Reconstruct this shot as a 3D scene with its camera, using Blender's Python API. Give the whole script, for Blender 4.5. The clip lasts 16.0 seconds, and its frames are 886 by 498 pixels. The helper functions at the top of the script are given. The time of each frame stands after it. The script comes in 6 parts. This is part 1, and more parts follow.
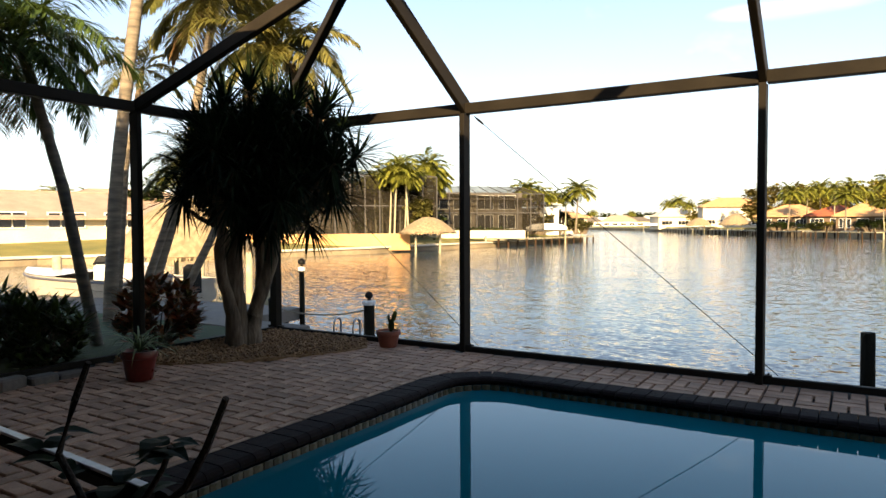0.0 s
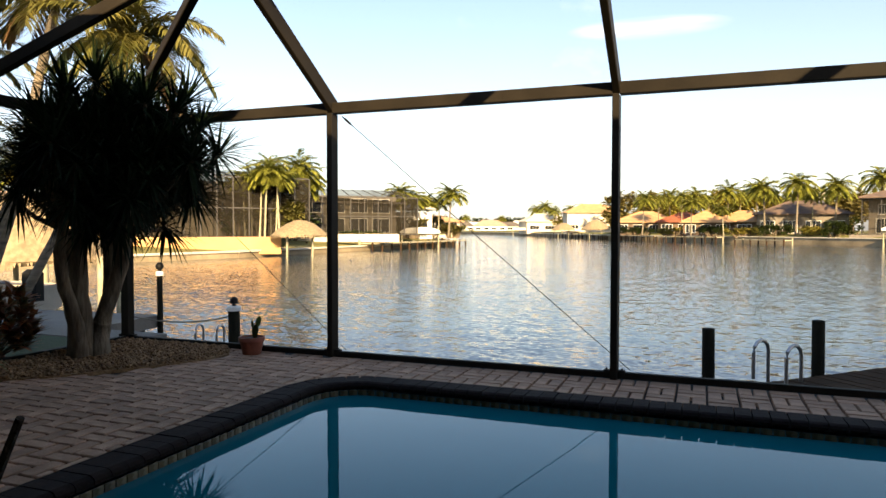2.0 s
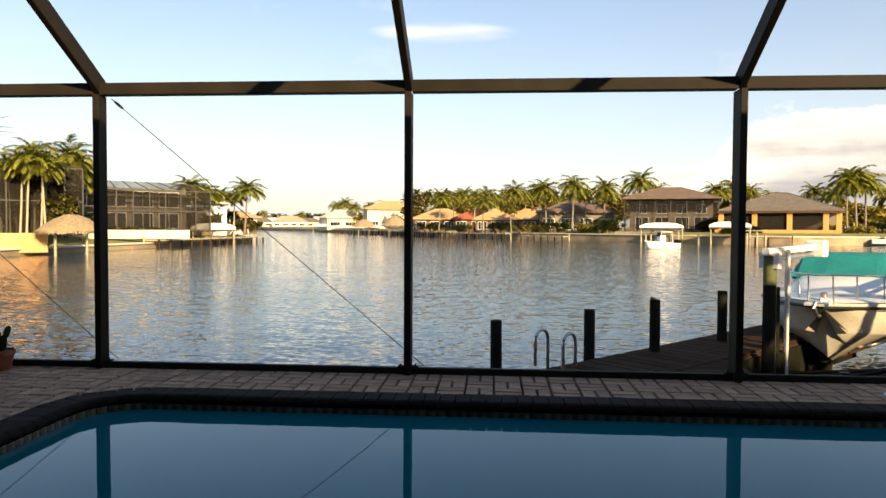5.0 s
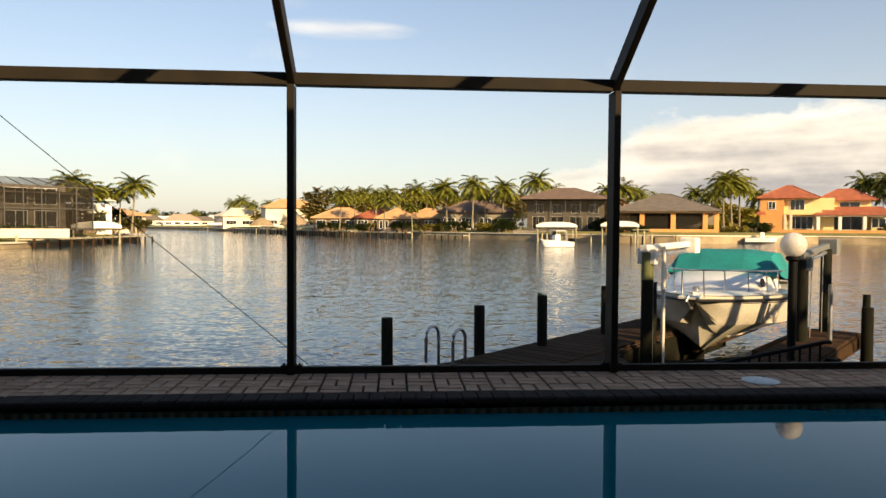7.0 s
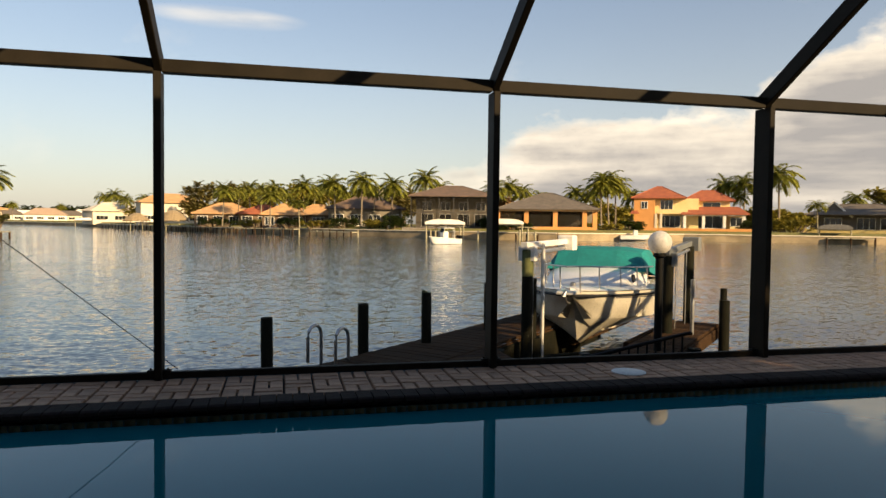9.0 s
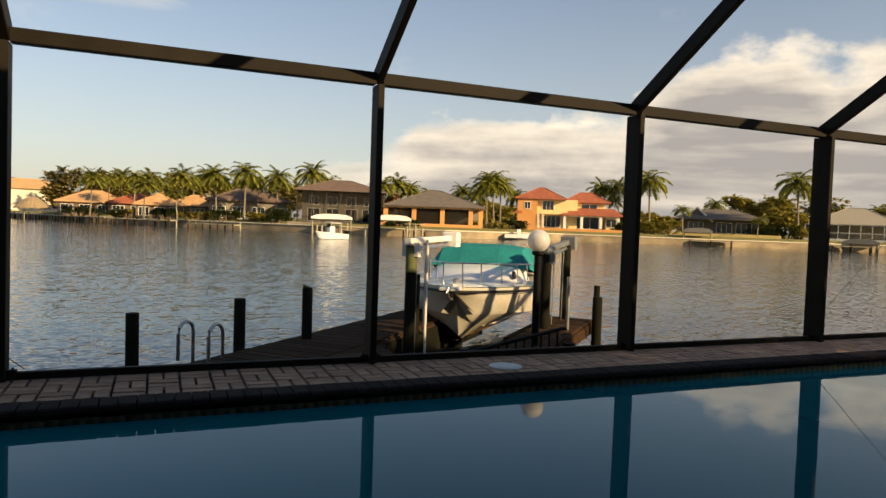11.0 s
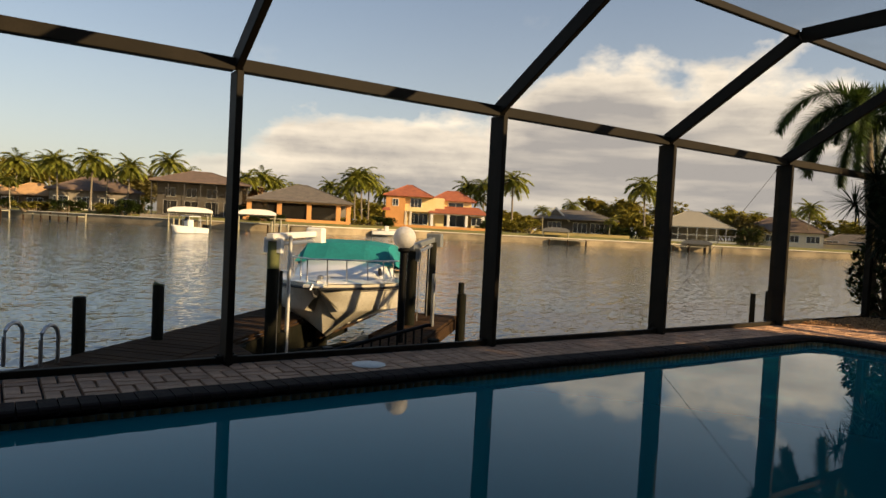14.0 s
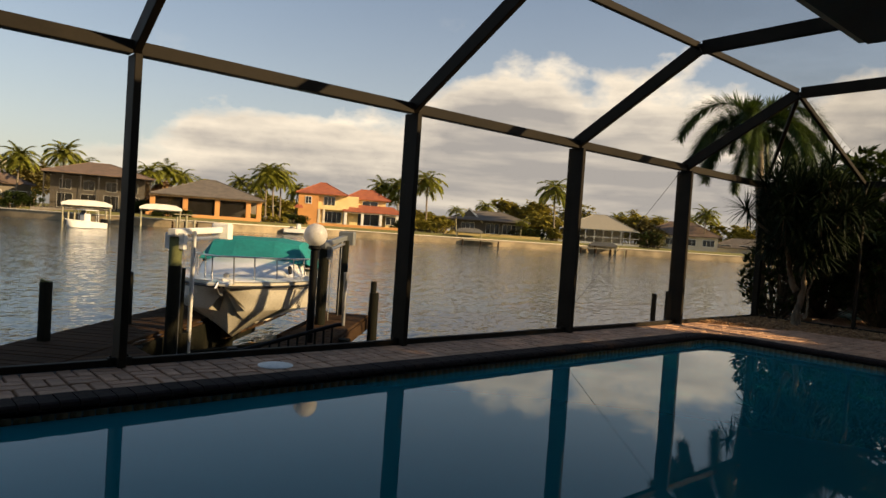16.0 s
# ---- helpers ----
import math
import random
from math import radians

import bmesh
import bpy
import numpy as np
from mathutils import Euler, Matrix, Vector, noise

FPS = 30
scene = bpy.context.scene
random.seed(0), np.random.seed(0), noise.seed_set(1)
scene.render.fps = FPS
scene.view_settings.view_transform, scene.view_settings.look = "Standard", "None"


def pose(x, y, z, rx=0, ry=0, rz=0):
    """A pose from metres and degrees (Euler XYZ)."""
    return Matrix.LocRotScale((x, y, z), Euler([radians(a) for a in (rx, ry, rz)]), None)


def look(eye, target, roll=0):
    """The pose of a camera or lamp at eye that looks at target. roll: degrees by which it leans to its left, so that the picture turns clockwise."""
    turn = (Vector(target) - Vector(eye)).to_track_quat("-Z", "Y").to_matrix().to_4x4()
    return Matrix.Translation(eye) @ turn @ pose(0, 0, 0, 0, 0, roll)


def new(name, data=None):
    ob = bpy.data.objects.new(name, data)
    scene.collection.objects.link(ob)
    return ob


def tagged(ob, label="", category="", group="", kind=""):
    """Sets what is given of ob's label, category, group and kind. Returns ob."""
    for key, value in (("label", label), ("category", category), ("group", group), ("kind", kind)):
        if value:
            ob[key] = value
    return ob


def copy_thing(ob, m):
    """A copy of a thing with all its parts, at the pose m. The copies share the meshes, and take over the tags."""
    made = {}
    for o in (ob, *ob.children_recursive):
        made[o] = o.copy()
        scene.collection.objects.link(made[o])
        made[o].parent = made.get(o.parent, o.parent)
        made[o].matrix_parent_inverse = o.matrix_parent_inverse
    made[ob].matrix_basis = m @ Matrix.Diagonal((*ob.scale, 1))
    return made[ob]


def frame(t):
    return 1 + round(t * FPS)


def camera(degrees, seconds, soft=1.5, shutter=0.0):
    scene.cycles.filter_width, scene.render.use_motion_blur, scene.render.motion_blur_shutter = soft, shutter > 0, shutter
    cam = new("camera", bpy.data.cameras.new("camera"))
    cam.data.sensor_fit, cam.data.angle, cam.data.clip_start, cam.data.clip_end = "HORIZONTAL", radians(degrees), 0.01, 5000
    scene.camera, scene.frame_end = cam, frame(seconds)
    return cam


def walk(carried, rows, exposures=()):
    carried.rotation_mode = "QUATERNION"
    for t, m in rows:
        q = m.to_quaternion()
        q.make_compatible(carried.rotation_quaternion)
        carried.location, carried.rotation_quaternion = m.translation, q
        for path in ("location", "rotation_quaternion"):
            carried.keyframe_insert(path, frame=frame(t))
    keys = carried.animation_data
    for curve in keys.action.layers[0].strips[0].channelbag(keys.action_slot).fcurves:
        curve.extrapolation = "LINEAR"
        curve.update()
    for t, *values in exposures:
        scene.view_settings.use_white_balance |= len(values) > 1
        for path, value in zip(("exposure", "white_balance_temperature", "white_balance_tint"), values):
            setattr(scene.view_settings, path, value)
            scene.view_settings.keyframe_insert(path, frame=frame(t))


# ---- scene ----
cam = camera(66.4, 16.0)
PATH = [
    (0, (0.659, -5.972, 1.279), (-0.385, -4.268, 1.21), -0.2),
    (0.5, (0.662, -5.951, 1.279), (-0.303, -4.201, 1.213), -0.3),
    (1, (0.67, -5.93, 1.276), (-0.211, -4.136, 1.212), -0.2),
    (1.5, (0.677, -5.912, 1.276), (-0.12, -4.079, 1.213), 0.0),
    (2, (0.682, -5.886, 1.264), (-0.031, -4.019, 1.206), 0.1),
    (2.5, (0.69, -5.873, 1.264), (0.069, -3.972, 1.206), 0.1),
    (3, (0.691, -5.845, 1.268), (0.171, -3.915, 1.208), 0.1),
    (3.5, (0.692, -5.808, 1.269), (0.277, -3.852, 1.207), 0.3),
    (4, (0.697, -5.796, 1.258), (0.367, -3.825, 1.198), 0.3),
    (4.5, (0.709, -5.773, 1.265), (0.464, -3.789, 1.201), 0.1),
    (5, (0.715, -5.757, 1.268), (0.57, -3.764, 1.201), 0.3),
    (7.5, (0.886, -5.723, 1.243), (1.1, -3.736, 1.174), 0.4),
    (8, (0.903, -5.71, 1.243), (1.198, -3.733, 1.174), 0.5),
    (8.5, (0.922, -5.699, 1.251), (1.3, -3.736, 1.177), 0.6),
    (9, (0.934, -5.689, 1.251), (1.399, -3.745, 1.177), 0.7),
    (9.5, (0.963, -5.685, 1.253), (1.513, -3.763, 1.176), 1.0),
    (12, (1.008, -5.631, 1.231), (1.913, -3.849, 1.158), 2.6),
    (12.5, (1.018, -5.627, 1.232), (1.978, -3.874, 1.16), 2.8),
    (13, (1.04, -5.615, 1.233), (2.057, -3.895, 1.161), 2.9),
    (13.5, (1.047, -5.606, 1.233), (2.117, -3.918, 1.162), 2.9),
    (14, (1.065, -5.594, 1.237), (2.186, -3.939, 1.167), 3.0),
    (14.5, (1.077, -5.589, 1.236), (2.248, -3.969, 1.169), 3.2),
    (15, (1.09, -5.572, 1.238), (2.314, -3.991, 1.172), 3.5),
    (15.5, (1.109, -5.561, 1.235), (2.381, -4.019, 1.174), 3.7),
    (16, (1.125, -5.544, 1.223), (2.446, -4.044, 1.167), 3.9),
]
walk(cam, [(t, look(eye, target, roll)) for t, eye, target, roll in PATH],
     exposures=((0, 1.80, 6600, 10), (5, 1.38, 6700, 10), (9, 0.90, 6850, 10), (13, 0.76, 6900, 10), (16, 0.72, 6950, 10)))

# ---- world, sun ----
SUN_AZ, SUN_EL = 150.0, 22.5            # degrees, azimuth clockwise from +y
world = bpy.data.worlds.new("sky")
scene.world = world
world.use_nodes = True
wn, wl = world.node_tree.nodes, world.node_tree.links
wn.clear()
w_out = wn.new("ShaderNodeOutputWorld")
w_bg = wn.new("ShaderNodeBackground")
w_bg.inputs["Strength"].default_value = 0.085
w_sky = wn.new("ShaderNodeTexSky")
w_sky.sky_type = "NISHITA"
w_sky.sun_disc = False
w_sky.sun_elevation = radians(SUN_EL)
w_sky.sun_rotation = radians(SUN_AZ)
w_sky.air_density, w_sky.dust_density, w_sky.ozone_density = 1.0, 1.1, 1.8
w_tc = wn.new("ShaderNodeTexCoord")
w_sep = wn.new("ShaderNodeSeparateXYZ")
wl.new(w_tc.outputs["Generated"], w_sep.inputs[0])
w_map = wn.new("ShaderNodeMapping")
w_map.inputs["Scale"].default_value = (3.6, 3.6, 6.0)
wl.new(w_tc.outputs["Generated"], w_map.inputs["Vector"])
w_n = wn.new("ShaderNodeTexNoise")
w_n.inputs["Scale"].default_value, w_n.inputs["Detail"].default_value = 1.6, 9.0
w_n.inputs["Roughness"].default_value = 0.58
wl.new(w_map.outputs[0], w_n.inputs["Vector"])


def w_math(op, a, b, clamp=False):
    n = wn.new("ShaderNodeMath")
    n.operation, n.use_clamp = op, clamp
    for i, v in enumerate((a, b)):
        if isinstance(v, (int, float)):
            n.inputs[i].default_value = v
        else:
            wl.new(v, n.inputs[i])
    return n.outputs[0]


# bearing (degrees clockwise from +y) and height (degrees) of a direction in the sky
w_az = w_math("MULTIPLY", w_math("ARCTAN2", w_sep.outputs[0], w_sep.outputs[1]), 57.2958)
w_el = w_math("MULTIPLY", w_math("ARCSINE", w_sep.outputs[2], 0), 57.2958)


def w_hump(centre, half, height):
    """A rounded rise of the cloud bank about one bearing."""
    k = w_math("SUBTRACT", 1.0, w_math("POWER", w_math("DIVIDE", w_math("ABSOLUTE", w_math("SUBTRACT", w_az, centre), 0), half), 2.0), True)
    return w_math("MULTIPLY", k, height)


# cumulus bank to the east: its top rises from the horizon, with two towers
w_top = w_math("MULTIPLY", w_math("MULTIPLY", w_math("SUBTRACT", w_az, 2.0), 0.055, True), 9.0)
for centre, half, height in ((45.0, 7.5, 5.6), (57.0, 9.0, 4.8), (73.0, 10.0, 3.0), (100.0, 30.0, 6.0)):
    w_top = w_math("ADD", w_top, w_hump(centre, half, height))
w_puff = w_math("MULTIPLY", w_math("SUBTRACT", w_n.outputs["Fac"], 0.5), 14.0)
w_deep = w_math("ADD", w_math("SUBTRACT", w_top, w_el), w_puff)
w_bank = w_math("MULTIPLY", w_math("ADD", w_deep, 0.2), 0.55, True)
w_bank = w_math("MULTIPLY", w_bank, w_math("MULTIPLY", w_math("SUBTRACT", w_az, 4.0), 0.06, True))
w_map2 = wn.new("ShaderNodeMapping")
w_map2.inputs["Scale"].default_value = (3.0, 3.0, 22.0)
wl.new(w_tc.outputs["Generated"], w_map2.inputs["Vector"])
w_n2 = wn.new("ShaderNodeTexNoise")
w_n2.inputs["Scale"].default_value, w_n2.inputs["Detail"].default_value = 1.7, 6.0
wl.new(w_map2.outputs[0], w_n2.inputs["Vector"])
# one long thin wisp high to the north, faint scraps elsewhere
w_lane = w_math("SUBTRACT", 1.0, w_math("ADD", w_math("POWER", w_math("DIVIDE", w_math("ABSOLUTE", w_math("ADD", w_az, 4.2), 0), 6.5), 2.0),
                                        w_math("POWER", w_math("DIVIDE", w_math("ABSOLUTE", w_math("SUBTRACT", w_el, 15.8), 0), 0.9), 2.0)), True)
w_thin = w_math("ADD", w_math("MULTIPLY", w_lane, w_math("MULTIPLY", w_math("SUBTRACT", w_n2.outputs["Fac"], 0.3), 2.2, True)), w_math("MULTIPLY", w_math("SUBTRACT", w_n.outputs["Fac"], 0.64), 1.6, True))
w_cloud = w_math("MAXIMUM", w_bank, w_math("MULTIPLY", w_thin, 0.72, True))
# lit crests over greyer, level-streaked cloud
w_lit = w_math("ADD", w_math("MULTIPLY", w_math("SUBTRACT", 1.0, w_math("MULTIPLY", w_deep, 0.17, True)), 0.62), w_math("MULTIPLY", w_math("SUBTRACT", w_n2.outputs["Fac"], 0.36), 1.25))
w_ramp = wn.new("ShaderNodeValToRGB")
w_ramp.color_ramp.elements[0].position, w_ramp.color_ramp.elements[0].color = 0.10, (3.1, 2.95, 2.85, 1)
w_ramp.color_ramp.elements[1].position, w_ramp.color_ramp.elements[1].color = 0.92, (8.6, 7.6, 6.2, 1)
wl.new(w_lit, w_ramp.inputs[0])
w_mix = wn.new("ShaderNodeMix")
w_mix.data_type = "RGBA"
wl.new(w_cloud, w_mix.inputs["Factor"])
# pale haze towards the horizon
w_hz = w_math("MULTIPLY", w_math("POWER", w_math("SUBTRACT", 1.0, w_math("ABSOLUTE", w_sep.outputs[2], 0), True), 4.0), 0.72, True)
w_haze = wn.new("ShaderNodeMix")
w_haze.data_type = "RGBA"
w_haze.inputs["B"].default_value = (4.9, 4.5, 4.0, 1)
wl.new(w_hz, w_haze.inputs["Factor"])
wl.new(w_sky.outputs[0], w_haze.inputs["A"])
wl.new(w_haze.outputs["Result"], w_mix.inputs["A"])
wl.new(w_ramp.outputs[0], w_mix.inputs["B"])
wl.new(w_mix.outputs["Result"], w_bg.inputs["Color"])
wl.new(w_bg.outputs[0], w_out.inputs[0])

sun = new("sun", bpy.data.lights.new("sun", "SUN"))
sun.data.energy, sun.data.angle, sun.data.color = 5.0, radians(0.6), (1.0, 0.74, 0.42)
a, e = radians(SUN_AZ), radians(SUN_EL)
SUN_DIR = Vector((math.sin(a) * math.cos(e), math.cos(a) * math.cos(e), math.sin(e)))
sun.matrix_world = look(SUN_DIR * 50, (0, 0, 0))

# ---- materials ----
MATS = {}


def mat(name, col, col2=None, rough=0.6, metal=0.0, scale=4.0, bump=0.15, bscale=40.0, rnd=0.0, island=0.0, coat=0.0,
        translucent=0.0, stretch=(1, 1, 1), spec=0.5):
    """A surface with two scales of variation: stains of one size and a fine grain with relief."""
    if name in MATS:
        return MATS[name]
    m = bpy.data.materials.new(name)
    m.use_nodes = True
    n, l = m.node_tree.nodes, m.node_tree.links
    p = n["Principled BSDF"]
    col2 = col2 or tuple(c * 0.72 for c in col)
    tc = n.new("ShaderNodeTexCoord")
    mp = n.new("ShaderNodeMapping")
    mp.inputs["Scale"].default_value = stretch
    l.new(tc.outputs["Object"], mp.inputs["Vector"])
    n1 = n.new("ShaderNodeTexNoise")
    n1.inputs["Scale"].default_value, n1.inputs["Detail"].default_value = scale, 5.0
    n2 = n.new("ShaderNodeTexNoise")
    n2.inputs["Scale"].default_value, n2.inputs["Detail"].default_value = bscale, 4.0
    l.new(mp.outputs[0], n1.inputs["Vector"])
    l.new(mp.outputs[0], n2.inputs["Vector"])
    r = n.new("ShaderNodeValToRGB")
    r.color_ramp.elements[0].position, r.color_ramp.elements[1].position = 0.32, 0.68
    r.color_ramp.elements[0].color, r.color_ramp.elements[1].color = (*col2, 1), (*col, 1)
    l.new(n1.outputs["Fac"], r.inputs[0])
    hsv = n.new("ShaderNodeHueSaturation")
    l.new(r.outputs[0], hsv.inputs["Color"])
    val = n.new("ShaderNodeMath")
    val.operation = "MULTIPLY_ADD"
    l.new(n2.outputs["Fac"], val.inputs[0])
    val.inputs[1].default_value, val.inputs[2].default_value = 0.5, 0.75
    last = val.outputs[0]
    for amount, node, sock in ((rnd, "ShaderNodeObjectInfo", "Random"), (island, "ShaderNodeNewGeometry", "Random Per Island")):
        if amount:
            src = n.new(node)
            k = n.new("ShaderNodeMath")
            k.operation = "MULTIPLY_ADD"
            l.new(src.outputs[sock], k.inputs[0])
            k.inputs[1].default_value, k.inputs[2].default_value = amount, 1 - amount / 2
            q = n.new("ShaderNodeMath")
            q.operation = "MULTIPLY"
            l.new(last, q.inputs[0])
            l.new(k.outputs[0], q.inputs[1])
            last = q.outputs[0]
    l.new(last, hsv.inputs["Value"])
    l.new(hsv.outputs[0], p.inputs["Base Color"])
    p.inputs["Metallic"].default_value = metal
    p.inputs["Specular IOR Level"].default_value = spec
    p.inputs["Coat Weight"].default_value = coat
    rr = n.new("ShaderNodeMath")
    rr.operation = "MULTIPLY_ADD"
    l.new(n1.outputs["Fac"], rr.inputs[0])
    rr.inputs[1].default_value, rr.inputs[2].default_value = 0.25, max(0.0, rough - 0.12)
    l.new(rr.outputs[0], p.inputs["Roughness"])
    if bump:
        b = n.new("ShaderNodeBump")
        b.inputs["Strength"].default_value, b.inputs["Distance"].default_value = bump, 0.02
        l.new(n2.outputs["Fac"], b.inputs["Height"])
        l.new(b.outputs[0], p.inputs["Normal"])
    if translucent:
        t = n.new("ShaderNodeBsdfTranslucent")
        l.new(hsv.outputs[0], t.inputs["Color"])
        mx = n.new("ShaderNodeMixShader")
        mx.inputs[0].default_value = translucent
        l.new(p.outputs[0], mx.inputs[1])
        l.new(t.outputs[0], mx.inputs[2])
        l.new(mx.outputs[0], n["Material Output"].inputs[0])
    MATS[name] = m
    return m


def water_mat(name, col, rough, layers, spec=0.5, streak=False, tint=(1, 1, 1)):
    """Opaque deep water: ripples from noise layers (scale x, scale y, slope)."""
    m = bpy.data.materials.new(name)
    m.use_nodes = True
    n, l = m.node_tree.nodes, m.node_tree.links
    p = n["Principled BSDF"]
    p.inputs["Base Color"].default_value = (*col, 1)
    p.inputs["Roughness"].default_value, p.inputs["IOR"].default_value = rough, 1.333
    p.inputs["Specular IOR Level"].default_value, p.inputs["Specular Tint"].default_value = spec, (*tint, 1)
    g = n.new("ShaderNodeNewGeometry")
    last = None
    for sx, sy, slope in layers:
        mp = n.new("ShaderNodeMapping")
        mp.inputs["Scale"].default_value = (sx, sy, 1)
        mp.inputs["Rotation"].default_value = (0, 0, 0.25 * (sx - 0.5))
        l.new(g.outputs["Position"], mp.inputs["Vector"])
        t = n.new("ShaderNodeTexNoise")
        t.inputs["Scale"].default_value, t.inputs["Detail"].default_value = 1.0, 2.5
        t.inputs["Distortion"].default_value = 0.4
        l.new(mp.outputs[0], t.inputs["Vector"])
        k = n.new("ShaderNodeVectorMath")
        k.operation = "MULTIPLY_ADD"
        l.new(t.outputs["Color"], k.inputs[0])
        k.inputs[1].default_value, k.inputs[2].default_value = (slope * 0.8, slope, 0), (-slope * 0.4, -slope / 2, 0)
        if last:
            q = n.new("ShaderNodeVectorMath")
            l.new(last, q.inputs[0])
            l.new(k.outputs[0], q.inputs[1])
            last = q.outputs[0]
        else:
            last = k.outputs[0]
    up = n.new("ShaderNodeVectorMath")
    up.inputs[1].default_value = (0, 0, 1)
    l.new(last, up.inputs[0])
    nm = n.new("ShaderNodeVectorMath")
    nm.operation = "NORMALIZE"
    l.new(up.outputs[0], nm.inputs[0])
    l.new(nm.outputs[0], p.inputs["Normal"])
    if streak:
        # wind lanes: smoother and rougher patches drawn out along the canal
        mp = n.new("ShaderNodeMapping")
        mp.inputs["Scale"].default_value = (0.035, 0.16, 1)
        l.new(g.outputs["Position"], mp.inputs["Vector"])
        t = n.new("ShaderNodeTexNoise")
        t.inputs["Scale"].default_value, t.inputs["Detail"].default_value = 1.0, 5.0
        l.new(mp.outputs[0], t.inputs["Vector"])
        k = n.new("ShaderNodeMapRange")
        k.inputs[1].default_value, k.inputs[2].default_value, k.inputs[3].default_value, k.inputs[4].default_value = 0.35, 0.65, rough * 0.75, rough * 1.4
        l.new(t.outputs["Fac"], k.inputs[0])
        l.new(k.outputs[0], p.inputs["Roughness"])
    return m


def screen_mat(name, cover):
    """Insect screen, much finer than the eye sees: dark thread that covers part of the opening."""
    m = bpy.data.materials.new(name)
    m.use_nodes = True
    n, l = m.node_tree.nodes, m.node_tree.links
    d = n["Principled BSDF"]
    d.inputs["Base Color"].default_value = (0.020, 0.017, 0.012, 1)
    d.inputs["Specular IOR Level"].default_value = 0.1
    d.inputs["Roughness"].default_value = 0.7
    t = n.new("ShaderNodeBsdfTransparent")
    tc = n.new("ShaderNodeTexCoord")
    ns = n.new("ShaderNodeTexNoise")
    ns.inputs["Scale"].default_value = 0.9
    l.new(tc.outputs["Object"], ns.inputs["Vector"])
    k = n.new("ShaderNodeMath")
    k.operation = "MULTIPLY_ADD"
    k.inputs[1].default_value, k.inputs[2].default_value = cover * 0.8, cover * 0.6
    l.new(ns.outputs["Fac"], k.inputs[0])
    mx = n.new("ShaderNodeMixShader")
    l.new(k.outputs[0], mx.inputs[0])
    l.new(t.outputs[0], mx.inputs[1])
    l.new(d.outputs[0], mx.inputs[2])
    l.new(mx.outputs[0], n["Material Output"].inputs[0])
    return m


BRONZE = mat("bronze_aluminium", (0.028, 0.023, 0.0165), (0.018, 0.015, 0.011), rough=0.55, spec=0.06, scale=3, bump=0.03, bscale=90)
PAVER = mat("clay_paver", (0.52, 0.315, 0.195), (0.33, 0.185, 0.108), spec=0.25, rough=0.75, scale=7, bump=0.35, bscale=90, rnd=0.35, island=0.35)
COPING = mat("dark_coping_brick", (0.030, 0.019, 0.015), (0.012, 0.008, 0.007), spec=0.12, rough=0.85, scale=8, bump=0.3, bscale=80, rnd=0.3)
JOINT = mat("dark_joint_sand", (0.014, 0.011, 0.008), rough=0.95, scale=20, bump=0.4, bscale=150)
CONCRETE = mat("old_concrete", (0.20, 0.175, 0.14), (0.13, 0.11, 0.09), rough=0.85, scale=1.2, bump=0.3, bscale=30)
# golden evening light is part of this concrete's colour
SEAWALL = mat("sunlit_seawall_concrete", (0.40, 0.31, 0.19), (0.16, 0.125, 0.075), rough=0.9, scale=0.35, bump=0.4, bscale=6)
TILE = mat("waterline_tile", (0.15, 0.115, 0.055), (0.055, 0.048, 0.03), rough=0.25, scale=9, bump=0.05, rnd=0.5)
PLASTER = mat("pool_plaster", (0.30, 0.55, 0.62), rough=0.6, scale=1.5, bump=0.1)
POOL_WATER = water_mat("pool_water", (0.003, 0.148, 0.180), 0.012, [(0.7, 0.9, 0.008), (3, 3, 0.004)], tint=(0.15, 0.80, 1.0))
CANAL = water_mat("canal_water", (0.016, 0.040, 0.062), 0.06, [(0.6, 1.5, 0.07), (2.8, 6.0, 0.30), (8.0, 16.0, 0.44)], streak=True)
# one lawn in two colours: golden as if sunlit, dark green as if shaded
GRASS_SUNLIT = mat("lawn", (0.22, 0.185, 0.040), (0.12, 0.12, 0.026), rough=0.95, scale=0.6, bump=0.5, bscale=25)
GRASS_SHADED = mat("shaded_lawn", (0.045, 0.075, 0.018), (0.028, 0.048, 0.012), rough=0.95, scale=0.8, bump=0.5, bscale=25)
MULCH = mat("tan_pebble", (0.42, 0.25, 0.115), (0.22, 0.115, 0.05), rough=0.9, scale=14, bump=0.5, bscale=50, island=0.7)
# weathered red-brown boards, darkened further to stand for shade on the dock
DOCKWOOD = mat("shaded_weathered_red_decking", (0.066, 0.038, 0.020), (0.030, 0.018, 0.011), spec=0.05, rough=0.85, scale=3, bump=0.3, bscale=30, rnd=0.4, stretch=(0.6, 6, 6))
PILEWOOD = mat("tarred_piling", (0.020, 0.018, 0.011), (0.010, 0.011, 0.007), spec=0.1, rough=0.85, scale=4, bump=0.6, bscale=26, stretch=(4, 4, 0.6))
PALEWOOD = mat("sun_bleached_timber", (0.40, 0.35, 0.24), (0.26, 0.24, 0.15), rough=0.8, scale=4, bump=0.4, bscale=26)
# low sunlight on the pile tops, painted as a yellow-green colour
SUNLIT_WOOD = mat("sunlit_pile_top", (0.17, 0.18, 0.065), (0.09, 0.10, 0.035), rough=0.9, scale=9)
STEEL = mat("galvanised_steel", (0.55, 0.56, 0.57), (0.40, 0.40, 0.41), rough=0.35, metal=0.9, scale=5, bump=0.05)
WHITEALU = mat("white_aluminium", (0.78, 0.76, 0.70), (0.66, 0.63, 0.56), rough=0.45, scale=2, bump=0.04)
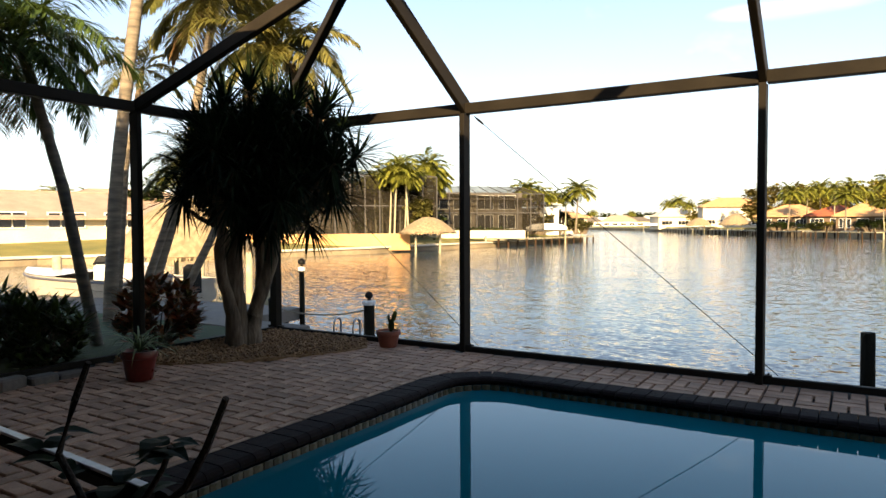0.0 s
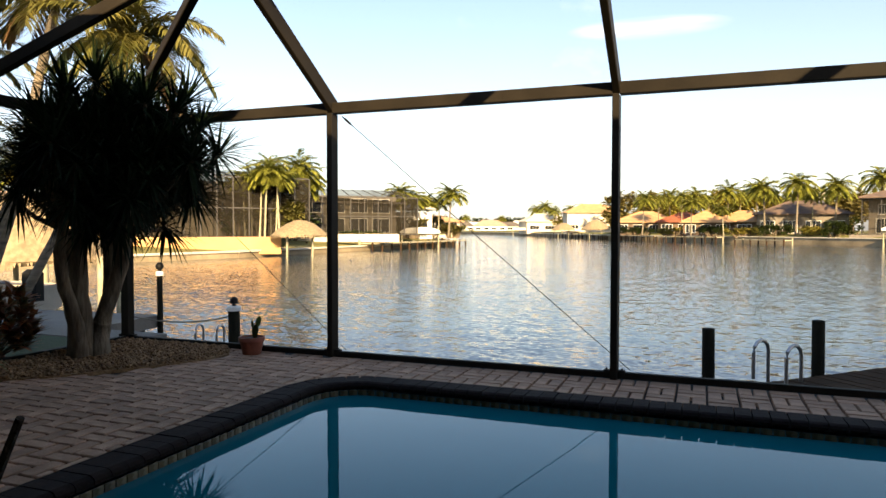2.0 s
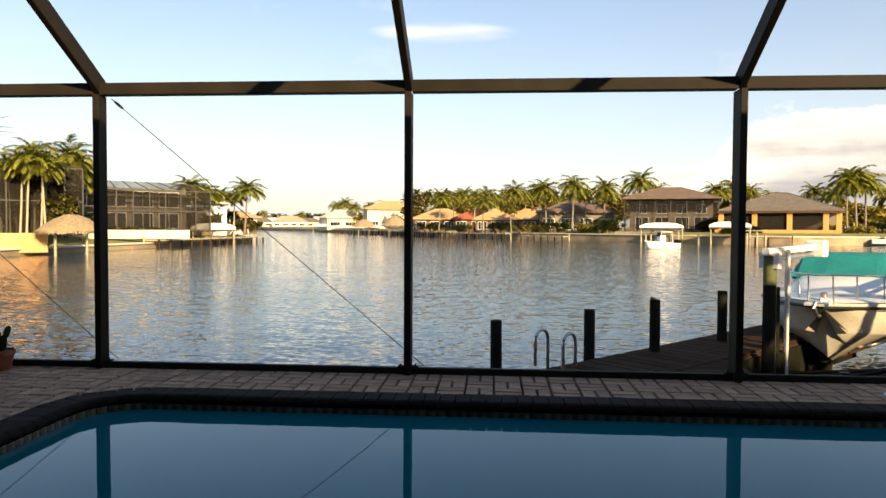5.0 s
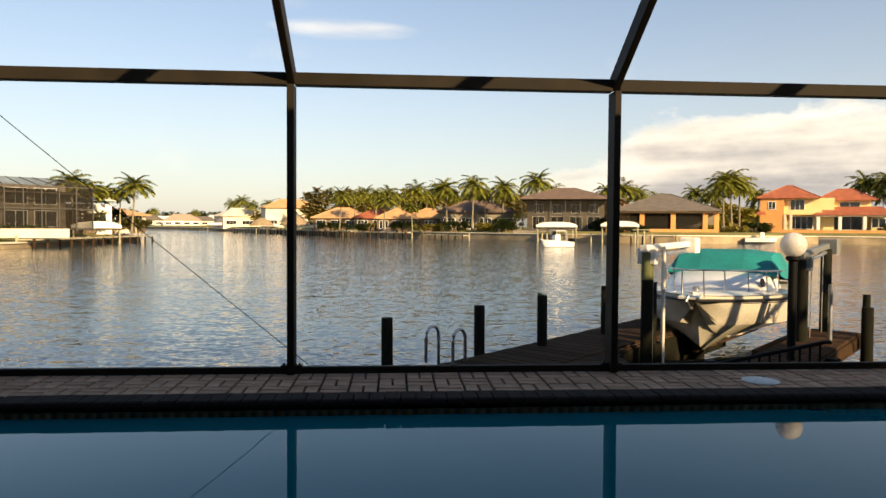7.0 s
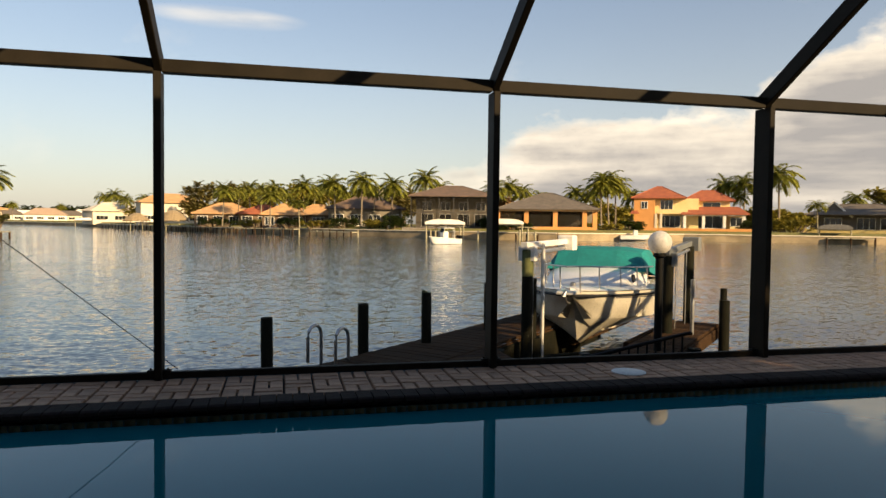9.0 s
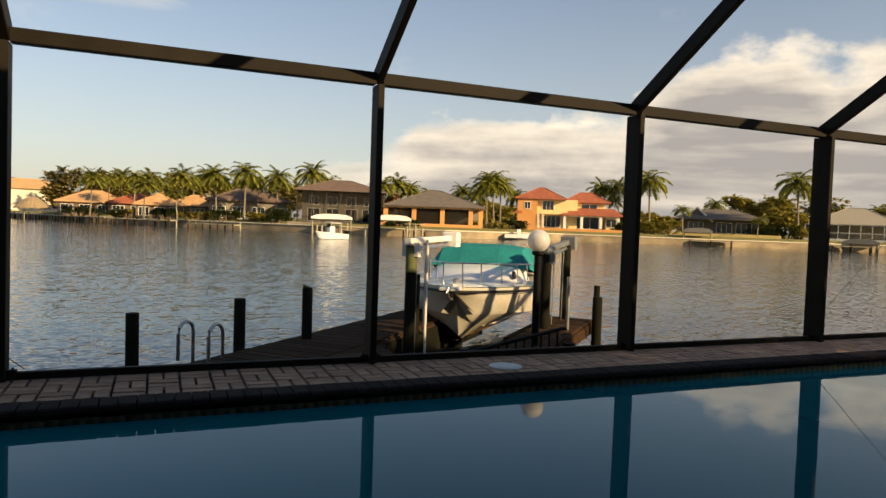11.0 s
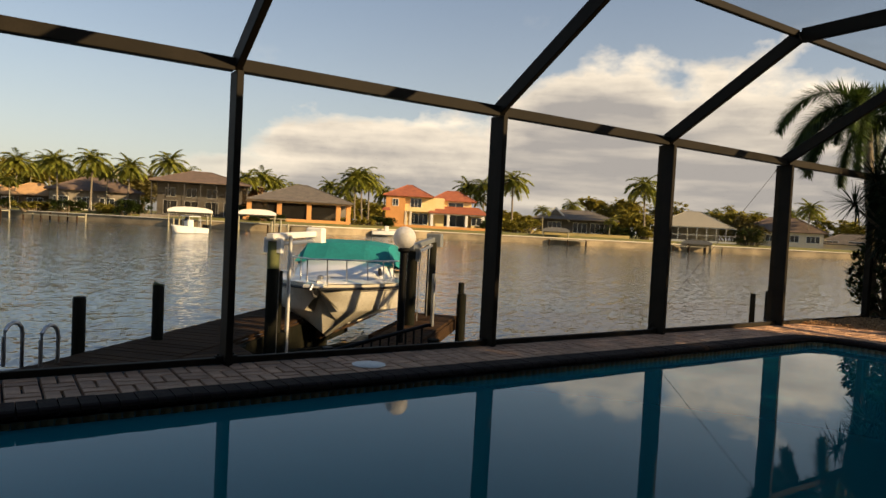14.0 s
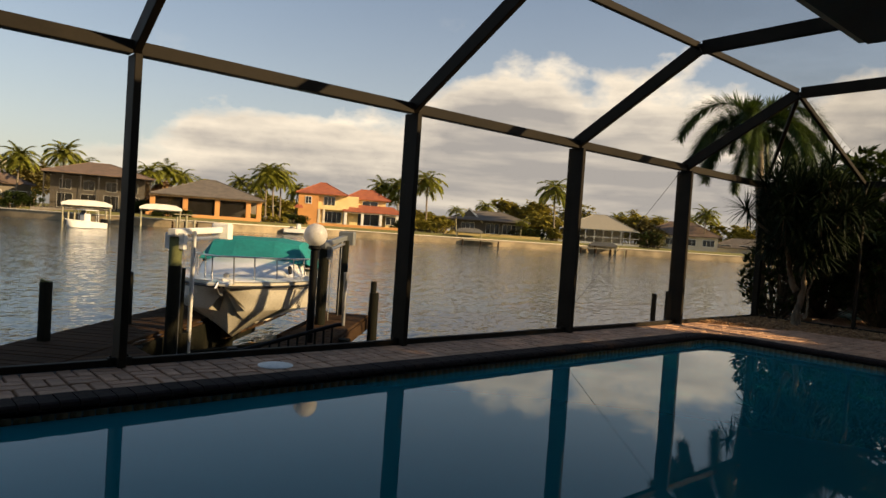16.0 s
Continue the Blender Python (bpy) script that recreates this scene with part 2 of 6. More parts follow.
GELCOAT = mat("cream_gelcoat", (0.74, 0.68, 0.55), (0.64, 0.58, 0.46), rough=0.28, scale=0.8, bump=0.02, coat=0.5)
WHITEGEL = mat("white_gelcoat", (0.70, 0.69, 0.65), (0.62, 0.60, 0.56), rough=0.3, scale=1, bump=0.02, coat=0.4)
RUBBER = mat("black_rubber", (0.02, 0.02, 0.02), rough=0.6, bump=0.05)
TEAL = mat("teal_canvas", (0.002, 0.20, 0.195), (0.002, 0.145, 0.145), rough=0.8, scale=2.2, bump=0.25, bscale=14)
GLOBE = mat("milk_glass", (0.93, 0.89, 0.82), (0.90, 0.86, 0.78), rough=0.4, scale=3, bump=0.0, translucent=0.4)
BLACK = mat("black_metal", (0.007, 0.007, 0.007), rough=0.55, spec=0.15, scale=4, bump=0.04)
TERRACOTTA = mat("terracotta", (0.33, 0.10, 0.055), (0.22, 0.07, 0.04), rough=0.8, scale=6, bump=0.2)
REDPOT = mat("red_glazed_pot", (0.15, 0.014, 0.010), (0.1, 0.010, 0.008), rough=0.3, scale=5, bump=0.05)
SOIL = mat("soil", (0.05, 0.035, 0.025), rough=1.0, scale=20, bump=0.6)
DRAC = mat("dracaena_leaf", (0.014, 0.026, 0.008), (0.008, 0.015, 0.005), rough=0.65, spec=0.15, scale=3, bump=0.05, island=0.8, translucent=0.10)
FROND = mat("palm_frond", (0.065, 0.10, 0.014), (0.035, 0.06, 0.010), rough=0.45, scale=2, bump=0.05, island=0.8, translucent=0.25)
# palm frond lightened to yellow-green, sunlight included in the colour
FROND_SUNLIT = mat("sunlit_palm_frond", (0.33, 0.32, 0.055), (0.16, 0.18, 0.030), rough=0.5, spec=0.3, scale=2, bump=0.05, island=0.8, translucent=0.35)
FROND_GOLD = mat("golden_palm_frond", (0.19, 0.165, 0.040), (0.09, 0.095, 0.022), rough=0.45, scale=2, bump=0.05, island=0.8, translucent=0.3)
FROND_DRY = mat("dry_frond", (0.26, 0.15, 0.055), (0.15, 0.09, 0.04), rough=0.8, scale=3, bump=0.2, island=0.6)
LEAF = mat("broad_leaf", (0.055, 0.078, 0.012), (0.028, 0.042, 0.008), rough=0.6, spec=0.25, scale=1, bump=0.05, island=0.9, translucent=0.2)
# lighter golden copy of the leaf colour, so far trees look sunlit
TREE_SUNLIT = mat("sunlit_tree_leaf", (0.40, 0.33, 0.06), (0.22, 0.20, 0.036), rough=0.6, spec=0.25, scale=0.5, bump=0.05, island=0.9, translucent=0.35)
CASUARINA = mat("dry_feathery_foliage", (0.25, 0.20, 0.05), (0.14, 0.12, 0.035), rough=0.8, scale=1, island=0.9, translucent=0.3)
CROTON = mat("croton_leaf", (0.34, 0.085, 0.025), (0.08, 0.085, 0.02), rough=0.5, scale=7, bump=0.05, island=0.9, translucent=0.2)
STRIPE = mat("striped_leaf", (0.36, 0.38, 0.20), (0.12, 0.19, 0.06), rough=0.5, scale=16, island=0.5, translucent=0.2)
TRUNK = mat("palm_trunk", (0.27, 0.22, 0.155), (0.11, 0.09, 0.065), rough=0.9, scale=2, bump=0.6, bscale=20, stretch=(1.5, 1.5, 8))
BARK = mat("grey_bark", (0.22, 0.17, 0.115), (0.085, 0.066, 0.046), rough=0.95, spec=0.15, scale=7, bump=1.0, bscale=13, stretch=(2.2, 2.2, 0.6))
THATCH = mat("palm_thatch", (0.32, 0.24, 0.14), (0.18, 0.135, 0.075), rough=0.95, scale=2, bump=0.9, bscale=14, island=0.6, stretch=(3, 3, 1))
SCREEN_WALL = screen_mat("wall_screen", 0.05)
SCREEN_ROOF = screen_mat("roof_screen", 0.28)
SCREEN_FAR = screen_mat("far_lanai_screen", 0.60)
PINK = mat("pale_pink_roof_tile", (0.40, 0.29, 0.21), (0.30, 0.215, 0.155), rough=0.85, scale=1, bump=0.5, bscale=7)
ORANGE_TILE = mat("orange_roof_tile", (0.38, 0.115, 0.05), (0.25, 0.07, 0.035), rough=0.8, scale=1.2, bump=0.6, bscale=6)
BROWN_TILE = mat("brown_roof_tile", (0.16, 0.105, 0.075), (0.10, 0.07, 0.05), rough=0.85, scale=1.2, bump=0.6, bscale=6)
TAN_TILE = mat("tan_roof_tile", (0.52, 0.31, 0.145), (0.40, 0.23, 0.105), rough=0.85, scale=1.2, bump=0.6, bscale=6)
GREY_TILE = mat("grey_shingle", (0.15, 0.125, 0.10), (0.095, 0.08, 0.066), rough=0.9, scale=1.2, bump=0.6, bscale=8)
YELLOW_STUCCO = mat("yellow_stucco", (0.80, 0.62, 0.30), (0.72, 0.54, 0.25), rough=0.9, scale=0.6, bump=0.2, bscale=12)
ORANGE_STUCCO = mat("orange_stucco", (0.62, 0.30, 0.10), (0.54, 0.25, 0.08), rough=0.9, scale=0.6, bump=0.2, bscale=12)
CREAM_STUCCO = mat("cream_stucco", (0.68, 0.60, 0.46), (0.58, 0.50, 0.38), rough=0.9, scale=0.6, bump=0.2, bscale=12)
# grey made darker to carry the shade inside cages and porches
GREY_SHADE_STUCCO = mat("grey_shade_stucco", (0.22, 0.19, 0.15), (0.17, 0.145, 0.115), rough=0.9, scale=0.6, bump=0.2, bscale=12)
WHITE_STUCCO = mat("white_stucco", (0.78, 0.75, 0.68), (0.68, 0.65, 0.58), rough=0.9, scale=0.6, bump=0.15, bscale=12)
GLASS_DARK = mat("window_glass", (0.02, 0.024, 0.028), (0.014, 0.016, 0.018), rough=0.12, scale=1, bump=0.0, spec=0.8)
SOFFIT = mat("dark_soffit", (0.10, 0.09, 0.08), rough=0.8, scale=2, bump=0.1)
ROPE = mat("rope", (0.30, 0.27, 0.2), rough=0.95, bscale=120, bump=0.5)
NUMBER = mat("dark_marking", (0.10, 0.10, 0.12), rough=0.5, bump=0)
STICKER = mat("amber_sticker", (0.65, 0.36, 0.03), rough=0.5, bump=0)

# ---- mesh helpers ----


class Geo:
    """Collects vertices and faces of one part."""

    def __init__(self):
        self.v, self.f, self.smooth = [], [], False

    def add(self, vs, fs):
        o = len(self.v)
        self.v += [tuple(p) for p in vs]
        self.f += [tuple(i + o for i in q) for q in fs]
        return self

    def box(self, x0, x1, y0, y1, z0, z1, b=0.0, m=None):
        """A box; b: width of the chamfer along its upright and top edges."""
        if b <= 0:
            vs = [(x, y, z) for z in (z0, z1) for x, y in ((x0, y0), (x1, y0), (x1, y1), (x0, y1))]
            fs = [(3, 2, 1, 0), (4, 5, 6, 7), (0, 1, 5, 4), (1, 2, 6, 5), (2, 3, 7, 6), (3, 0, 4, 7)]
        else:
            def ring(i, z):
                return [(x0 + b + i, y0 + i, z), (x1 - b - i, y0 + i, z), (x1 - i, y0 + b + i, z), (x1 - i, y1 - b - i, z),
                        (x1 - b - i, y1 - i, z), (x0 + b + i, y1 - i, z), (x0 + i, y1 - b - i, z), (x0 + i, y0 + b + i, z)]
            vs = ring(0, z0) + ring(0, z1 - b) + ring(b * 0.8, z1)
            fs = [tuple(range(7, -1, -1)), tuple(range(16, 24))]
            for k in (0, 8):
                fs += [(k + i, k + (i + 1) % 8, k + 8 + (i + 1) % 8, k + 8 + i) for i in range(8)]
        if m is not None:
            vs = [m @ Vector(p) for p in vs]
        return self.add(vs, fs)

    def beam(self, p0, p1, w, h, b=0.006):
        """A bar of section w (level) by h (upright) from p0 to p1."""
        p0, p1 = Vector(p0), Vector(p1)
        d = (p1 - p0).normalized()
        s = d.cross(Vector((0, 0, 1)))
        s = s.normalized() if s.length > 1e-4 else Vector((1, 0, 0))
        u = s.cross(d)
        m = Matrix((s, u, d)).transposed().to_4x4()
        m.translation = p0
        return self.box(-w / 2, w / 2, -h / 2, h / 2, 0, (p1 - p0).length, b, m)

    def tube(self, pts, rad, n=8, cap=True):
        pts = [Vector(p) for p in pts]
        rad = rad if isinstance(rad, (list, tuple)) else [rad] * len(pts)
        vs, fs = [], []
        ref = Vector((0.13, 0.21, 1))
        for i, p in enumerate(pts):
            d = (pts[min(i + 1, len(pts) - 1)] - pts[max(i - 1, 0)]).normalized()
            s = d.cross(ref)
            s = s.normalized() if s.length > 1e-3 else Vector((1, 0, 0))
            u = d.cross(s)
            vs += [p + (s * math.cos(k * math.tau / n) + u * math.sin(k * math.tau / n)) * rad[i] for k in range(n)]
        for i in range(len(pts) - 1):
            fs += [(i * n + k, i * n + (k + 1) % n, (i + 1) * n + (k + 1) % n, (i + 1) * n + k) for k in range(n)]
        if cap:
            fs += [tuple(range(n - 1, -1, -1)), tuple(range((len(pts) - 1) * n, len(pts) * n))]
        self.smooth = True
        return self.add(vs, fs)

    def lathe(self, profile, centre=(0, 0, 0), n=20):
        cx, cy, cz = centre
        vs, fs = [], []
        for r, z in profile:
            vs += [(cx + r * math.cos(k * math.tau / n), cy + r * math.sin(k * math.tau / n), cz + z) for k in range(n)]
        for i in range(len(profile) - 1):
            fs += [(i * n + k, i * n + (k + 1) % n, (i + 1) * n + (k + 1) % n, (i + 1) * n + k) for k in range(n)]
        fs += [tuple(range(n - 1, -1, -1)), tuple(range((len(profile) - 1) * n, len(profile) * n))]
        self.smooth = True
        return self.add(vs, fs)

    def blade(self, base, way, length, width, droop=0.3, segs=3, fold=0.25):
        """A long leaf that bends down, with a folded middle rib."""
        p, d = Vector(base), Vector(way).normalized()
        s = d.cross(Vector((0, 0, 1)))
        s = s.normalized() if s.length > 1e-3 else Vector((1, 0, 0))
        vs, fs = [], []
        for i in range(segs + 1):
            t = i / segs
            w = width * (0.55 + 0.9 * t if t < 0.4 else 0.91 * (1 - t) / 0.6 + 0.02) * 0.5
            up = s.cross(d)
            vs += [p - s * w + up * w * fold, p, p + s * w + up * w * fold]
            p = p + d * (length / segs)
            d = (d + Vector((0, 0, -droop / segs))).normalized()
        for i in range(segs):
            a = i * 3
            fs += [(a, a + 1, a + 4, a + 3), (a + 1, a + 2, a + 5, a + 4)]
        return self.add(vs, fs)

    def slab(self, poly, z0, z1):
        n = len(poly)
        vs = [(x, y, z0) for x, y in poly] + [(x, y, z1) for x, y in poly]
        fs = [tuple(range(n - 1, -1, -1)), tuple(range(n, 2 * n))] + [(i, (i + 1) % n, n + (i + 1) % n, n + i) for i in range(n)]
        return self.add(vs, fs)

    def mesh(self, name, material):
        me = bpy.data.meshes.new(name)
        me.from_pydata(self.v, [], self.f)
        me.materials.append(material)
        if self.smooth:
            me.polygons.foreach_set("use_smooth", [True] * len(me.polygons))
            me.set_sharp_from_angle(angle=radians(40))
        me.update()
        return me


def part(name, geo, material, parent=None, label="", m=None):
    ob = new(name, geo.mesh(name, material) if isinstance(geo, Geo) else geo)
    if parent is not None:
        ob.parent = parent
    if m is not None:
        ob.matrix_basis = m
    return tagged(ob, label)


def thing(name, label, category, m=None, group="", kind=""):
    """An Empty at the base of a thing, whose parts are parented to it."""
    ob = new(name)
    ob.empty_display_size = 0.1
    if m is not None:
        ob.matrix_basis = m
    return tagged(ob, label, category, group, kind)


def solid(name, geo, material, label, category="", kind="", group="", m=None):
    return tagged(part(name, geo, material, None, label, m), "", category, group, kind)


SPOT = Vector((0.9, -5.75, 1.27))


def at(az, r, z=0.0):
    """A place by its bearing from the viewing spot (degrees clockwise from +y), its range and its height."""
    return Vector((SPOT.x + r * math.sin(radians(az)), SPOT.y + r * math.cos(radians(az)), z))


def rise(slope, r):
    return SPOT.z + slope * r


rng = random.Random(7)

# ---- large structure ----
WATER_Z, POOL_Z = -1.0, -0.098
XA, XH = -5.4, 13.8                      # corners of the screen cage
EAVE, KNEE_Y, KNEE_Z, BACK_Y = 2.45, -1.6, 3.45, -3.05

g = Geo()
g.add([(-900, -600, WATER_Z), (900, -600, WATER_Z), (900, 1500, WATER_Z), (-900, 1500, WATER_Z)], [(0, 1, 2, 3)])
solid("water", g, CANAL, "rippled dark canal water reflecting the evening sky", "water", "structure")

# own lot: a terrace slab with a sea wall along the canal
g = Geo()
g.slab([(-2.2, 0.35), (XA - 0.15, 0.35), (XA - 0.15, -16), (-2.2, -16)], -2.5, -0.03)
g.slab([(10.4, 0.35), (-2.2, 0.35), (-2.2, -0.95), (10.4, -0.95)], -2.5, -0.03)
g.slab([(10.4, -4.75), (-2.2, -4.75), (-2.2, -16), (10.4, -16)][::-1], -2.5, -0.03)
g.slab([(16.5, 0.35), (10.4, 0.35), (10.4, -16), (16.5, -16)], -2.5, -0.03)
solid("terrace_slab", g, JOINT, "dark sand bed under the brick terrace", "terrace", "structure")

g = Geo().slab([(XA - 0.15, 0.35), (-40, 0.35), (-40, -30), (XA - 0.15, -30)], -2.5, -0.10)
g.slab([(60, 0.35), (16.5, 0.35), (16.5, -30), (60, -30)], -2.5, -0.10)
g.slab([(16.5, -16), (XA - 0.15, -16), (XA - 0.15, -30), (16.5, -30)], -2.5, -0.10)
solid("ground", g, GRASS_SHADED, "shaded green lawn beside the pool terrace", "lawn", "structure")

g = Geo().box(-40, XA - 0.2, 0.36, 0.75, -2.5, -0.13, 0.02)
g.box(XA - 0.2, 60, 0.36, 0.62, -2.5, -0.16, 0.02)
solid("seawall", g, CONCRETE, "grey concrete seawall cap along the canal", "seawall", "structure")

# pool basin and water
g = Geo()
px0, px1, py0, py1, pz = -2.2, 10.4, -4.75, -0.95, -1.6
g.add([(px0, py0, pz), (px1, py0, pz), (px1, py1, pz), (px0, py1, pz), (px0, py0, -0.03), (px1, py0, -0.03), (px1, py1, -0.03), (px0, py1, -0.03)],
      [(0, 1, 2, 3), (0, 4, 5, 1), (1, 5, 6, 2), (2, 6, 7, 3), (3, 7, 4, 0)])
solid("pool_basin", g, PLASTER, "pale blue plastered swimming pool basin", "pool", "structure")
g = Geo().add([(px0, py0, POOL_Z), (px1, py0, POOL_Z), (px1, py1, POOL_Z), (px0, py1, POOL_Z)], [(0, 1, 2, 3)])
solid("pool_water", g, POOL_WATER, "still blue pool water mirroring the sky", "pool water", "structure")

# screen cage: posts, eave beam, rafters, purlins, screens, all one aluminium frame
cage = thing("screen_enclosure", "dark bronze aluminium pool cage with insect screens", "pool cage")
POSTS = [(-2.74, 0.13), (0.0, 0.16), (2.74, 0.18), (5.48, 0.22), (8.22, 0.24), (10.96, 0.25)]


def post(x, y, wx, wy, z1=EAVE - 0.05):
    p = part("post", Geo().box(-wx / 2, wx / 2, -wy / 2, wy / 2, 0.0, z1, 0.005), BRONZE, cage, m=pose(x, y, 0))
    for sx in (-1, 1):
        g = Geo().box(sx * (wx / 2 + 0.03) - 0.03, sx * (wx / 2 + 0.03) + 0.03, -0.03, 0.03, 0.0, 0.07, 0.004)
        g.lathe([(0.008, 0.07), (0.008, 0.085)], (sx * (wx / 2 + 0.035), 0, 0), 6)
        part("anchor_bracket", g, BRONZE, p)
    return p


for x, d in POSTS:
    post(x, 0, 0.058, d)
SIDE_Y = (-1.85, -4.6, -7.3)
for x in (XA, XH):
    post(x, 0, 0.10, 0.10)
for y in SIDE_Y:
    post(XA, y, 0.12, 0.058)
    post(XH, y + 0.2, 0.07, 0.05)


def bar(name, p0, p1, w, h):
    return part(name, Geo().beam(p0, p1, w, h), BRONZE, cage)


xs = [XA] + [p[0] for p in POSTS] + [XH]
for x0, x1 in zip(xs, xs[1:]):
    bar("eave_beam", (x0 + 0.032, 0, EAVE), (x1 - 0.032, 0, EAVE), 0.10, 0.105)
    bar("sill_rail", (x0 + 0.032, 0, 0.028), (x1 - 0.032, 0, 0.028), 0.055, 0.055)
for x in (XA, XH):
    bar("eave_beam", (x, -0.05, EAVE), (x, -9, EAVE), 0.09, 0.10)
    bar("sill_rail", (x, -0.05, 0.028), (x, -9, 0.028), 0.055, 0.055)
for i, (x, d) in enumerate(POSTS):
    bar("rafter", (x, 0.02, EAVE + 0.02), (x, KNEE_Y, KNEE_Z), 0.06, 0.15)
    bar("roof_beam", (x, KNEE_Y - 0.04, KNEE_Z), (x, BACK_Y, KNEE_Z + 0.03), 0.06, 0.15)
bar("roof_beam", (10.96, BACK_Y, KNEE_Z + 0.03), (10.96, -9.0, KNEE_Z + 0.12), 0.06, 0.15)
for (x0, _), (x1, _) in zip(POSTS, POSTS[1:]):
    bar("purlin", (x0 + 0.03, KNEE_Y, KNEE_Z + 0.02), (x1 - 0.03, KNEE_Y, KNEE_Z + 0.02), 0.05, 0.075)
for xc, xk, w in ((XA, -2.74, 0.075), (XH, 10.96, 0.05)):
    s = 1 if xk > xc else -1
    bar("hip_rafter", (xc, 0, EAVE), (xk - s * 0.03, KNEE_Y, KNEE_Z), w, w * 1.2)
    bar("side_rafter", (xc, SIDE_Y[0] + (0.2 if xc > 0 else 0), EAVE), (xk - s * 0.03, KNEE_Y, KNEE_Z - 0.01), w, w * 1.4)
    bar("side_rafter", (xc, SIDE_Y[1], EAVE), (xk - s * 0.03, BACK_Y, KNEE_Z + 0.02), w, w * 1.4)

# wind bracing cables
for x0, z0, x1, z1 in ((-2.66, 2.38, 0.13, 0.06), (XA + 0.06, 2.38, -2.62, 0.06), (10.9, 2.38, 8.1, 0.06)):
    c = part("brace_cable", Geo().tube([(x0, 0.055, z0), ((x0 + x1) / 2, 0.055, (z0 + z1) / 2 - 0.008), (x1, 0.055, z1)], 0.0035, 5), BLACK, cage, "thin steel brace cable")
    d = Vector((x1 - x0, 0, z1 - z0)).normalized()
    p = Vector((x0, 0.055, z0))
    part("turnbuckle", Geo().tube([p, p + d * 0.03, p + d * 0.05, p + d * 0.12, p + d * 0.14], [0.006, 0.006, 0.013, 0.013, 0.005], 6), BLACK, c)

# screens: wall bays, slopes, flat top
def sheet(name, pts, material):
    return part(name, Geo().add(pts, [tuple(range(len(pts)))]), material, cage, "fine dark insect screen")


for x0, x1 in zip(xs, xs[1:]):
    sheet("wall_screen", [(x0, 0.012, 0.055), (x1, 0.012, 0.055), (x1, 0.012, EAVE - 0.05), (x0, 0.012, EAVE - 0.05)], SCREEN_WALL)
for (x0, _), (x1, _) in zip(POSTS, POSTS[1:]):
    sheet("slope_screen", [(x0, 0, EAVE + 0.05), (x1, 0, EAVE + 0.05), (x1, KNEE_Y, KNEE_Z + 0.05), (x0, KNEE_Y, KNEE_Z + 0.05)], SCREEN_WALL)
    sheet("top_screen", [(x0, KNEE_Y, KNEE_Z + 0.065), (x1, KNEE_Y, KNEE_Z + 0.065), (x1, BACK_Y, KNEE_Z + 0.09), (x0, BACK_Y, KNEE_Z + 0.09)], SCREEN_ROOF)
sheet("top_screen", [(8.75, BACK_Y, KNEE_Z + 0.09), (10.96, BACK_Y, KNEE_Z + 0.09), (10.96, -9.0, KNEE_Z + 0.18), (8.75, -9.0, KNEE_Z + 0.18)], SCREEN_ROOF)
sheet("slope_screen", [(10.96, KNEE_Y, KNEE_Z + 0.05), (XH, SIDE_Y[0], EAVE + 0.03), (XH, SIDE_Y[1], EAVE + 0.03), (10.96, BACK_Y, KNEE_Z + 0.07)], SCREEN_ROOF)

# own house behind: covered lanai roof, back wall
HX0, HX1 = -9.0, 8.7
g = Geo()
g.slab([(HX0, -14), (HX1, -14), (HX1, BACK_Y - 0.08), (HX0, BACK_Y - 0.08)], 3.36, 3.46)
solid("ceiling", g, SOFFIT, "dark unlit lanai ceiling", "ceiling", "structure")
g = Geo().box(HX0, HX1, BACK_Y - 0.075, BACK_Y, 3.38, 3.62, 0.01)
solid("gutter", g, mat("tan_gutter", (0.42, 0.36, 0.26), rough=0.5, bump=0.05), "tan aluminium gutter along the lanai roof", "gutter", "structure")
g = Geo().add([(HX0, BACK_Y - 0.08, 3.47), (HX1, BACK_Y - 0.08, 3.47), (HX1 - 2.5, -10, 6.3), (HX0 + 2.5, -10, 6.3), (HX0, -17, 3.47), (HX1, -17, 3.47)],
              [(0, 1, 2, 3), (1, 5, 2), (3, 2, 5, 4), (0, 3, 4)])
solid("house_roof", g, BROWN_TILE, "brown tiled hip roof of the pool house", "roof", "structure")
g = Geo().box(HX0, HX1, -9.4, -9.2, 0.0, 3.36).box(HX0, HX0 + 0.2, -9.2, BACK_Y - 1.5, 0, 3.36)
# end wall out of view, added only to block low sun
solid("wall_east", Geo().box(HX1 - 0.2, HX1, -9.2, -6.6, 0, 3.36), GREY_SHADE_STUCCO, "unseen end wall of the lanai, added to block sun", "wall", "structure")
solid("wall_south", g, GREY_SHADE_STUCCO, "shaded stucco house wall behind the terrace", "wall", "structure")

# banks across the canal: ground sheet behind a low sea wall
BANK = [(-20, 340), (-15, 255), (-12, 207), (-5.5, 152), (3, 126), (13, 107), (23, 101), (33, 113), (45, 117), (56, 128), (70, 145), (88, 190), (110, 300)]


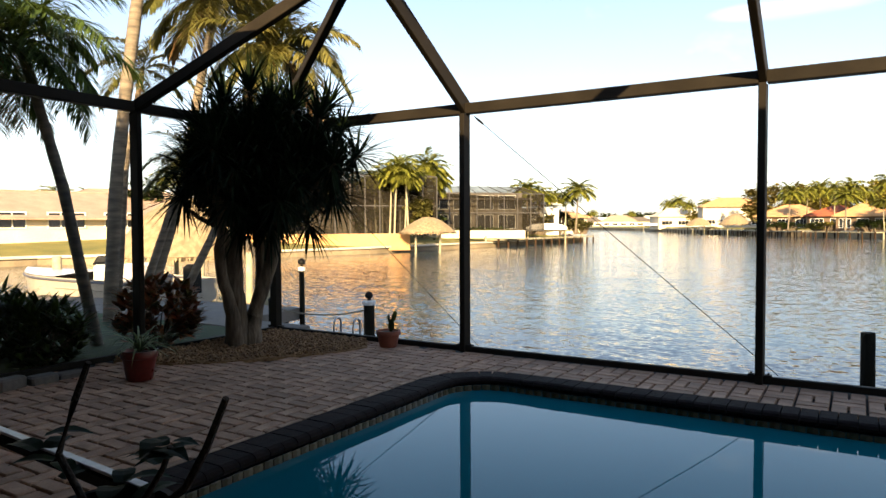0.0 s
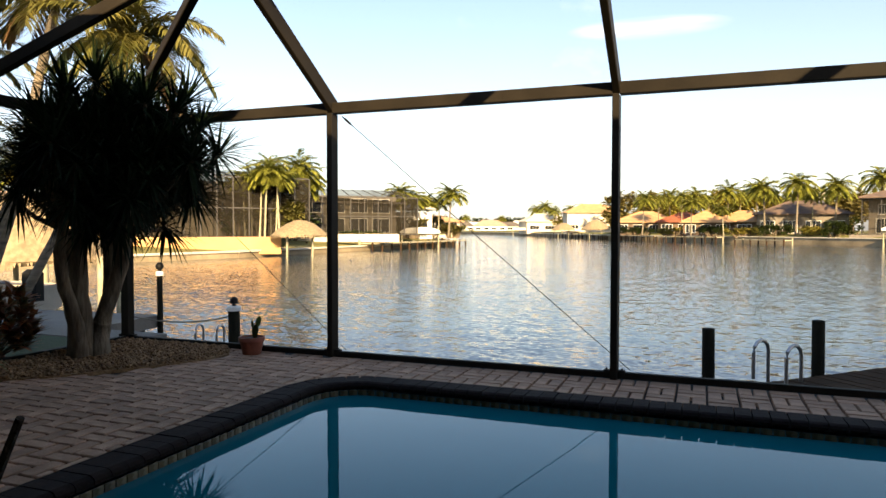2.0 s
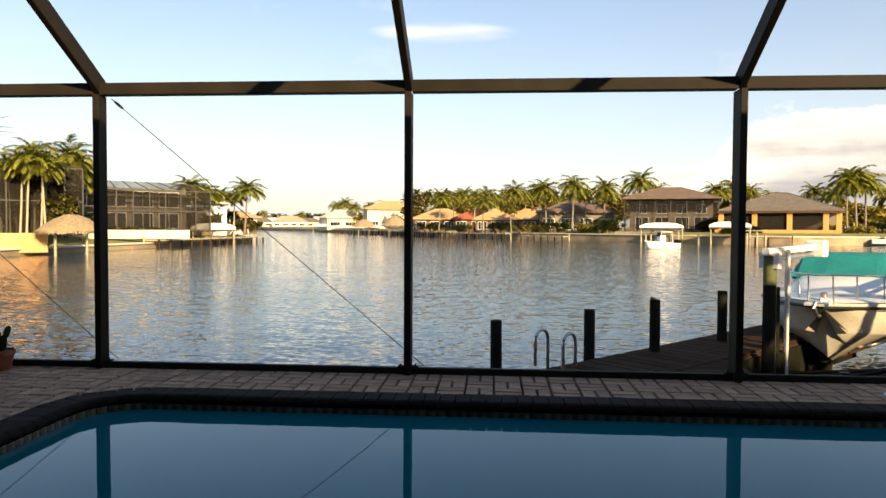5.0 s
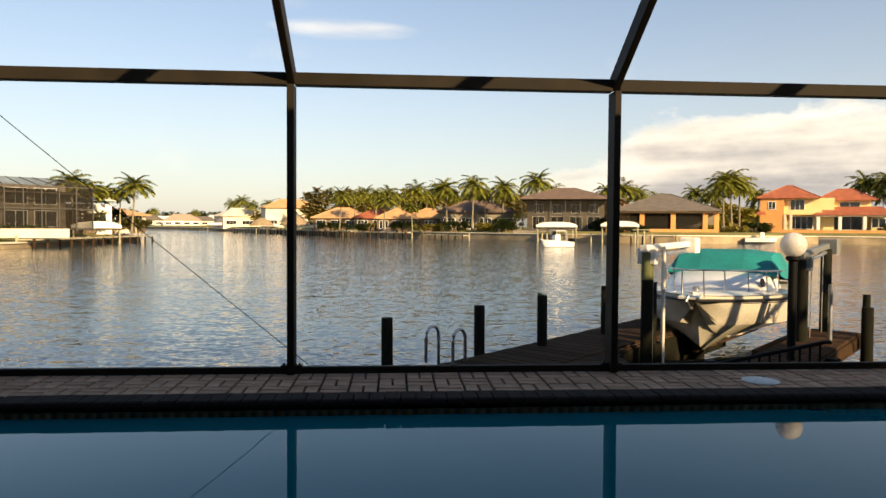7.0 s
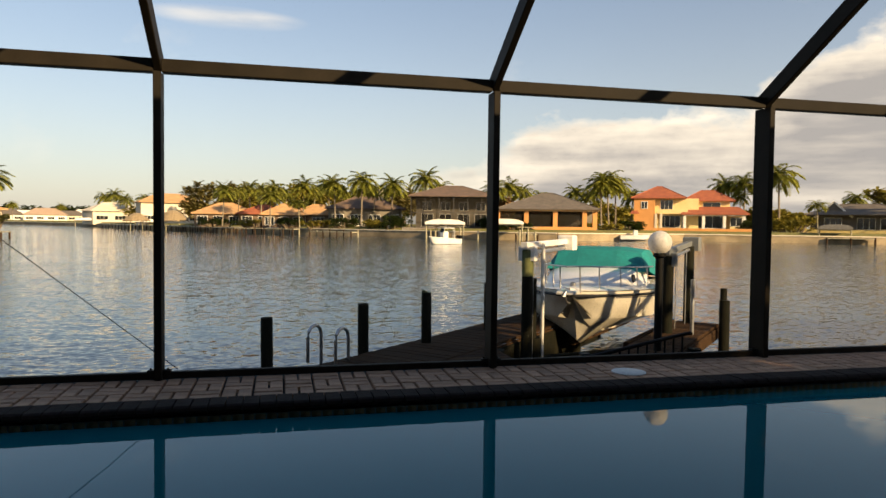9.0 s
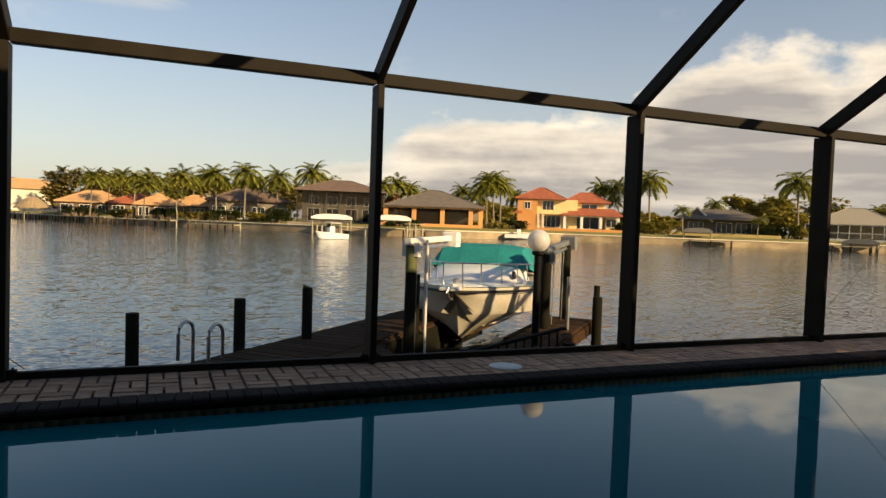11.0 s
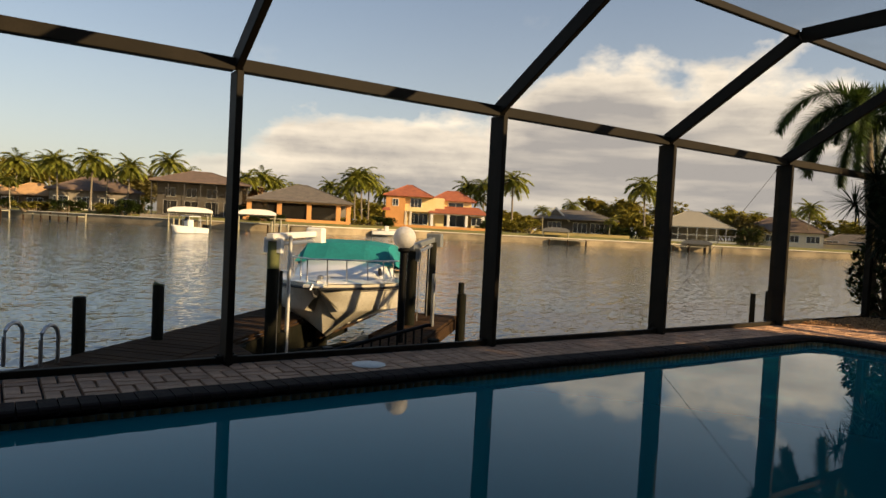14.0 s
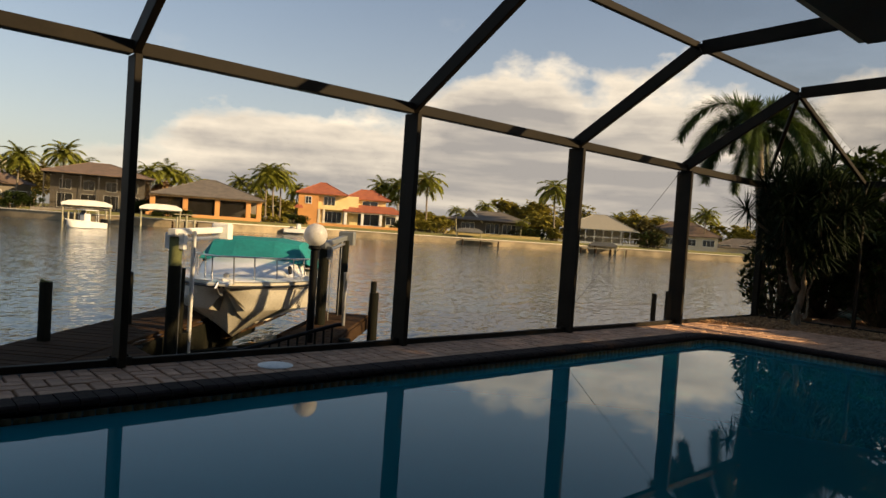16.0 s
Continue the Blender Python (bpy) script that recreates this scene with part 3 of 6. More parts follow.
def bank(points, away, top, label, seawall_label, suffix):
    """A low sea wall and behind it a lawn that rises gently and then runs level to the horizon."""
    g, w = Geo(), Geo()
    for p, q in zip(points, points[1:]):
        rows = [(0.2, top), (5.0, top + 0.55), (13.0, 0.55), (700.0, 0.75)]
        for (d0, z0), (d1, z1) in zip(rows, rows[1:]):
            a0, a1, b0, b1 = p + away(p) * d0, q + away(q) * d0, p + away(p) * d1, q + away(q) * d1
            g.add([(a0.x, a0.y, z0), (a1.x, a1.y, z0), (b1.x, b1.y, z1), (b0.x, b0.y, z1)], [(0, 1, 2, 3)])
        w.beam((p.x, p.y, top - 1.2), (q.x, q.y, top - 1.2), 0.5, 2.44, 0.05)
    solid("ground_" + suffix, g, GRASS_SUNLIT, label, "lawn", "structure")
    cap = Geo()
    for p, q in zip(points, points[1:]):
        cap.beam((p.x, p.y, top + 0.09), (q.x, q.y, top + 0.09), 0.75, 0.16, 0.03)
    solid("seawall_cap_" + suffix, cap, CREAM_STUCCO, "pale concrete cap along the seawall", "seawall", "structure")
    solid("seawall_" + suffix, w, SEAWALL, seawall_label, "seawall", "structure")


bank([at(a_, r_) for a_, r_ in BANK], lambda p: (p - Vector((SPOT.x, SPOT.y, 0))).normalized(), 0.0, "sunlit lawns along the far canal bank", "sunlit concrete seawall of the far bank", "far_bank")
LEFT = [(-42, 5), (-41, 15.7), (-36, 24), (-33.5, 38), (-33, 55), (-32.5, 72), (-31.5, 82), (-37, 97), (-60, 140), (-110, 220)]
bank([Vector((x, y, 0)) for x, y in LEFT], lambda p: Vector((-1, 0, 0)), -0.6, "golden sunlit lawn on the near side bank", "sunlit concrete seawall below the lawn", "left_bank")
g = Geo()
p, q = at(-30, 420), at(-8, 420)
g.slab([(p.x, p.y), (p.x, p.y + 700), (q.x, q.y + 700), (q.x, q.y)], -2, 0.2)
solid("ground_canal_end", g, GRASS_SUNLIT, "low distant shore closing the canal", "shore", "structure")

# ---- planting: builders ----


def frond_geo(g, base, yaw, pitch, length, arch, n, leaf_len, leaf_w, rnd, hang=0.45):
    """One feather frond: an arched rib with leaflets on both sides."""
    d = Vector((math.cos(yaw) * math.cos(pitch), math.sin(yaw) * math.cos(pitch), math.sin(pitch)))
    p = Vector(base)
    pts = []
    segs = 9
    for i in range(segs + 1):
        pts.append(p.copy())
        p = p + d * (length / segs)
        d = (d + Vector((0, 0, -arch / segs))).normalized()
    g.tube(pts, [0.016 * length * (1 - 0.85 * i / segs) * 0.6 for i in range(segs + 1)], 4, False)
    for i in range(n):
        t = 0.12 + 0.87 * i / (n - 1)
        k = min(int(t * segs), segs - 1)
        q = pts[k].lerp(pts[k + 1], t * segs - k)
        ax = (pts[k + 1] - pts[k]).normalized()
        side = ax.cross(Vector((0, 0, 1)))
        side = side.normalized() if side.length > 1e-3 else Vector((1, 0, 0))
        ll = leaf_len * (0.55 + 0.9 * math.sin(math.pi * (0.15 + 0.8 * t))) * 0.75
        for s in (-1, 1):
            way = side * s + ax * (0.55 + 0.5 * t) + Vector((0, 0, 0.25 - hang * rnd.random()))
            g.blade(q, way, ll * rnd.uniform(0.85, 1.1), leaf_w, hang * 1.2, 2, 0.2)


def trunk_geo(path, r0, r1, rings=True, n=10):
    g = Geo()
    pts, rad = [], []
    steps = 14
    for i in range(steps + 1):
        t = i / steps
        k = t * (len(path) - 1)
        j = min(int(k), len(path) - 2)
        pts.append(Vector(path[j]).lerp(Vector(path[j + 1]), k - j))
        rad.append((r0 + (r1 - r0) * t) * (1.25 - 1.25 * t if t < 0.2 else 1.0) ** 0.3 * (1.07 if rings and i % 2 else 1.0))
    return g.tube(pts, rad, n)


def palm(name, label, path, r0, r1, fronds, length, n, leaf_len, leaf_w, frond_mat, seed, category="palm tree", shaft=True, dry=2, arch=1.3, hang=0.45):
    """A palm: tapered ringed trunk, green crownshaft, feather crown, a few dry fronds."""
    rnd = random.Random(seed)
    root = thing(name, label, category, pose(*path[0]))
    o = Vector(path[0])
    loc = [Vector(p) - o for p in path]
    part("trunk", trunk_geo(loc, r0, r1), TRUNK, root)
    top = loc[-1]
    d = (loc[-1] - loc[-2]).normalized()
    if shaft:
        part("crownshaft", Geo().tube([top, top + d * 0.25 * length, top + d * 0.4 * length], [r1 * 1.15, r1 * 1.05, r1 * 0.4], 8), FROND_GOLD, root, "smooth green crownshaft")
        top = top + d * 0.36 * length
    g = Geo()
    for i in range(fronds):
        yaw = i * 2.39996 + rnd.uniform(-0.25, 0.25)
        f = i / fronds
        frond_geo(g, top, yaw, 1.25 - 1.55 * f + rnd.uniform(-0.1, 0.1), length * rnd.uniform(0.85, 1.1), arch * rnd.uniform(0.8, 1.15), n, leaf_len, leaf_w, rnd, hang)
    g.smooth = False
    part("crown", g, frond_mat, root, "arching feather fronds")
    if dry:
        g = Geo()
        for i in range(dry):
            frond_geo(g, top - d * 0.1, rnd.uniform(0, 6.28), -0.5, length * 0.8, 1.2, max(6, n // 2), leaf_len * 0.8, leaf_w, rnd, 0.9)
        g.smooth = False
        part("dry_frond", g, FROND_DRY, root, "brown hanging dry fronds")
    return root


def foxtail(name, label, path, r0, r1, fronds, length, seed):
    """A foxtail palm: each arching frond is a round plume with leaflets on all sides of its rib."""
    rnd = random.Random(seed)
    root = thing(name, label, "palm tree", pose(*path[0]))
    loc = [Vector(p) - Vector(path[0]) for p in path]
    part("trunk", trunk_geo(loc, r0, r1), TRUNK, root)
    d = (loc[-1] - loc[-2]).normalized()
    top = loc[-1] + d * 0.42
    part("crownshaft", Geo().tube([loc[-1], loc[-1] + d * 0.3, top], [r1 * 1.2, r1 * 1.0, r1 * 0.5], 8), FROND_GOLD, root, "smooth green crownshaft")
    for i in range(fronds):
        yaw = i * 2.39996 + rnd.uniform(-0.2, 0.2)
        pitch = 1.2 - 1.15 * i / fronds + rnd.uniform(-0.1, 0.1)
        way = Vector((math.cos(yaw) * math.cos(pitch), math.sin(yaw) * math.cos(pitch), math.sin(pitch)))
        q, segs, pts = top.copy(), 12, []
        bend = rnd.uniform(2.6, 3.5)
        step = length * rnd.uniform(0.85, 1.12) / segs
        for k in range(segs + 1):
            pts.append(q.copy())
            q = q + way * step
            way = (way + Vector((0, 0, -bend / segs))).normalized()
        g = Geo().tube(pts, [0.018 * (1 - 0.8 * k / segs) for k in range(segs + 1)], 5, False)
        for j in range(420):
            t = 0.16 + 0.83 * j / 419
            k = min(int(t * segs), segs - 1)
            at_ = pts[k].lerp(pts[k + 1], t * segs - k)
            ax = (pts[k + 1] - pts[k]).normalized()
            s_ = ax.orthogonal().normalized()
            ring = j * 2.39996
            out = s_ * math.cos(ring) + ax.cross(s_) * math.sin(ring)
            g.blade(at_, out + ax * (0.75 + 0.5 * t), rnd.uniform(0.26, 0.40) * (1.1 - 0.45 * t), 0.032, 0.25, 2, 0.2)
        g.smooth = False
        part("frond", g, FROND, root, "round plume-like frond")
    return root


def dracaena(name, label, base, stems, heads, blades, blade_len, seed, bark_lit=BARK):
    """A multi-stemmed dracaena: forking grey stems, each tip with a tuft of sword leaves."""
    rnd = random.Random(seed)
    root = thing(name, label, "dracaena", pose(*base))
    for k, (foot, fork, r) in enumerate(stems):
        f0, f1 = Vector(foot), Vector(fork)
        line_, rad = [], []
        for q in range(13):
            t = q / 12
            sway = math.sin(math.pi * t) * 0.05
            line_.append(f0.lerp(f1, t) + Vector((sway * math.sin(k * 2.1 + 3 * t) + rnd.uniform(-0.008, 0.008), sway * math.cos(k * 1.7 + 4 * t) + rnd.uniform(-0.008, 0.008), 0)))
            rad.append(r * (1 - 0.35 * t + 0.30 * (1 - t) ** 6) * rnd.uniform(0.90, 1.08))
        stem = Geo().tube(line_, rad, 12)
        stem.smooth = True
        part("stem", stem, BARK, root)
    twigs, leaves = Geo(), Geo()
    for i in range(heads[0]):
        c, rx, rz = Vector(heads[1]), heads[2], heads[3]
        u = 1 - 2 * (i + 0.5) / heads[0]
        a_ = i * 2.39996
        s = math.sqrt(1 - u * u)
        k = rnd.uniform(0.35, 1.0) * (1 + 0.16 * math.sin(3.1 * a_ + 2 * u))
        tip = c + Vector((rx * s * math.cos(a_) * k, rx * s * math.sin(a_) * k, rz * u * k))
        fork = min((Vector(st[1]) for st in stems), key=lambda q: (q - tip).length)
        twigs.tube([fork, fork.lerp(tip, 0.55) + Vector((0, 0, -0.05)), tip], [0.035, 0.025, 0.018], 5)
        ax = ((tip - c).normalized() + Vector((0, 0, 0.35))).normalized()
        for j in range(blades):
            b = j * 2.39996
            e_ = 1.35 - 1.9 * (j / blades) + rnd.uniform(-0.15, 0.15)
            way = Vector((math.cos(b) * math.cos(e_), math.sin(b) * math.cos(e_), math.sin(e_)))
            way = ax.to_track_quat("Z", "Y") @ way
            leaves.blade(tip - ax * 0.10 * (j / blades), way, blade_len * rnd.uniform(0.75, 1.1), 0.036, 0.25 + 0.3 * rnd.random(), 3, 0.3)
    twigs.smooth = True
    part("branch_structure", twigs, BARK, root)
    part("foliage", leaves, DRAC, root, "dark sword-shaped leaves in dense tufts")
    return root


def bush(name, label, base, rx, rz, count, leaf_len, leaf_w, material, seed, category="shrub"):
    rnd = random.Random(seed)
    root = thing(name, label, category, pose(*base))
    st, lf = Geo(), Geo()
    for i in range(count):
        a_, u = rnd.uniform(0, 6.28), rnd.uniform(-0.85, 1)
        k = rnd.uniform(0.5, 1.0) ** 0.5
        s = math.sqrt(max(0, 1 - u * u))
        tip = Vector((rx * s * math.cos(a_) * k, rx * s * math.sin(a_) * k, rz * (1 + u * k)))
        if i % 6 == 0:
            st.tube([(0.05 * math.cos(a_), 0.05 * math.sin(a_), 0), tip * 0.6, tip], [0.014, 0.009, 0.005], 5)
        for j in range(5):
            b = rnd.uniform(0, 6.28)
            way = Vector((math.cos(b), math.sin(b), rnd.uniform(-0.3, 0.9))) + tip.normalized() * 0.5
            lf.blade(tip, way, leaf_len * rnd.uniform(0.7, 1.15), leaf_w, 0.5, 3, 0.15)
    tagged(part("branch_structure", st, BARK, root), kind="stuff")
    part("foliage", lf, material, root)
    return root


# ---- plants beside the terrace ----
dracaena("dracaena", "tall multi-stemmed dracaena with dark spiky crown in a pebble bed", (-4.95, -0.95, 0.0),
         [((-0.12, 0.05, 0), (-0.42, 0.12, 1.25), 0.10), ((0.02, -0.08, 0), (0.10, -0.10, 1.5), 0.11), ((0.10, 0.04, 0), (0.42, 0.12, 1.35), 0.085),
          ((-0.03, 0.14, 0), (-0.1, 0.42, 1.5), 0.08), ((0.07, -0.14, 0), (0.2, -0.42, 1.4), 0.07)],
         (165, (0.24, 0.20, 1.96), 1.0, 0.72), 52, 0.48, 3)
palm("palm", "leaning slim palm with arching dark fronds beside the terrace", [(-6.86, -1.4, -0.1), (-7.02, -1.67, 1.74), (-7.16, -1.9, 2.85)], 0.068, 0.055, 22, 1.35, 46, 0.40, 0.026, FROND, 11, arch=2.0, hang=0.9)
palm("palm", "tall pale ringed palm trunk with a golden crown", [(-8.65, -0.11, -0.1), (-8.59, -0.02, 1.87), (-8.5, 0.13, 3.36), (-8.39, 0.28, 4.77), (-8.3, 0.41, 6.3)], 0.095, 0.082, 26, 2.4, 44, 0.48, 0.05, FROND_GOLD, 12)
palm("palm", "slim palm with golden crown leaning over the dock", [(-8.86, 0.62, -0.1), (-8.52, 1.11, 1.97), (-8.38, 1.29, 3.4), (-8.24, 1.46, 4.45)], 0.078, 0.062, 26, 1.5, 50, 0.42, 0.042, FROND_GOLD, 13, arch=1.9, hang=0.8)
palm("palm", "slim leaning palm with dry orange flower stalks", [(-8.0, 0.45, -0.1), (-7.6, 0.98, 1.29), (-7.25, 1.40, 2.75), (-7.05, 1.58, 3.55)], 0.062, 0.05, 24, 1.3, 48, 0.38, 0.040, FROND_GOLD, 14, dry=4, arch=1.9, hang=0.8)
palm("palm", "low thin palm behind the taller trunks", [(-9.56, 0.6, -0.1), (-9.52, 0.76, 2.21), (-9.39, 0.94, 3.5)], 0.055, 0.045, 15, 0.95, 30, 0.30, 0.034, FROND_GOLD, 15, arch=1.7)
palm("palm", "dark leaning palm trunk close to the screen", [(-8.66, 0.3, -0.1), (-8.34, 0.7, 1.46), (-8.22, 0.86, 2.0)], 0.062, 0.05, 16, 0.85, 26, 0.30, 0.034, FROND_GOLD, 16, arch=1.7)
palm("palm", "shaded dark palm at the lawn's edge", [(-7.27, -2.63, -0.1), (-7.23, -2.6, 1.6), (-7.2, -2.5, 2.75)], 0.10, 0.08, 20, 1.35, 44, 0.42, 0.028, FROND, 17, arch=2.0, hang=0.9)
bush("croton", "croton shrub with red and green blotched leaves", (-6.0, -1.22, -0.1), 0.44, 0.40, 190, 0.20, 0.07, CROTON, 21)
bush("shrub", "dark leafy shrub in deep shade beside the lawn", (-5.85, -2.6, -0.1), 0.42, 0.34, 200, 0.24, 0.05, LEAF, 22)
bush("shrub", "dark leafy shrub in deep shade beside the lawn", (-6.9, -2.5, -0.1), 0.5, 0.36, 180, 0.24, 0.05, LEAF, 23)

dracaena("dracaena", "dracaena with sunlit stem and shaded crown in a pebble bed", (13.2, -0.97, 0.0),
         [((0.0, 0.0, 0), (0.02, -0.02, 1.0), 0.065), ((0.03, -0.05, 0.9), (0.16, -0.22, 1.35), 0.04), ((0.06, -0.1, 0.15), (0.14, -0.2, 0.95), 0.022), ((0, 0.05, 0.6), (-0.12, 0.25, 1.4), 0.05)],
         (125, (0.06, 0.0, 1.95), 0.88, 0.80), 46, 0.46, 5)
foxtail("palm", "bushy foxtail palm with drooping plume fronds", [(14.32, 0.15, -0.1), (14.30, 0.22, 1.6), (14.26, 0.37, 3.15)], 0.10, 0.075, 17, 1.75, 31)
bush("shrub", "dark clusia shrub against the corner of the screen", (14.5, -0.1, -0.1), 0.72, 0.78, 420, 0.17, 0.07, LEAF, 32)
bush("shrub", "dark broad-leaved shrub beside the screen", (15.3, -1.6, -0.1), 0.9, 0.95, 480, 0.20, 0.07, LEAF, 33)
bush("shrub", "dark broad-leaved shrub beside the screen", (15.6, -0.5, -0.1), 1.2, 1.5, 1000, 0.20, 0.07, LEAF, 34)
# next four plants stand out of view, added to keep sun off plants and terrace
bush("hedge_tree", "unseen hedge tree added to cast shade", (18.9, -4.9, -0.1), 2.9, 2.1, 1100, 0.40, 0.16, LEAF, 37, "tree")
bush("shrub", "unseen hedge shrub added to shade the terrace", (15.5, -4.4, -0.1), 1.35, 1.35, 700, 0.24, 0.09, LEAF, 38)
bush("hedge_tree", "unseen hedge tree added to cast shade", (13.0, -10.8, -0.1), 2.9, 3.1, 2000, 0.40, 0.17, LEAF, 39, "tree")
bush("hedge_tree", "unseen hedge tree added to cast shade", (16.8, -8.6, -0.1), 2.6, 1.75, 1500, 0.40, 0.17, LEAF, 40, "tree")
bush("shrub", "low sunlit ground cover at the screen", (14.4, -2.3, -0.1), 0.35, 0.35, 80, 0.14, 0.06, LEAF, 35)
bush("shrub", "dark tall hedge shrub beyond the screen", (17.4, -0.9, -0.1), 2.0, 1.8, 1500, 0.28, 0.10, LEAF, 36)


def pot(name, label, base, r, h, material, plant):
    root = thing(name, label, "plant pot", pose(*base))
    part("pot", Geo().lathe([(r * 0.68, 0), (r * 0.72, 0.01), (r * 0.92, h * 0.74), (r, h * 0.76), (r * 1.02, h * 0.98), (r, h), (r * 0.9, h), (r * 0.86, h * 0.9)], n=24), material, root)
    part("soil", Geo().lathe([(r * 0.85, h * 0.86), (r * 0.5, h * 0.93), (0.01, h * 0.94)], n=16), SOIL, root)
    g = Geo()
    plant(g, h)
    part("plant", g, STRIPE if material is REDPOT else LEAF, root)
    return root


def cactus(g, h):
    for (x, y, z, yaw, s) in ((0.03, 0, 0.0, 0.4, 1.0), (0.05, 0.01, 0.11, 0.9, 0.8), (0.02, -0.01, 0.10, -0.4, 0.6)):
        m = pose(x, y, h * 0.9 + z, 0, 18 * yaw, 40 * yaw) @ Matrix.Diagonal((0.035 * s, 0.016 * s, 0.075 * s, 1))
        n, k = 10, 6
        vs = [m @ Vector((math.sin(math.pi * (j + 0.5) / k) * math.cos(i * math.tau / n), math.sin(math.pi * (j + 0.5) / k) * math.sin(i * math.tau / n), 1 - math.cos(math.pi * (j + 0.5) / k)))
              for j in range(k) for i in range(n)]
        fs = [(j * n + i, j * n + (i + 1) % n, (j + 1) * n + (i + 1) % n, (j + 1) * n + i) for j in range(k - 1) for i in range(n)]
        g.add(vs, fs + [tuple(range(n - 1, -1, -1)), tuple(range((k - 1) * n, k * n))])
    g.smooth = True


def spider(g, h):
    r = random.Random(4)
    for i in range(60):
        b = r.uniform(0, 6.28)
        g.blade((0, 0, h * 0.93), (math.cos(b), math.sin(b), r.uniform(0.4, 1.8)), r.uniform(0.28, 0.5), 0.022, 1.7, 5, 0.25)


pot("potted_cactus", "small terracotta pot with a paddle cactus on the terrace", (-3.56, -0.2, 0.0), 0.128, 0.175, TERRACOTTA, cactus)
pot("potted_spider_plant", "red glazed pot with a striped spider plant", (-4.45, -2.5, 0.0), 0.145, 0.25, REDPOT, spider)

# low white edging stones by the lawn
for i in range(6):
    solid("edging_stone", Geo().box(-0.11, 0.11, -0.06, 0.06, -0.03, 0.05 + 0.02 * (i % 3), 0.015), CONCRETE, "pale concrete edging block beside the lawn", "edging stone",
          group="edging stones", m=pose(-5.05 + 0.02 * (i % 2), -2.75 - 0.24 * i, 0.0, 0, 0, 85 + 7 * (i % 3)))

# pebble beds
def pebble_bed(poly, seed, count, label):
    r = random.Random(seed)
    g = Geo()
    xs_, ys_ = [p[0] for p in poly], [p[1] for p in poly]
    cx, cy = sum(xs_) / len(poly), sum(ys_) / len(poly)

    def inside(x, y):
        c = False
        for (x0, y0), (x1, y1) in zip(poly, poly[1:] + poly[:1]):
            if (y0 > y) != (y1 > y) and x < (x1 - x0) * (y - y0) / (y1 - y0) + x0:
                c = not c
        return c
    k = 0
    while k < count:
        x, y = r.uniform(min(xs_), max(xs_)), r.uniform(min(ys_), max(ys_))
        if not inside(x, y):
            continue
        k += 1
        s = r.uniform(0.012, 0.028)
        z = 0.012 + 0.03 * r.random()
        m = pose(x, y, z, r.uniform(-40, 40), r.uniform(-40, 40), r.uniform(0, 360))
        vs = [m @ Vector(p) for p in ((s, 0, 0), (0, s * 0.8, 0), (-s, 0, 0), (0, -s * 0.8, 0), (0, 0, s * 0.6), (0, 0, -s * 0.6))]
        g.add(vs, [(0, 1, 4), (1, 2, 4), (2, 3, 4), (3, 0, 4), (1, 0, 5), (2, 1, 5), (3, 2, 5), (0, 3, 5)])
    bed = Geo().slab(poly, -0.02, 0.012)
    b = solid("pebble_bed", bed, MULCH, label, "pebble bed", "stuff")
    tagged(part("pebbles", g, MULCH, b), kind="stuff")


BED = [(-5.36, -0.04), (-5.36, -2.15), (-4.74, -2.0), (-4.43, -1.71), (-4.05, -1.16), (-3.79, -0.72), (-3.72, -0.35), (-3.95, -0.08)]
pebble_bed(BED, 2, 5200, "tan river pebbles in the planting bed")
pebble_bed([(11.6, -0.06), (11.9, -0.5), (12.6, -1.3), (12.75, -2.2), (13.1, -3.0), (13.74, -3.4), (13.74, -0.06)], 3, 3600, "tan river pebbles in the planting bed")

# ---- dock on the canal ----
DOCK_Z = -0.40
U, N = Vector((0.7071, 0.7071, 0)), Vector((0.7071, -0.7071, 0))      # along and across the fingers


def dock_pt(u, n, z=DOCK_Z):
    """A point of the dock: u along the fingers from the sea wall corner, n across."""
    p = Vector((1.0, 1.87, 0)) + U * u + N * n
    return Vector((p.x, p.y, z))


dock = thing("dock", "weathered red-brown timber dock with two fingers round a boat slip", "dock")


def dock_boards(u0, u1, n0, n1):
    k = int((u1 - u0) / 0.145)
    me = None
    for i in range(k):
        u = u0 + 0.145 * i
        m = Matrix((U, N, Vector((0, 0, 1)))).transposed().to_4x4()
        m.translation = dock_pt(u, n0, DOCK_Z + 0.003 * (i % 3))
        if me is None:
            me = Geo().box(0, 0.138, 0, n1 - n0, -0.04, 0.0, 0.004).mesh("board", DOCKWOOD)
        part("board", me, DOCKWOOD, dock, m=m)


dock_boards(-0.2, 7.4, 0.0, 1.05)                        # left finger
dock_boards(2.0, 7.0, 2.6, 3.3)                        # right finger
# landing against the wall, beside the finger's root
for i in range(16):
    y = 0.68 + 0.145 * i
    x0 = 0.95 if y < 1.75 else y + 0.3
    x1 = 6.6 if y < 1.05 else 3.72
    if x1 - x0 > 0.15:
        part("board", Geo().box(x0, x1, y, y + 0.138, DOCK_Z - 0.05, DOCK_Z - 0.008, 0.004), DOCKWOOD, dock)
part("stringer", Geo().box(3.70, 3.76, 1.1, 2.95, DOCK_Z - 0.22, DOCK_Z - 0.02, 0.006), DOCKWOOD, dock)
for n0, u1 in ((0.0, 7.4), (1.05, 7.4), (2.6, 7.0), (3.3, 7.0)):
    part("stringer", Geo().beam(dock_pt(0.4 if n0 < 2 else 2.0, n0, DOCK_Z - 0.14), dock_pt(u1, n0, DOCK_Z - 0.14), 0.05, 0.19), DOCKWOOD, dock)

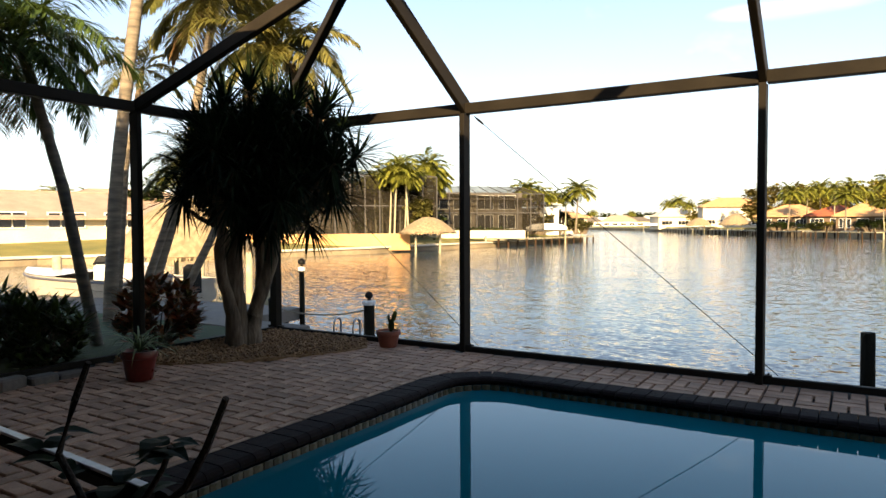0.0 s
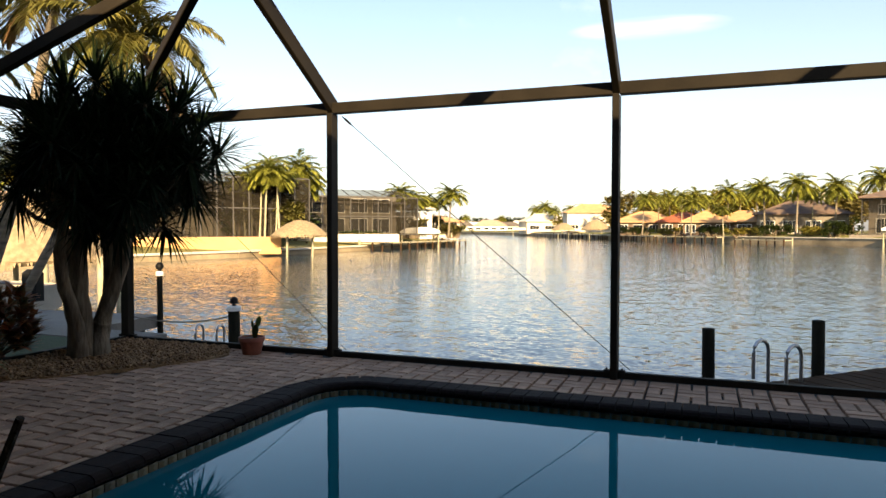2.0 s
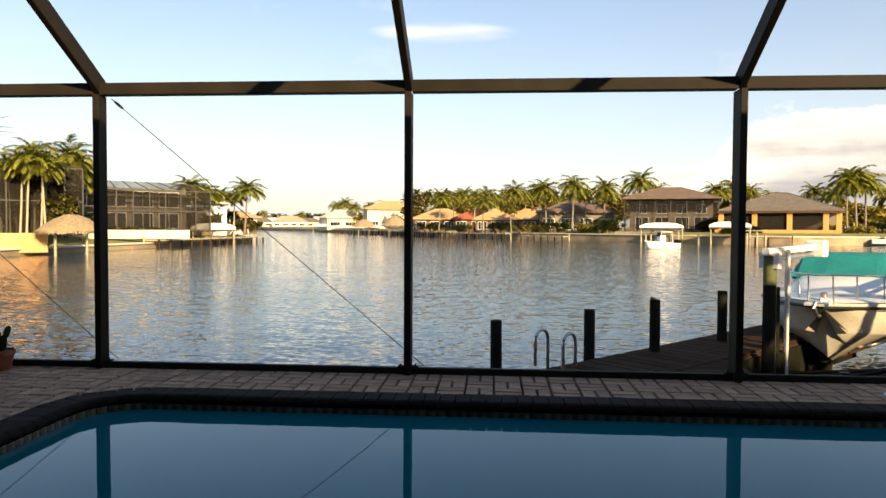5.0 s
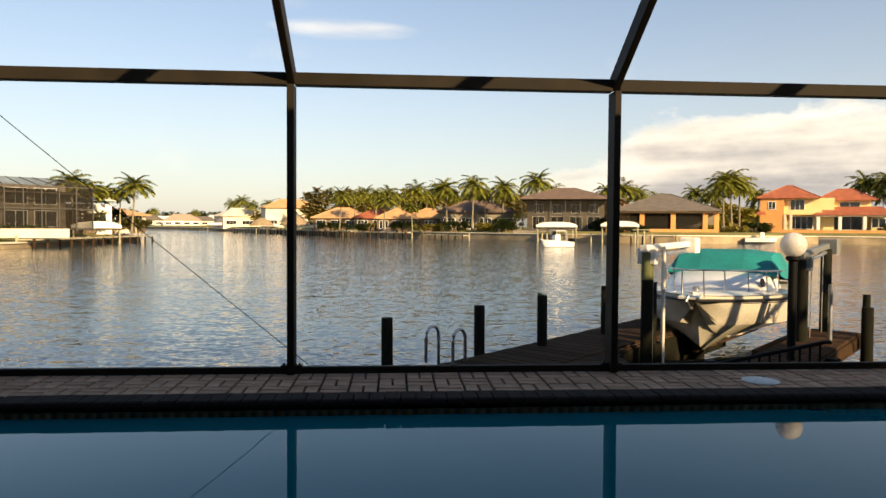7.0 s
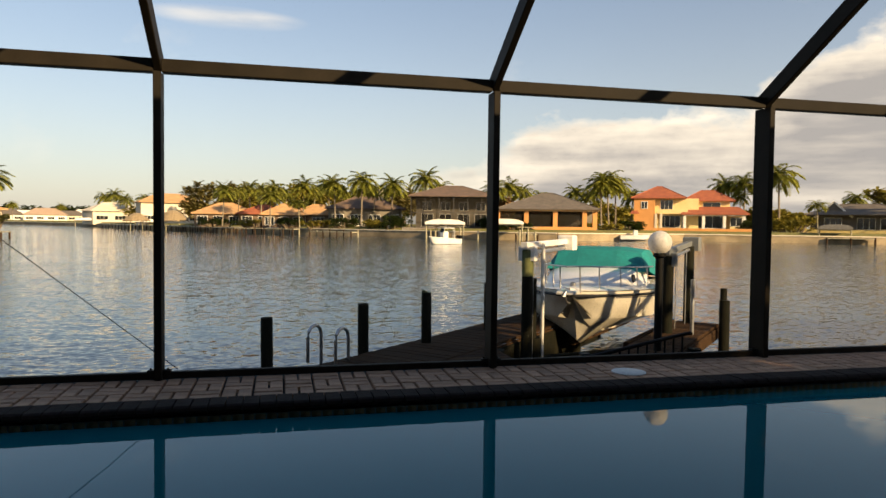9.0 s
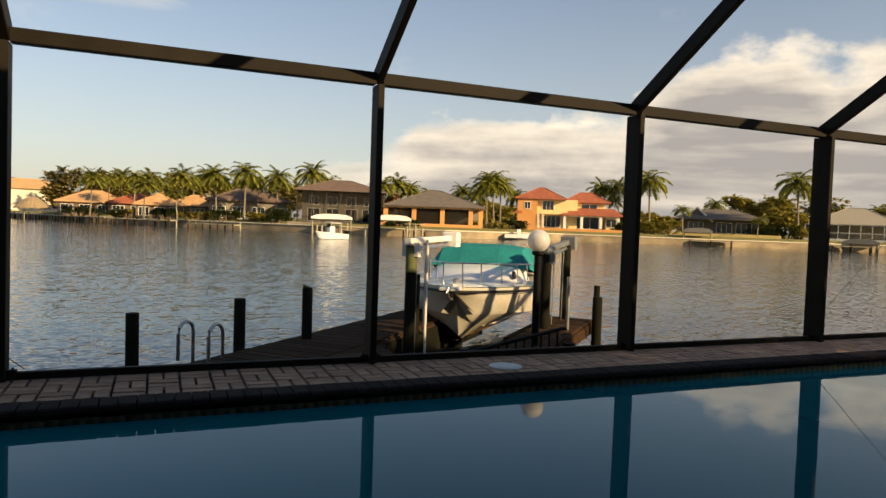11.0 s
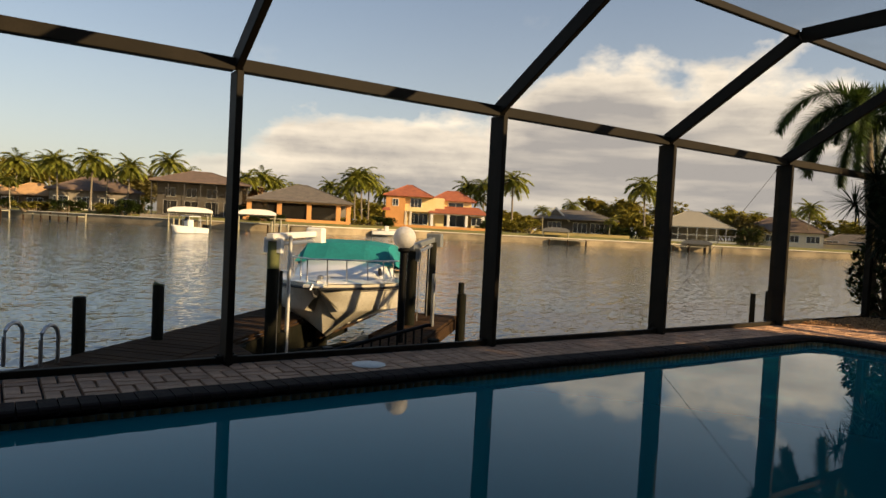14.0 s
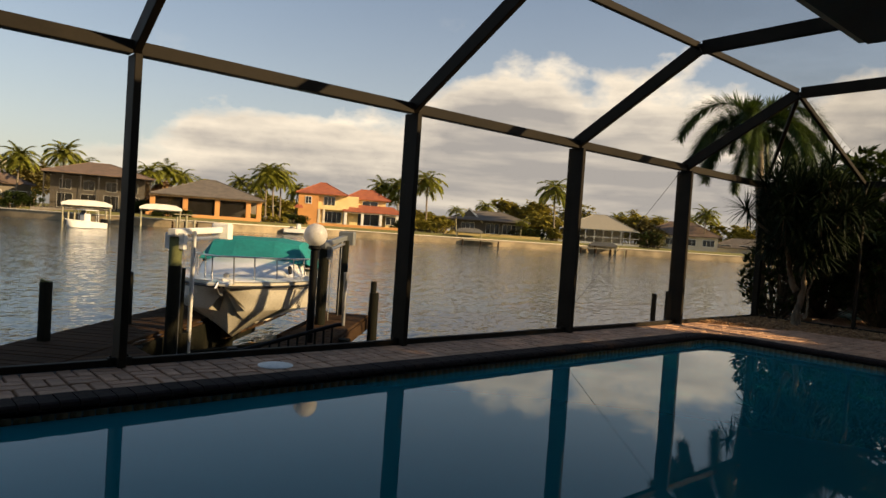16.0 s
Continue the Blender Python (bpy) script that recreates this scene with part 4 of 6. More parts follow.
# dark fascia and end board added for shade below the dock; bearing piles along the slip
part("fascia", Geo().beam(dock_pt(0.8, 1.09, DOCK_Z - 0.30), dock_pt(7.3, 1.09, DOCK_Z - 0.30), 0.04, 0.46), PILEWOOD, dock, "dark board put in for shade below the dock")
for u_, n_, r_p in ((2.0, 1.22, 0.11), (2.7, 1.22, 0.09), (3.9, 1.22, 0.10), (5.6, 1.22, 0.10), (2.1, 2.5, 0.10), (3.2, 2.5, 0.09), (2.0, 3.4, 0.10), (4.4, 3.4, 0.09)):
    b_ = dock_pt(u_, n_)
    part("bearing_pile", Geo().tube([(b_.x, b_.y, -2.4), (b_.x, b_.y, DOCK_Z - 0.03)], r_p, 10), PILEWOOD, dock, "dark bearing pile")
part("end_board", Geo().beam(dock_pt(1.96, 2.58, DOCK_Z - 0.13), dock_pt(1.96, 3.32, DOCK_Z - 0.13), 0.04, 0.26), PILEWOOD, dock)


def piling(x, y, top, r=0.075, cap=None, material=None, base=-2.4, label="dark tarred timber piling standing in the canal"):
    root = thing("piling", label, "piling", pose(x, y, 0), "dock pilings")
    part("shaft", Geo().tube([(0, 0, base), (0.004, 0.002, -0.6), (0, 0, top - 0.01), (0, 0, top)], [r * 1.08, r, r * 0.97, r * 0.9], 12), material or PILEWOOD, root)
    # sunlit end grain, put on as a thin coloured disc
    if cap == "lit_top":
        part("cap", Geo().tube([(0, 0, top + 0.001), (0, 0, top + 0.004), (0.005, 0, top + 0.012)], [r * 0.96, r * 1.02, r * 0.7], 12), SUNLIT_WOOD, root, "pile top coloured yellow-green as if sunlit")
    if cap == "peak":
        part("cap", Geo().lathe([(r * 1.1, top), (r * 1.12, top + 0.015), (r * 0.5, top + 0.07), (0.01, top + 0.10)], n=12), BLACK, root, "black peaked cap")
    if cap == "finial":
        part("cap", Geo().lathe([(r * 1.25, top), (r * 1.25, top + 0.06), (r * 1.05, top + 0.075), (r * 0.4, top + 0.08)], n=14), WHITEALU, root, "white plastic collar cap")
        part("finial", Geo().lathe([(0.03, top + 0.08), (0.03, top + 0.11), (0.065, top + 0.13), (0.075, top + 0.17), (0.06, top + 0.21), (0.02, top + 0.24)], n=14), BLACK, root, "black turned finial")
    return root


for x, y, top, cap in ((0.77, 2.55, 0.12, None), (1.97, 3.04, 0.21, None), (2.90, 3.48, 0.30, "lit_top"), (4.10, 4.45, 0.34, None),
                       (18.8, 5.1, -0.21, None), (20.4, 5.6, -0.21, None)):
    piling(x, y, top, 0.072, cap)
piling(8.05, 4.05, 0.05, 0.085)
piling(8.08, 4.12, 0.24, 0.055)

# grab-rail ladders
def ladder(x, y, z, yaw, label, s=1.0):
    root = thing("dock_ladder", label, "ladder", pose(x, y, z, 0, 0, yaw))
    for sx in (-0.2, 0.2):
        pts = [(sx, 0.0, 0.0), (sx, 0.0, 0.30 * s)] + [(sx, 0.13 - 0.13 * math.cos(a_), 0.30 * s + 0.13 * math.sin(a_)) for a_ in (0.5, 1.0, 1.57, 2.1, 2.64)] + [(sx, 0.26, 0.30 * s), (sx, 0.26, -1.2)]
        part("rail", Geo().tube(pts, 0.021, 8), STEEL, root)
    for k in range(4):
        part("rung", Geo().box(-0.2, 0.2, 0.22, 0.30, -0.25 - 0.28 * k, -0.22 - 0.28 * k, 0.005), STEEL, root)


ladder(1.40, 2.35, DOCK_Z - 0.02, -40, "galvanised boarding ladder at the dock's edge")
ladder(-7.35, 3.6, -0.85, 10, "galvanised boarding ladder behind the posts")

# boat lift: four piles, white top beams, motors, cradle
lift = thing("boat_lift", "timber and white aluminium boat lift over the slip", "boat lift")
LP = [(4.36, 3.42, 0.90), (5.45, 4.65, 0.93), (6.76, 3.67, 0.80), (7.75, 4.62, 0.92)]
for i, (x, y, top) in enumerate([LP[0], (4.56, 3.78, 0.46), LP[2], LP[3]]):
    part("pile", Geo().tube([(x, y, -2.4), (x, y, top)], [0.088, 0.08], 12), PILEWOOD, lift)
# painted sunlight: the pile rises out of the house's shadow here
part("algae_band", Geo().tube([(4.36, 3.42, 0.52), (4.36, 3.42, 0.89)], 0.0835, 12), SUNLIT_WOOD, lift, "upper shaft coloured yellow as if sunlit")
for (x0, y0, z0), (x1, y1, z1), m_ in ((LP[0], LP[1], WHITEALU), (LP[2], LP[3], mat("grey_painted_steel", (0.16, 0.17, 0.17), rough=0.5, bump=0.05))):
    b_ = part("top_beam", Geo().beam((x0 - 0.1, y0 - 0.1, z0 + 0.06), (x1 + 0.15, y1 + 0.15, z1 + 0.06), 0.09, 0.085), m_, lift)
    part("cable_drum", Geo().tube([(x0, y0, z0 - 0.05), (x1, y1, z1 - 0.05)], 0.03, 8), STEEL, b_)
    part("motor", Geo().box(-0.09, 0.09, -0.14, 0.14, -0.1, 0.14, 0.02, pose(x1 + 0.08, y1 + 0.05, z1 + 0.02, 0, 0, 45)), m_, b_)
    part("bracket", Geo().box(-0.05, 0.05, -0.13, 0.13, -0.16, 0.05, 0.01, pose(x0, y0, z0, 0, 0, 45)), m_, b_)
part("guide_pole", Geo().tube([(4.72, 3.72, -0.9), (4.72, 3.72, 0.98)], 0.024, 10), WHITEALU, lift, "white plastic guide pole")
part("guide_pole", Geo().tube([(7.05, 3.45, -0.9), (7.05, 3.45, 0.45)], 0.03, 10), STEEL, lift, "white plastic guide pole")
for k in (0.35, 0.85):
    a0, b0 = Vector(LP[0]).lerp(Vector((5.75, 4.85, 0.9)), k * 0.3), Vector(LP[2]).lerp(Vector(LP[3]), k)
    part("cradle_beam", Geo().beam((a0.x, a0.y, -0.78), (b0.x, b0.y, -0.78), 0.10, 0.14), PILEWOOD, lift)
    for p_ in (a0, b0):
        part("lift_cable", Geo().tube([(p_.x, p_.y, -0.75), (p_.x, p_.y, 0.92)], 0.008, 5), STEEL, lift)
for s in (-0.45, 0.45):
    c0 = Vector((5.95, 4.35, -0.66)) + N * s
    part("bunk", Geo().beam(c0, c0 + U * 3.2 + Vector((0, 0, 0.0)), 0.09, 0.14), DOCKWOOD, lift)


# ---- motor boat on the lift ----
def hull_geo(L, B, sheer_bow, sheer_aft, keel, chine_aft):
    """Lofted hull: bow at the origin, stern at +x; gunwale, chine and keel lines."""
    g = Geo()
    rows = []
    n = 16
    for i in range(n + 1):
        t = i / n
        half = B / 2 * min(1.0, (1 - (1 - min(t / 0.5, 1.0)) ** 2.6)) * (1 - 0.08 * max(0, t - 0.6) / 0.4)
        half = max(half, 0.012)
        zg = sheer_bow + (sheer_aft - sheer_bow) * t ** 0.8
        zk = keel + (sheer_bow - 0.10 - keel) * max(0, 1 - t / 0.17) ** 1.6
        zc = chine_aft + 0.10 * max(0, 1 - t / 0.3)
        zc = max(zc, zk + 0.001)
        xs_ = L * t
        hc = half * (0.93 - 0.20 * max(0, 1 - t / 0.35))
        xo = 0.42 * max(0, 1 - t / 0.12)
        rows.append([(xs_ + xo * 0.0, half, zg), (xs_, half * 0.985, zg - 0.06), (xs_ + xo * 0.3, (half * 0.55 + hc * 0.45), zg * 0.5 + zc * 0.5), (xs_ + xo * 0.6, hc, zc), (xs_ + xo * 0.6, hc * 0.93, zc - 0.03), (xs_ + xo, hc * 0.45, zc * 0.5 + zk * 0.5), (xs_ + xo, 0.0, zk)])
    for side in (1, -1):
        vs = [(x, y * side, z) for row in rows for x, y, z in row]
        m = len(rows[0])
        fs = []
        for i in range(n):
            for j in range(m - 1):
                q = (i * m + j, i * m + j + 1, (i + 1) * m + j + 1, (i + 1) * m + j)
                fs.append(q if side < 0 else q[::-1])
        g.add(vs, fs)
    last = rows[-1]
    g.add([(x, y, z) for x, y, z in last] + [(x, -y, z) for x, y, z in last[::-1]], [tuple(range(2 * len(last)))])
    g.smooth = True
    return g, rows


def boat_deck(rows, i0, i1, dz=0.0):
    g = Geo()
    for i in range(i0, i1):
        (x0, h0, z0), (x1, h1, z1) = rows[i][0], rows[i + 1][0]
        g.add([(x0, h0, z0 + dz), (x0, h0 * 0.5, z0 + dz + 0.04), (x0, 0, z0 + dz + 0.05), (x0, -h0 * 0.5, z0 + dz + 0.04), (x0, -h0, z0 + dz),
               (x1, h1, z1 + dz), (x1, h1 * 0.5, z1 + dz + 0.04), (x1, 0, z1 + dz + 0.05), (x1, -h1 * 0.5, z1 + dz + 0.04), (x1, -h1, z1 + dz)],
              [(k, k + 1, k + 6, k + 5) for k in range(4)])
    return g


boat = thing("motor_boat", "cream motor boat with teal canvas cover hanging on the lift", "boat", pose(5.18, 3.80, 0.09, 0, 0, 55))
hg, rows = hull_geo(5.4, 2.5, 0.16, 0.04, -0.78, -0.34)
hull = part("hull", hg, GELCOAT, boat)
part("deck", boat_deck(rows, 0, 16, 0.012), WHITEGEL, boat)
for s in (1, -1):
    part("rub_rail", Geo().tube([(r_[1][0] - 0.01, s * (r_[1][1] + 0.012), r_[1][2]) for r_ in rows], 0.022, 6), RUBBER, hull, "black rubber rub rail")
    part("stripe", Geo().tube([(r_[2][0], s * (r_[2][1] * 0.5 + r_[1][1] * 0.5 + 0.004), r_[1][2] * 0.72 + r_[2][2] * 0.28) for r_ in rows[1:]], 0.012, 6), NUMBER, hull, "thin dark pinstripe")
    part("strake", Geo().tube([(r_[5][0], s * (r_[5][1] + 0.01), r_[5][2]) for r_ in rows[3:]], 0.018, 5), GELCOAT, hull)
g = Geo()
secs = []
for x, w_, z0, z1 in ((1.05, 0.40, 0.14, 0.18), (1.5, 0.68, 0.14, 0.28), (2.1, 0.86, 0.12, 0.36), (2.9, 0.94, 0.10, 0.40)):
    secs.append([(x, -w_, z0), (x, -w_ * 0.9, z1 - 0.06), (x, -w_ * 0.7, z1), (x, 0, z1 + 0.03), (x, w_ * 0.7, z1), (x, w_ * 0.9, z1 - 0.06), (x, w_, z0)])
g.add([p for s_ in secs for p in s_], [(i * 7 + j, i * 7 + j + 1, (i + 1) * 7 + j + 1, (i + 1) * 7 + j) for i in range(3) for j in range(6)] + [tuple(range(6, -1, -1))])
g.smooth = True
part("cabin_trunk", g, WHITEGEL, boat, "white moulded cuddy cabin top")
part("porthole", Geo().tube([(1.75, -0.74, 0.27), (1.745, -0.77, 0.275)], [0.075, 0.07], 14), RUBBER, boat, "round black porthole")
secs = []
for x, w_, z0, z1 in ((2.45, 0.90, 0.34, 0.40), (2.80, 0.88, 0.32, 0.70), (3.1, 0.92, 0.26, 0.76), (3.8, 0.98, 0.20, 0.74), (4.4, 1.0, 0.14, 0.60), (5.1, 1.04, 0.10, 0.30)):
    secs.append([(x, -w_ * 1.08, z0), (x, -w_, z0 + (z1 - z0) * 0.5), (x, -w_ * 0.88, z1 - 0.05), (x, -w_ * 0.4, z1 + 0.01), (x, w_ * 0.4, z1 + 0.01), (x, w_ * 0.88, z1 - 0.05), (x, w_, z0 + (z1 - z0) * 0.5), (x, w_ * 1.08, z0)])
g = Geo().add([p for s_ in secs for p in s_], [(i * 8 + j, i * 8 + j + 1, (i + 1) * 8 + j + 1, (i + 1) * 8 + j) for i in range(5) for j in range(7)] + [tuple(range(7, -1, -1)), tuple(range(40, 48))])
part("canvas_cover", g, TEAL, boat, "taut teal canvas cover over the helm")
rail = part("bow_rail", Geo().tube([(2.9, 0.98, 0.42), (1.9, 0.86, 0.46), (1.0, 0.58, 0.50), (0.35, 0.30, 0.53), (-0.05, 0.16, 0.55), (-0.2, 0.0, 0.55), (-0.05, -0.16, 0.55), (0.35, -0.30, 0.53), (1.0, -0.58, 0.50), (1.9, -0.86, 0.46), (2.9, -0.98, 0.42)], 0.013, 7), STEEL, boat)
for s in (1, -1):
    for x, y, z in ((0.0, 0.15, 0.55), (0.5, 0.36, 0.52), (1.1, 0.61, 0.49), (1.7, 0.81, 0.47), (2.4, 0.92, 0.44)):
        part("stanchion", Geo().tube([(x, s * y, z), (x + 0.06, s * y * 1.02, 0.14)], 0.011, 6), STEEL, rail)
part("pulpit", Geo().box(-0.32, 0.45, -0.15, 0.15, 0.145, 0.19, 0.02), WHITEGEL, boat, "white bow pulpit")
part("anchor_roller", Geo().tube([(-0.30, 0, 0.20), (-0.36, 0, 0.12), (-0.22, 0, 0.02), (0.02, 0, -0.02)], 0.02, 7), STEEL, boat)
for i in range(5):                               # registration marks as plain bars
    part("marking", Geo().box(1.35 + 0.075 * i, 1.39 + 0.075 * i, -0.012, 0.0, 0.03, 0.10, 0, pose(0, -0.055 - 0.74 - 0.028 * i, 0, 0, 0, -14) @ pose(-0.15, 0.28, 0)), NUMBER, boat, "dark registration bar")
part("sticker", Geo().box(0, 0.10, -0.012, 0.0, 0.03, 0.09, 0, pose(1.03, -0.745, 0, 0, 0, -22)), STICKER, boat, "amber sticker")
part("windlass", Geo().lathe([(0.05, 0.19), (0.05, 0.25), (0.02, 0.27)], (0.55, 0.05, 0), 10), STEEL, boat)

# globe lamp on a black post, gangway rail, pump box
lamp = thing("globe_lamp", "white globe lamp on a black post by the dock", "lamp", pose(5.80, 2.34, 0))
part("post", Geo().tube([(0, 0, DOCK_Z - 0.6), (0, 0, 0.86)], 0.052, 14), BLACK, lamp)
part("collar", Geo().lathe([(0.06, 0.84), (0.085, 0.86), (0.085, 0.89), (0.06, 0.91)], n=14), BLACK, lamp)
gl = Geo()
gl.lathe([(max(0.004, 0.155 * math.sin(math.pi * k / 14)), 1.04 - 0.155 * math.cos(math.pi * k / 14)) for k in range(15)], n=24)
part("globe", gl, GLOBE, lamp, "milk glass globe, unlit")

railing = thing("gangway_railing", "black metal railing of the gangway down to the slip", "railing")
r0, r1 = Vector((4.15, 1.0, -0.17)), Vector((5.35, 1.0, 0.06))
part("top_rail", Geo().tube([r0, r1, r1 + Vector((0.06, 0.0, 0.0))], 0.022, 8), BLACK, railing)
part("bottom_rail", Geo().tube([r0 - Vector((0, 0, 0.2)), r1 - Vector((0, 0, 0.42))], 0.016, 8), BLACK, railing)
for i in range(11):
    p_ = r0.lerp(r1, (i + 0.5) / 11)
    part("baluster", Geo().tube([p_, p_ - Vector((0, 0, 0.45))], 0.012, 6), BLACK, railing)
part("newel", Geo().box(-0.05, 0.05, -0.05, 0.05, -0.8, -0.12, 0.01, pose(4.12, 1.0, 0)), BLACK, railing)

skim = thing("skimmer_lid", "round white skimmer lid set in the brick paving", "pool lid", pose(3.84, -0.45, 0))
part("lid", Geo().lathe([(0.125, 0.0), (0.125, 0.008), (0.115, 0.012), (0.02, 0.013)], n=28), WHITEALU, skim)
part("ring", Geo().lathe([(0.145, 0.0), (0.145, 0.006), (0.13, 0.007)], n=28), WHITEALU, skim)

# ---- dock, posts and boat towards the neighbour ----
slab = solid("concrete_dock", Geo().slab([(-8.52, 3.75), (-15.5, 3.2), (-15.5, 0.76), (-8.05, 0.76)], -0.52, -0.30), CONCRETE, "grey concrete dock beside the seawall", "dock", "structure")
for x, y in ((-8.7, 3.4), (-8.45, 2.0), (-12.5, 2.6), (-15, 2.3)):
    part("pier", Geo().tube([(x, y, -2.4), (x, y, -0.5)], 0.13, 10), PILEWOOD, slab)
solid("stepping_slab", Geo().box(-7.6, -5.75, 0.36, 1.0, -0.16, -0.09, 0.02), CONCRETE, "pale concrete landing beside the bed", "slab", "structure")
piling(-6.82, 3.68, -0.14, 0.10, "finial", PILEWOOD, label="tarred mooring post with white collar and finial")
piling(-8.46, 3.7, 0.42, 0.052, "finial", PILEWOOD, label="slim tarred mooring post with white collar and finial")
piling(-7.95, 2.45, 0.0, 0.085, "peak", PILEWOOD, label="low tarred mooring post with a peaked cap")
for p0, p1, sag in (((-7.95, 2.45, -0.12), (-6.82, 3.68, -0.22), 0.12), ((-8.46, 3.7, 0.35), (-10.5, 5.5, 0.2), 0.12)):
    a_, b_ = Vector(p0), Vector(p1)
    pts = [a_.lerp(b_, k / 8) - Vector((0, 0, sag * 4 * (k / 8) * (1 - k / 8))) for k in range(9)]
    solid("mooring_rope", Geo().tube(pts, 0.014, 6), ROPE, "slack weathered mooring rope between posts", "rope", group="mooring ropes")
for x, y, top in ((-13.5, 5.4, 0.45), (-16.4, 3.4, 0.55), (-12.1, 6.3, 0.35), (-17.5, 6.5, 0.4), (-14.8, 8.2, 0.5)):
    piling(x, y, top, 0.11, None, PALEWOOD, label="sun-bleached timber piling at the neighbour's dock")
nb = thing("white_boat", "white open boat moored beyond the concrete dock", "boat", pose(-17.6, 3.3, -0.42, 0, 0, 8))
hg, rws = hull_geo(5.4, 2.1, 0.62, 0.48, -0.35, 0.0)
# white hull toned down to tan, as shade put into its colour
hl = part("hull", hg, mat("shaded_white_hull", (0.40, 0.36, 0.29), (0.28, 0.25, 0.20), rough=0.5, scale=1.5, bump=0.05), nb)
part("deck", boat_deck(rws, 0, 7, 0.012), WHITEGEL, nb)
part("cockpit_floor", boat_deck(rws, 7, 16, -0.25), CONCRETE, nb)
for s in (1, -1):
    part("rub_rail", Geo().tube([(r_[1][0], s * (r_[1][1] + 0.01), r_[1][2]) for r_ in rws], 0.03, 6), NUMBER, hl, "dark rub rail")
part("console", Geo().box(2.7, 3.3, -0.3, 0.3, 0.2, 0.8, 0.06), WHITEGEL, nb)
part("windscreen", Geo().beam((2.68, 0, 0.8), (2.85, 0, 1.0), 0.5, 0.03), GLASS_DARK, nb)
part("outboard_motor", Geo().box(5.35, 5.7, -0.18, 0.18, 0.2, 0.85, 0.08), BLACK, nb)
part("leaning_seat", Geo().box(3.8, 4.2, -0.4, 0.4, 0.2, 0.85, 0.05), WHITEGEL, nb)

# ---- plant in a black pot on a stand, close by ----
fg = thing("potted_frangipani", "bare-stemmed frangipani with a few leaves in a black pot", "potted plant", pose(-0.652, -5.158, 0.486) @ Matrix.Diagonal((0.62, 0.62, 0.62, 1)))
part("pot", Geo().lathe([(0.15, 0), (0.2, 0.30), (0.215, 0.31), (0.215, 0.34), (0.19, 0.34), (0.18, 0.30)], n=20), BLACK, fg)
part("soil", Geo().lathe([(0.185, 0.30), (0.1, 0.32), (0.01, 0.32)], n=14), SOIL, fg)
for pts in ([(-0.1, 0, 0.3), (-0.33, 0.02, 0.46), (-0.27, 0.05, 0.66), (-0.20, 0.06, 0.80)], [(0.12, 0.02, 0.3), (0.33, 0.05, 0.46), (0.42, 0.06, 0.60), (0.51, 0.06, 0.765)], [(0.1, 0, 0.3), (0.22, 0.05, 0.5), (0.26, 0.05, 0.58)]):
    part("stem", Geo().tube(pts, [0.013] * 3 + [0.011] if len(pts) == 4 else [0.011, 0.010, 0.009], 8), SOIL, fg, "dark bare woody stem")
for bx, bz, yaw, ln in ((0.24, 0.58, 2.8, 0.09), (0.26, 0.57, 1.2, 0.08), (0.28, 0.6, 0.3, 0.08), (0.3, 0.56, 4.4, 0.1), (0.22, 0.52, 3.3, 0.1), (0.02, 0.42, 2.5, 0.12), (0.06, 0.44, 0.7, 0.11), (-0.3, 0.4, 3.0, 0.12), (-0.42, 0.46, 2.2, 0.13), (-0.4, 0.42, 4.0, 0.12), (0.24, 0.60, 5.2, 0.12), (0.20, 0.56, 0.0, 0.13), (0.28, 0.55, 3.6, 0.13), (-0.02, 0.40, 5.5, 0.14), (0.1, 0.38, 1.6, 0.14), (-0.46, 0.50, 0.8, 0.14), (-0.5, 0.44, 3.3, 0.15), (-0.35, 0.36, 1.5, 0.14)):
    part("leaf", Geo().blade((bx, 0.04, bz), (math.cos(yaw), math.sin(yaw), 0.3), ln * 1.3, ln * 0.8, 0.9, 4, 0.15), DRAC, fg)
stand = thing("plant_stand", "dark metal plant stand with a bright aluminium rail", "plant stand", pose(0, 0, 0))
part("top", Geo().box(-0.92, -0.40, -5.40, -5.02, 0.455, 0.485, 0.006), BLACK, stand)
part("edge_strip", Geo().beam((-1.50, -5.025, 0.722), (-0.62, -5.085, 0.722), 0.024, 0.008, 0.002), STEEL, stand, "bright aluminium rail strip")
part("rail", Geo().beam((-1.50, -5.025, 0.700), (-0.62, -5.085, 0.700), 0.028, 0.036), BLACK, stand)
for x, y, z in ((-1.48, -5.03, 0.69), (-0.64, -5.083, 0.69), (-0.90, -5.38, 0.455), (-0.42, -5.38, 0.455), (-0.90, -5.06, 0.455), (-0.42, -5.06, 0.455)):
    part("leg", Geo().tube([(x, y, 0), (x, y, z)], 0.011, 8), BLACK, stand)

# ---- across the canal: builders ----


def facing(az, r, z, turn=0.0):
    """A pose at a bearing and range whose -y side faces the viewing spot."""
    p = at(az, r, z)
    return pose(p.x, p.y, p.z, 0, 0, -az + turn)


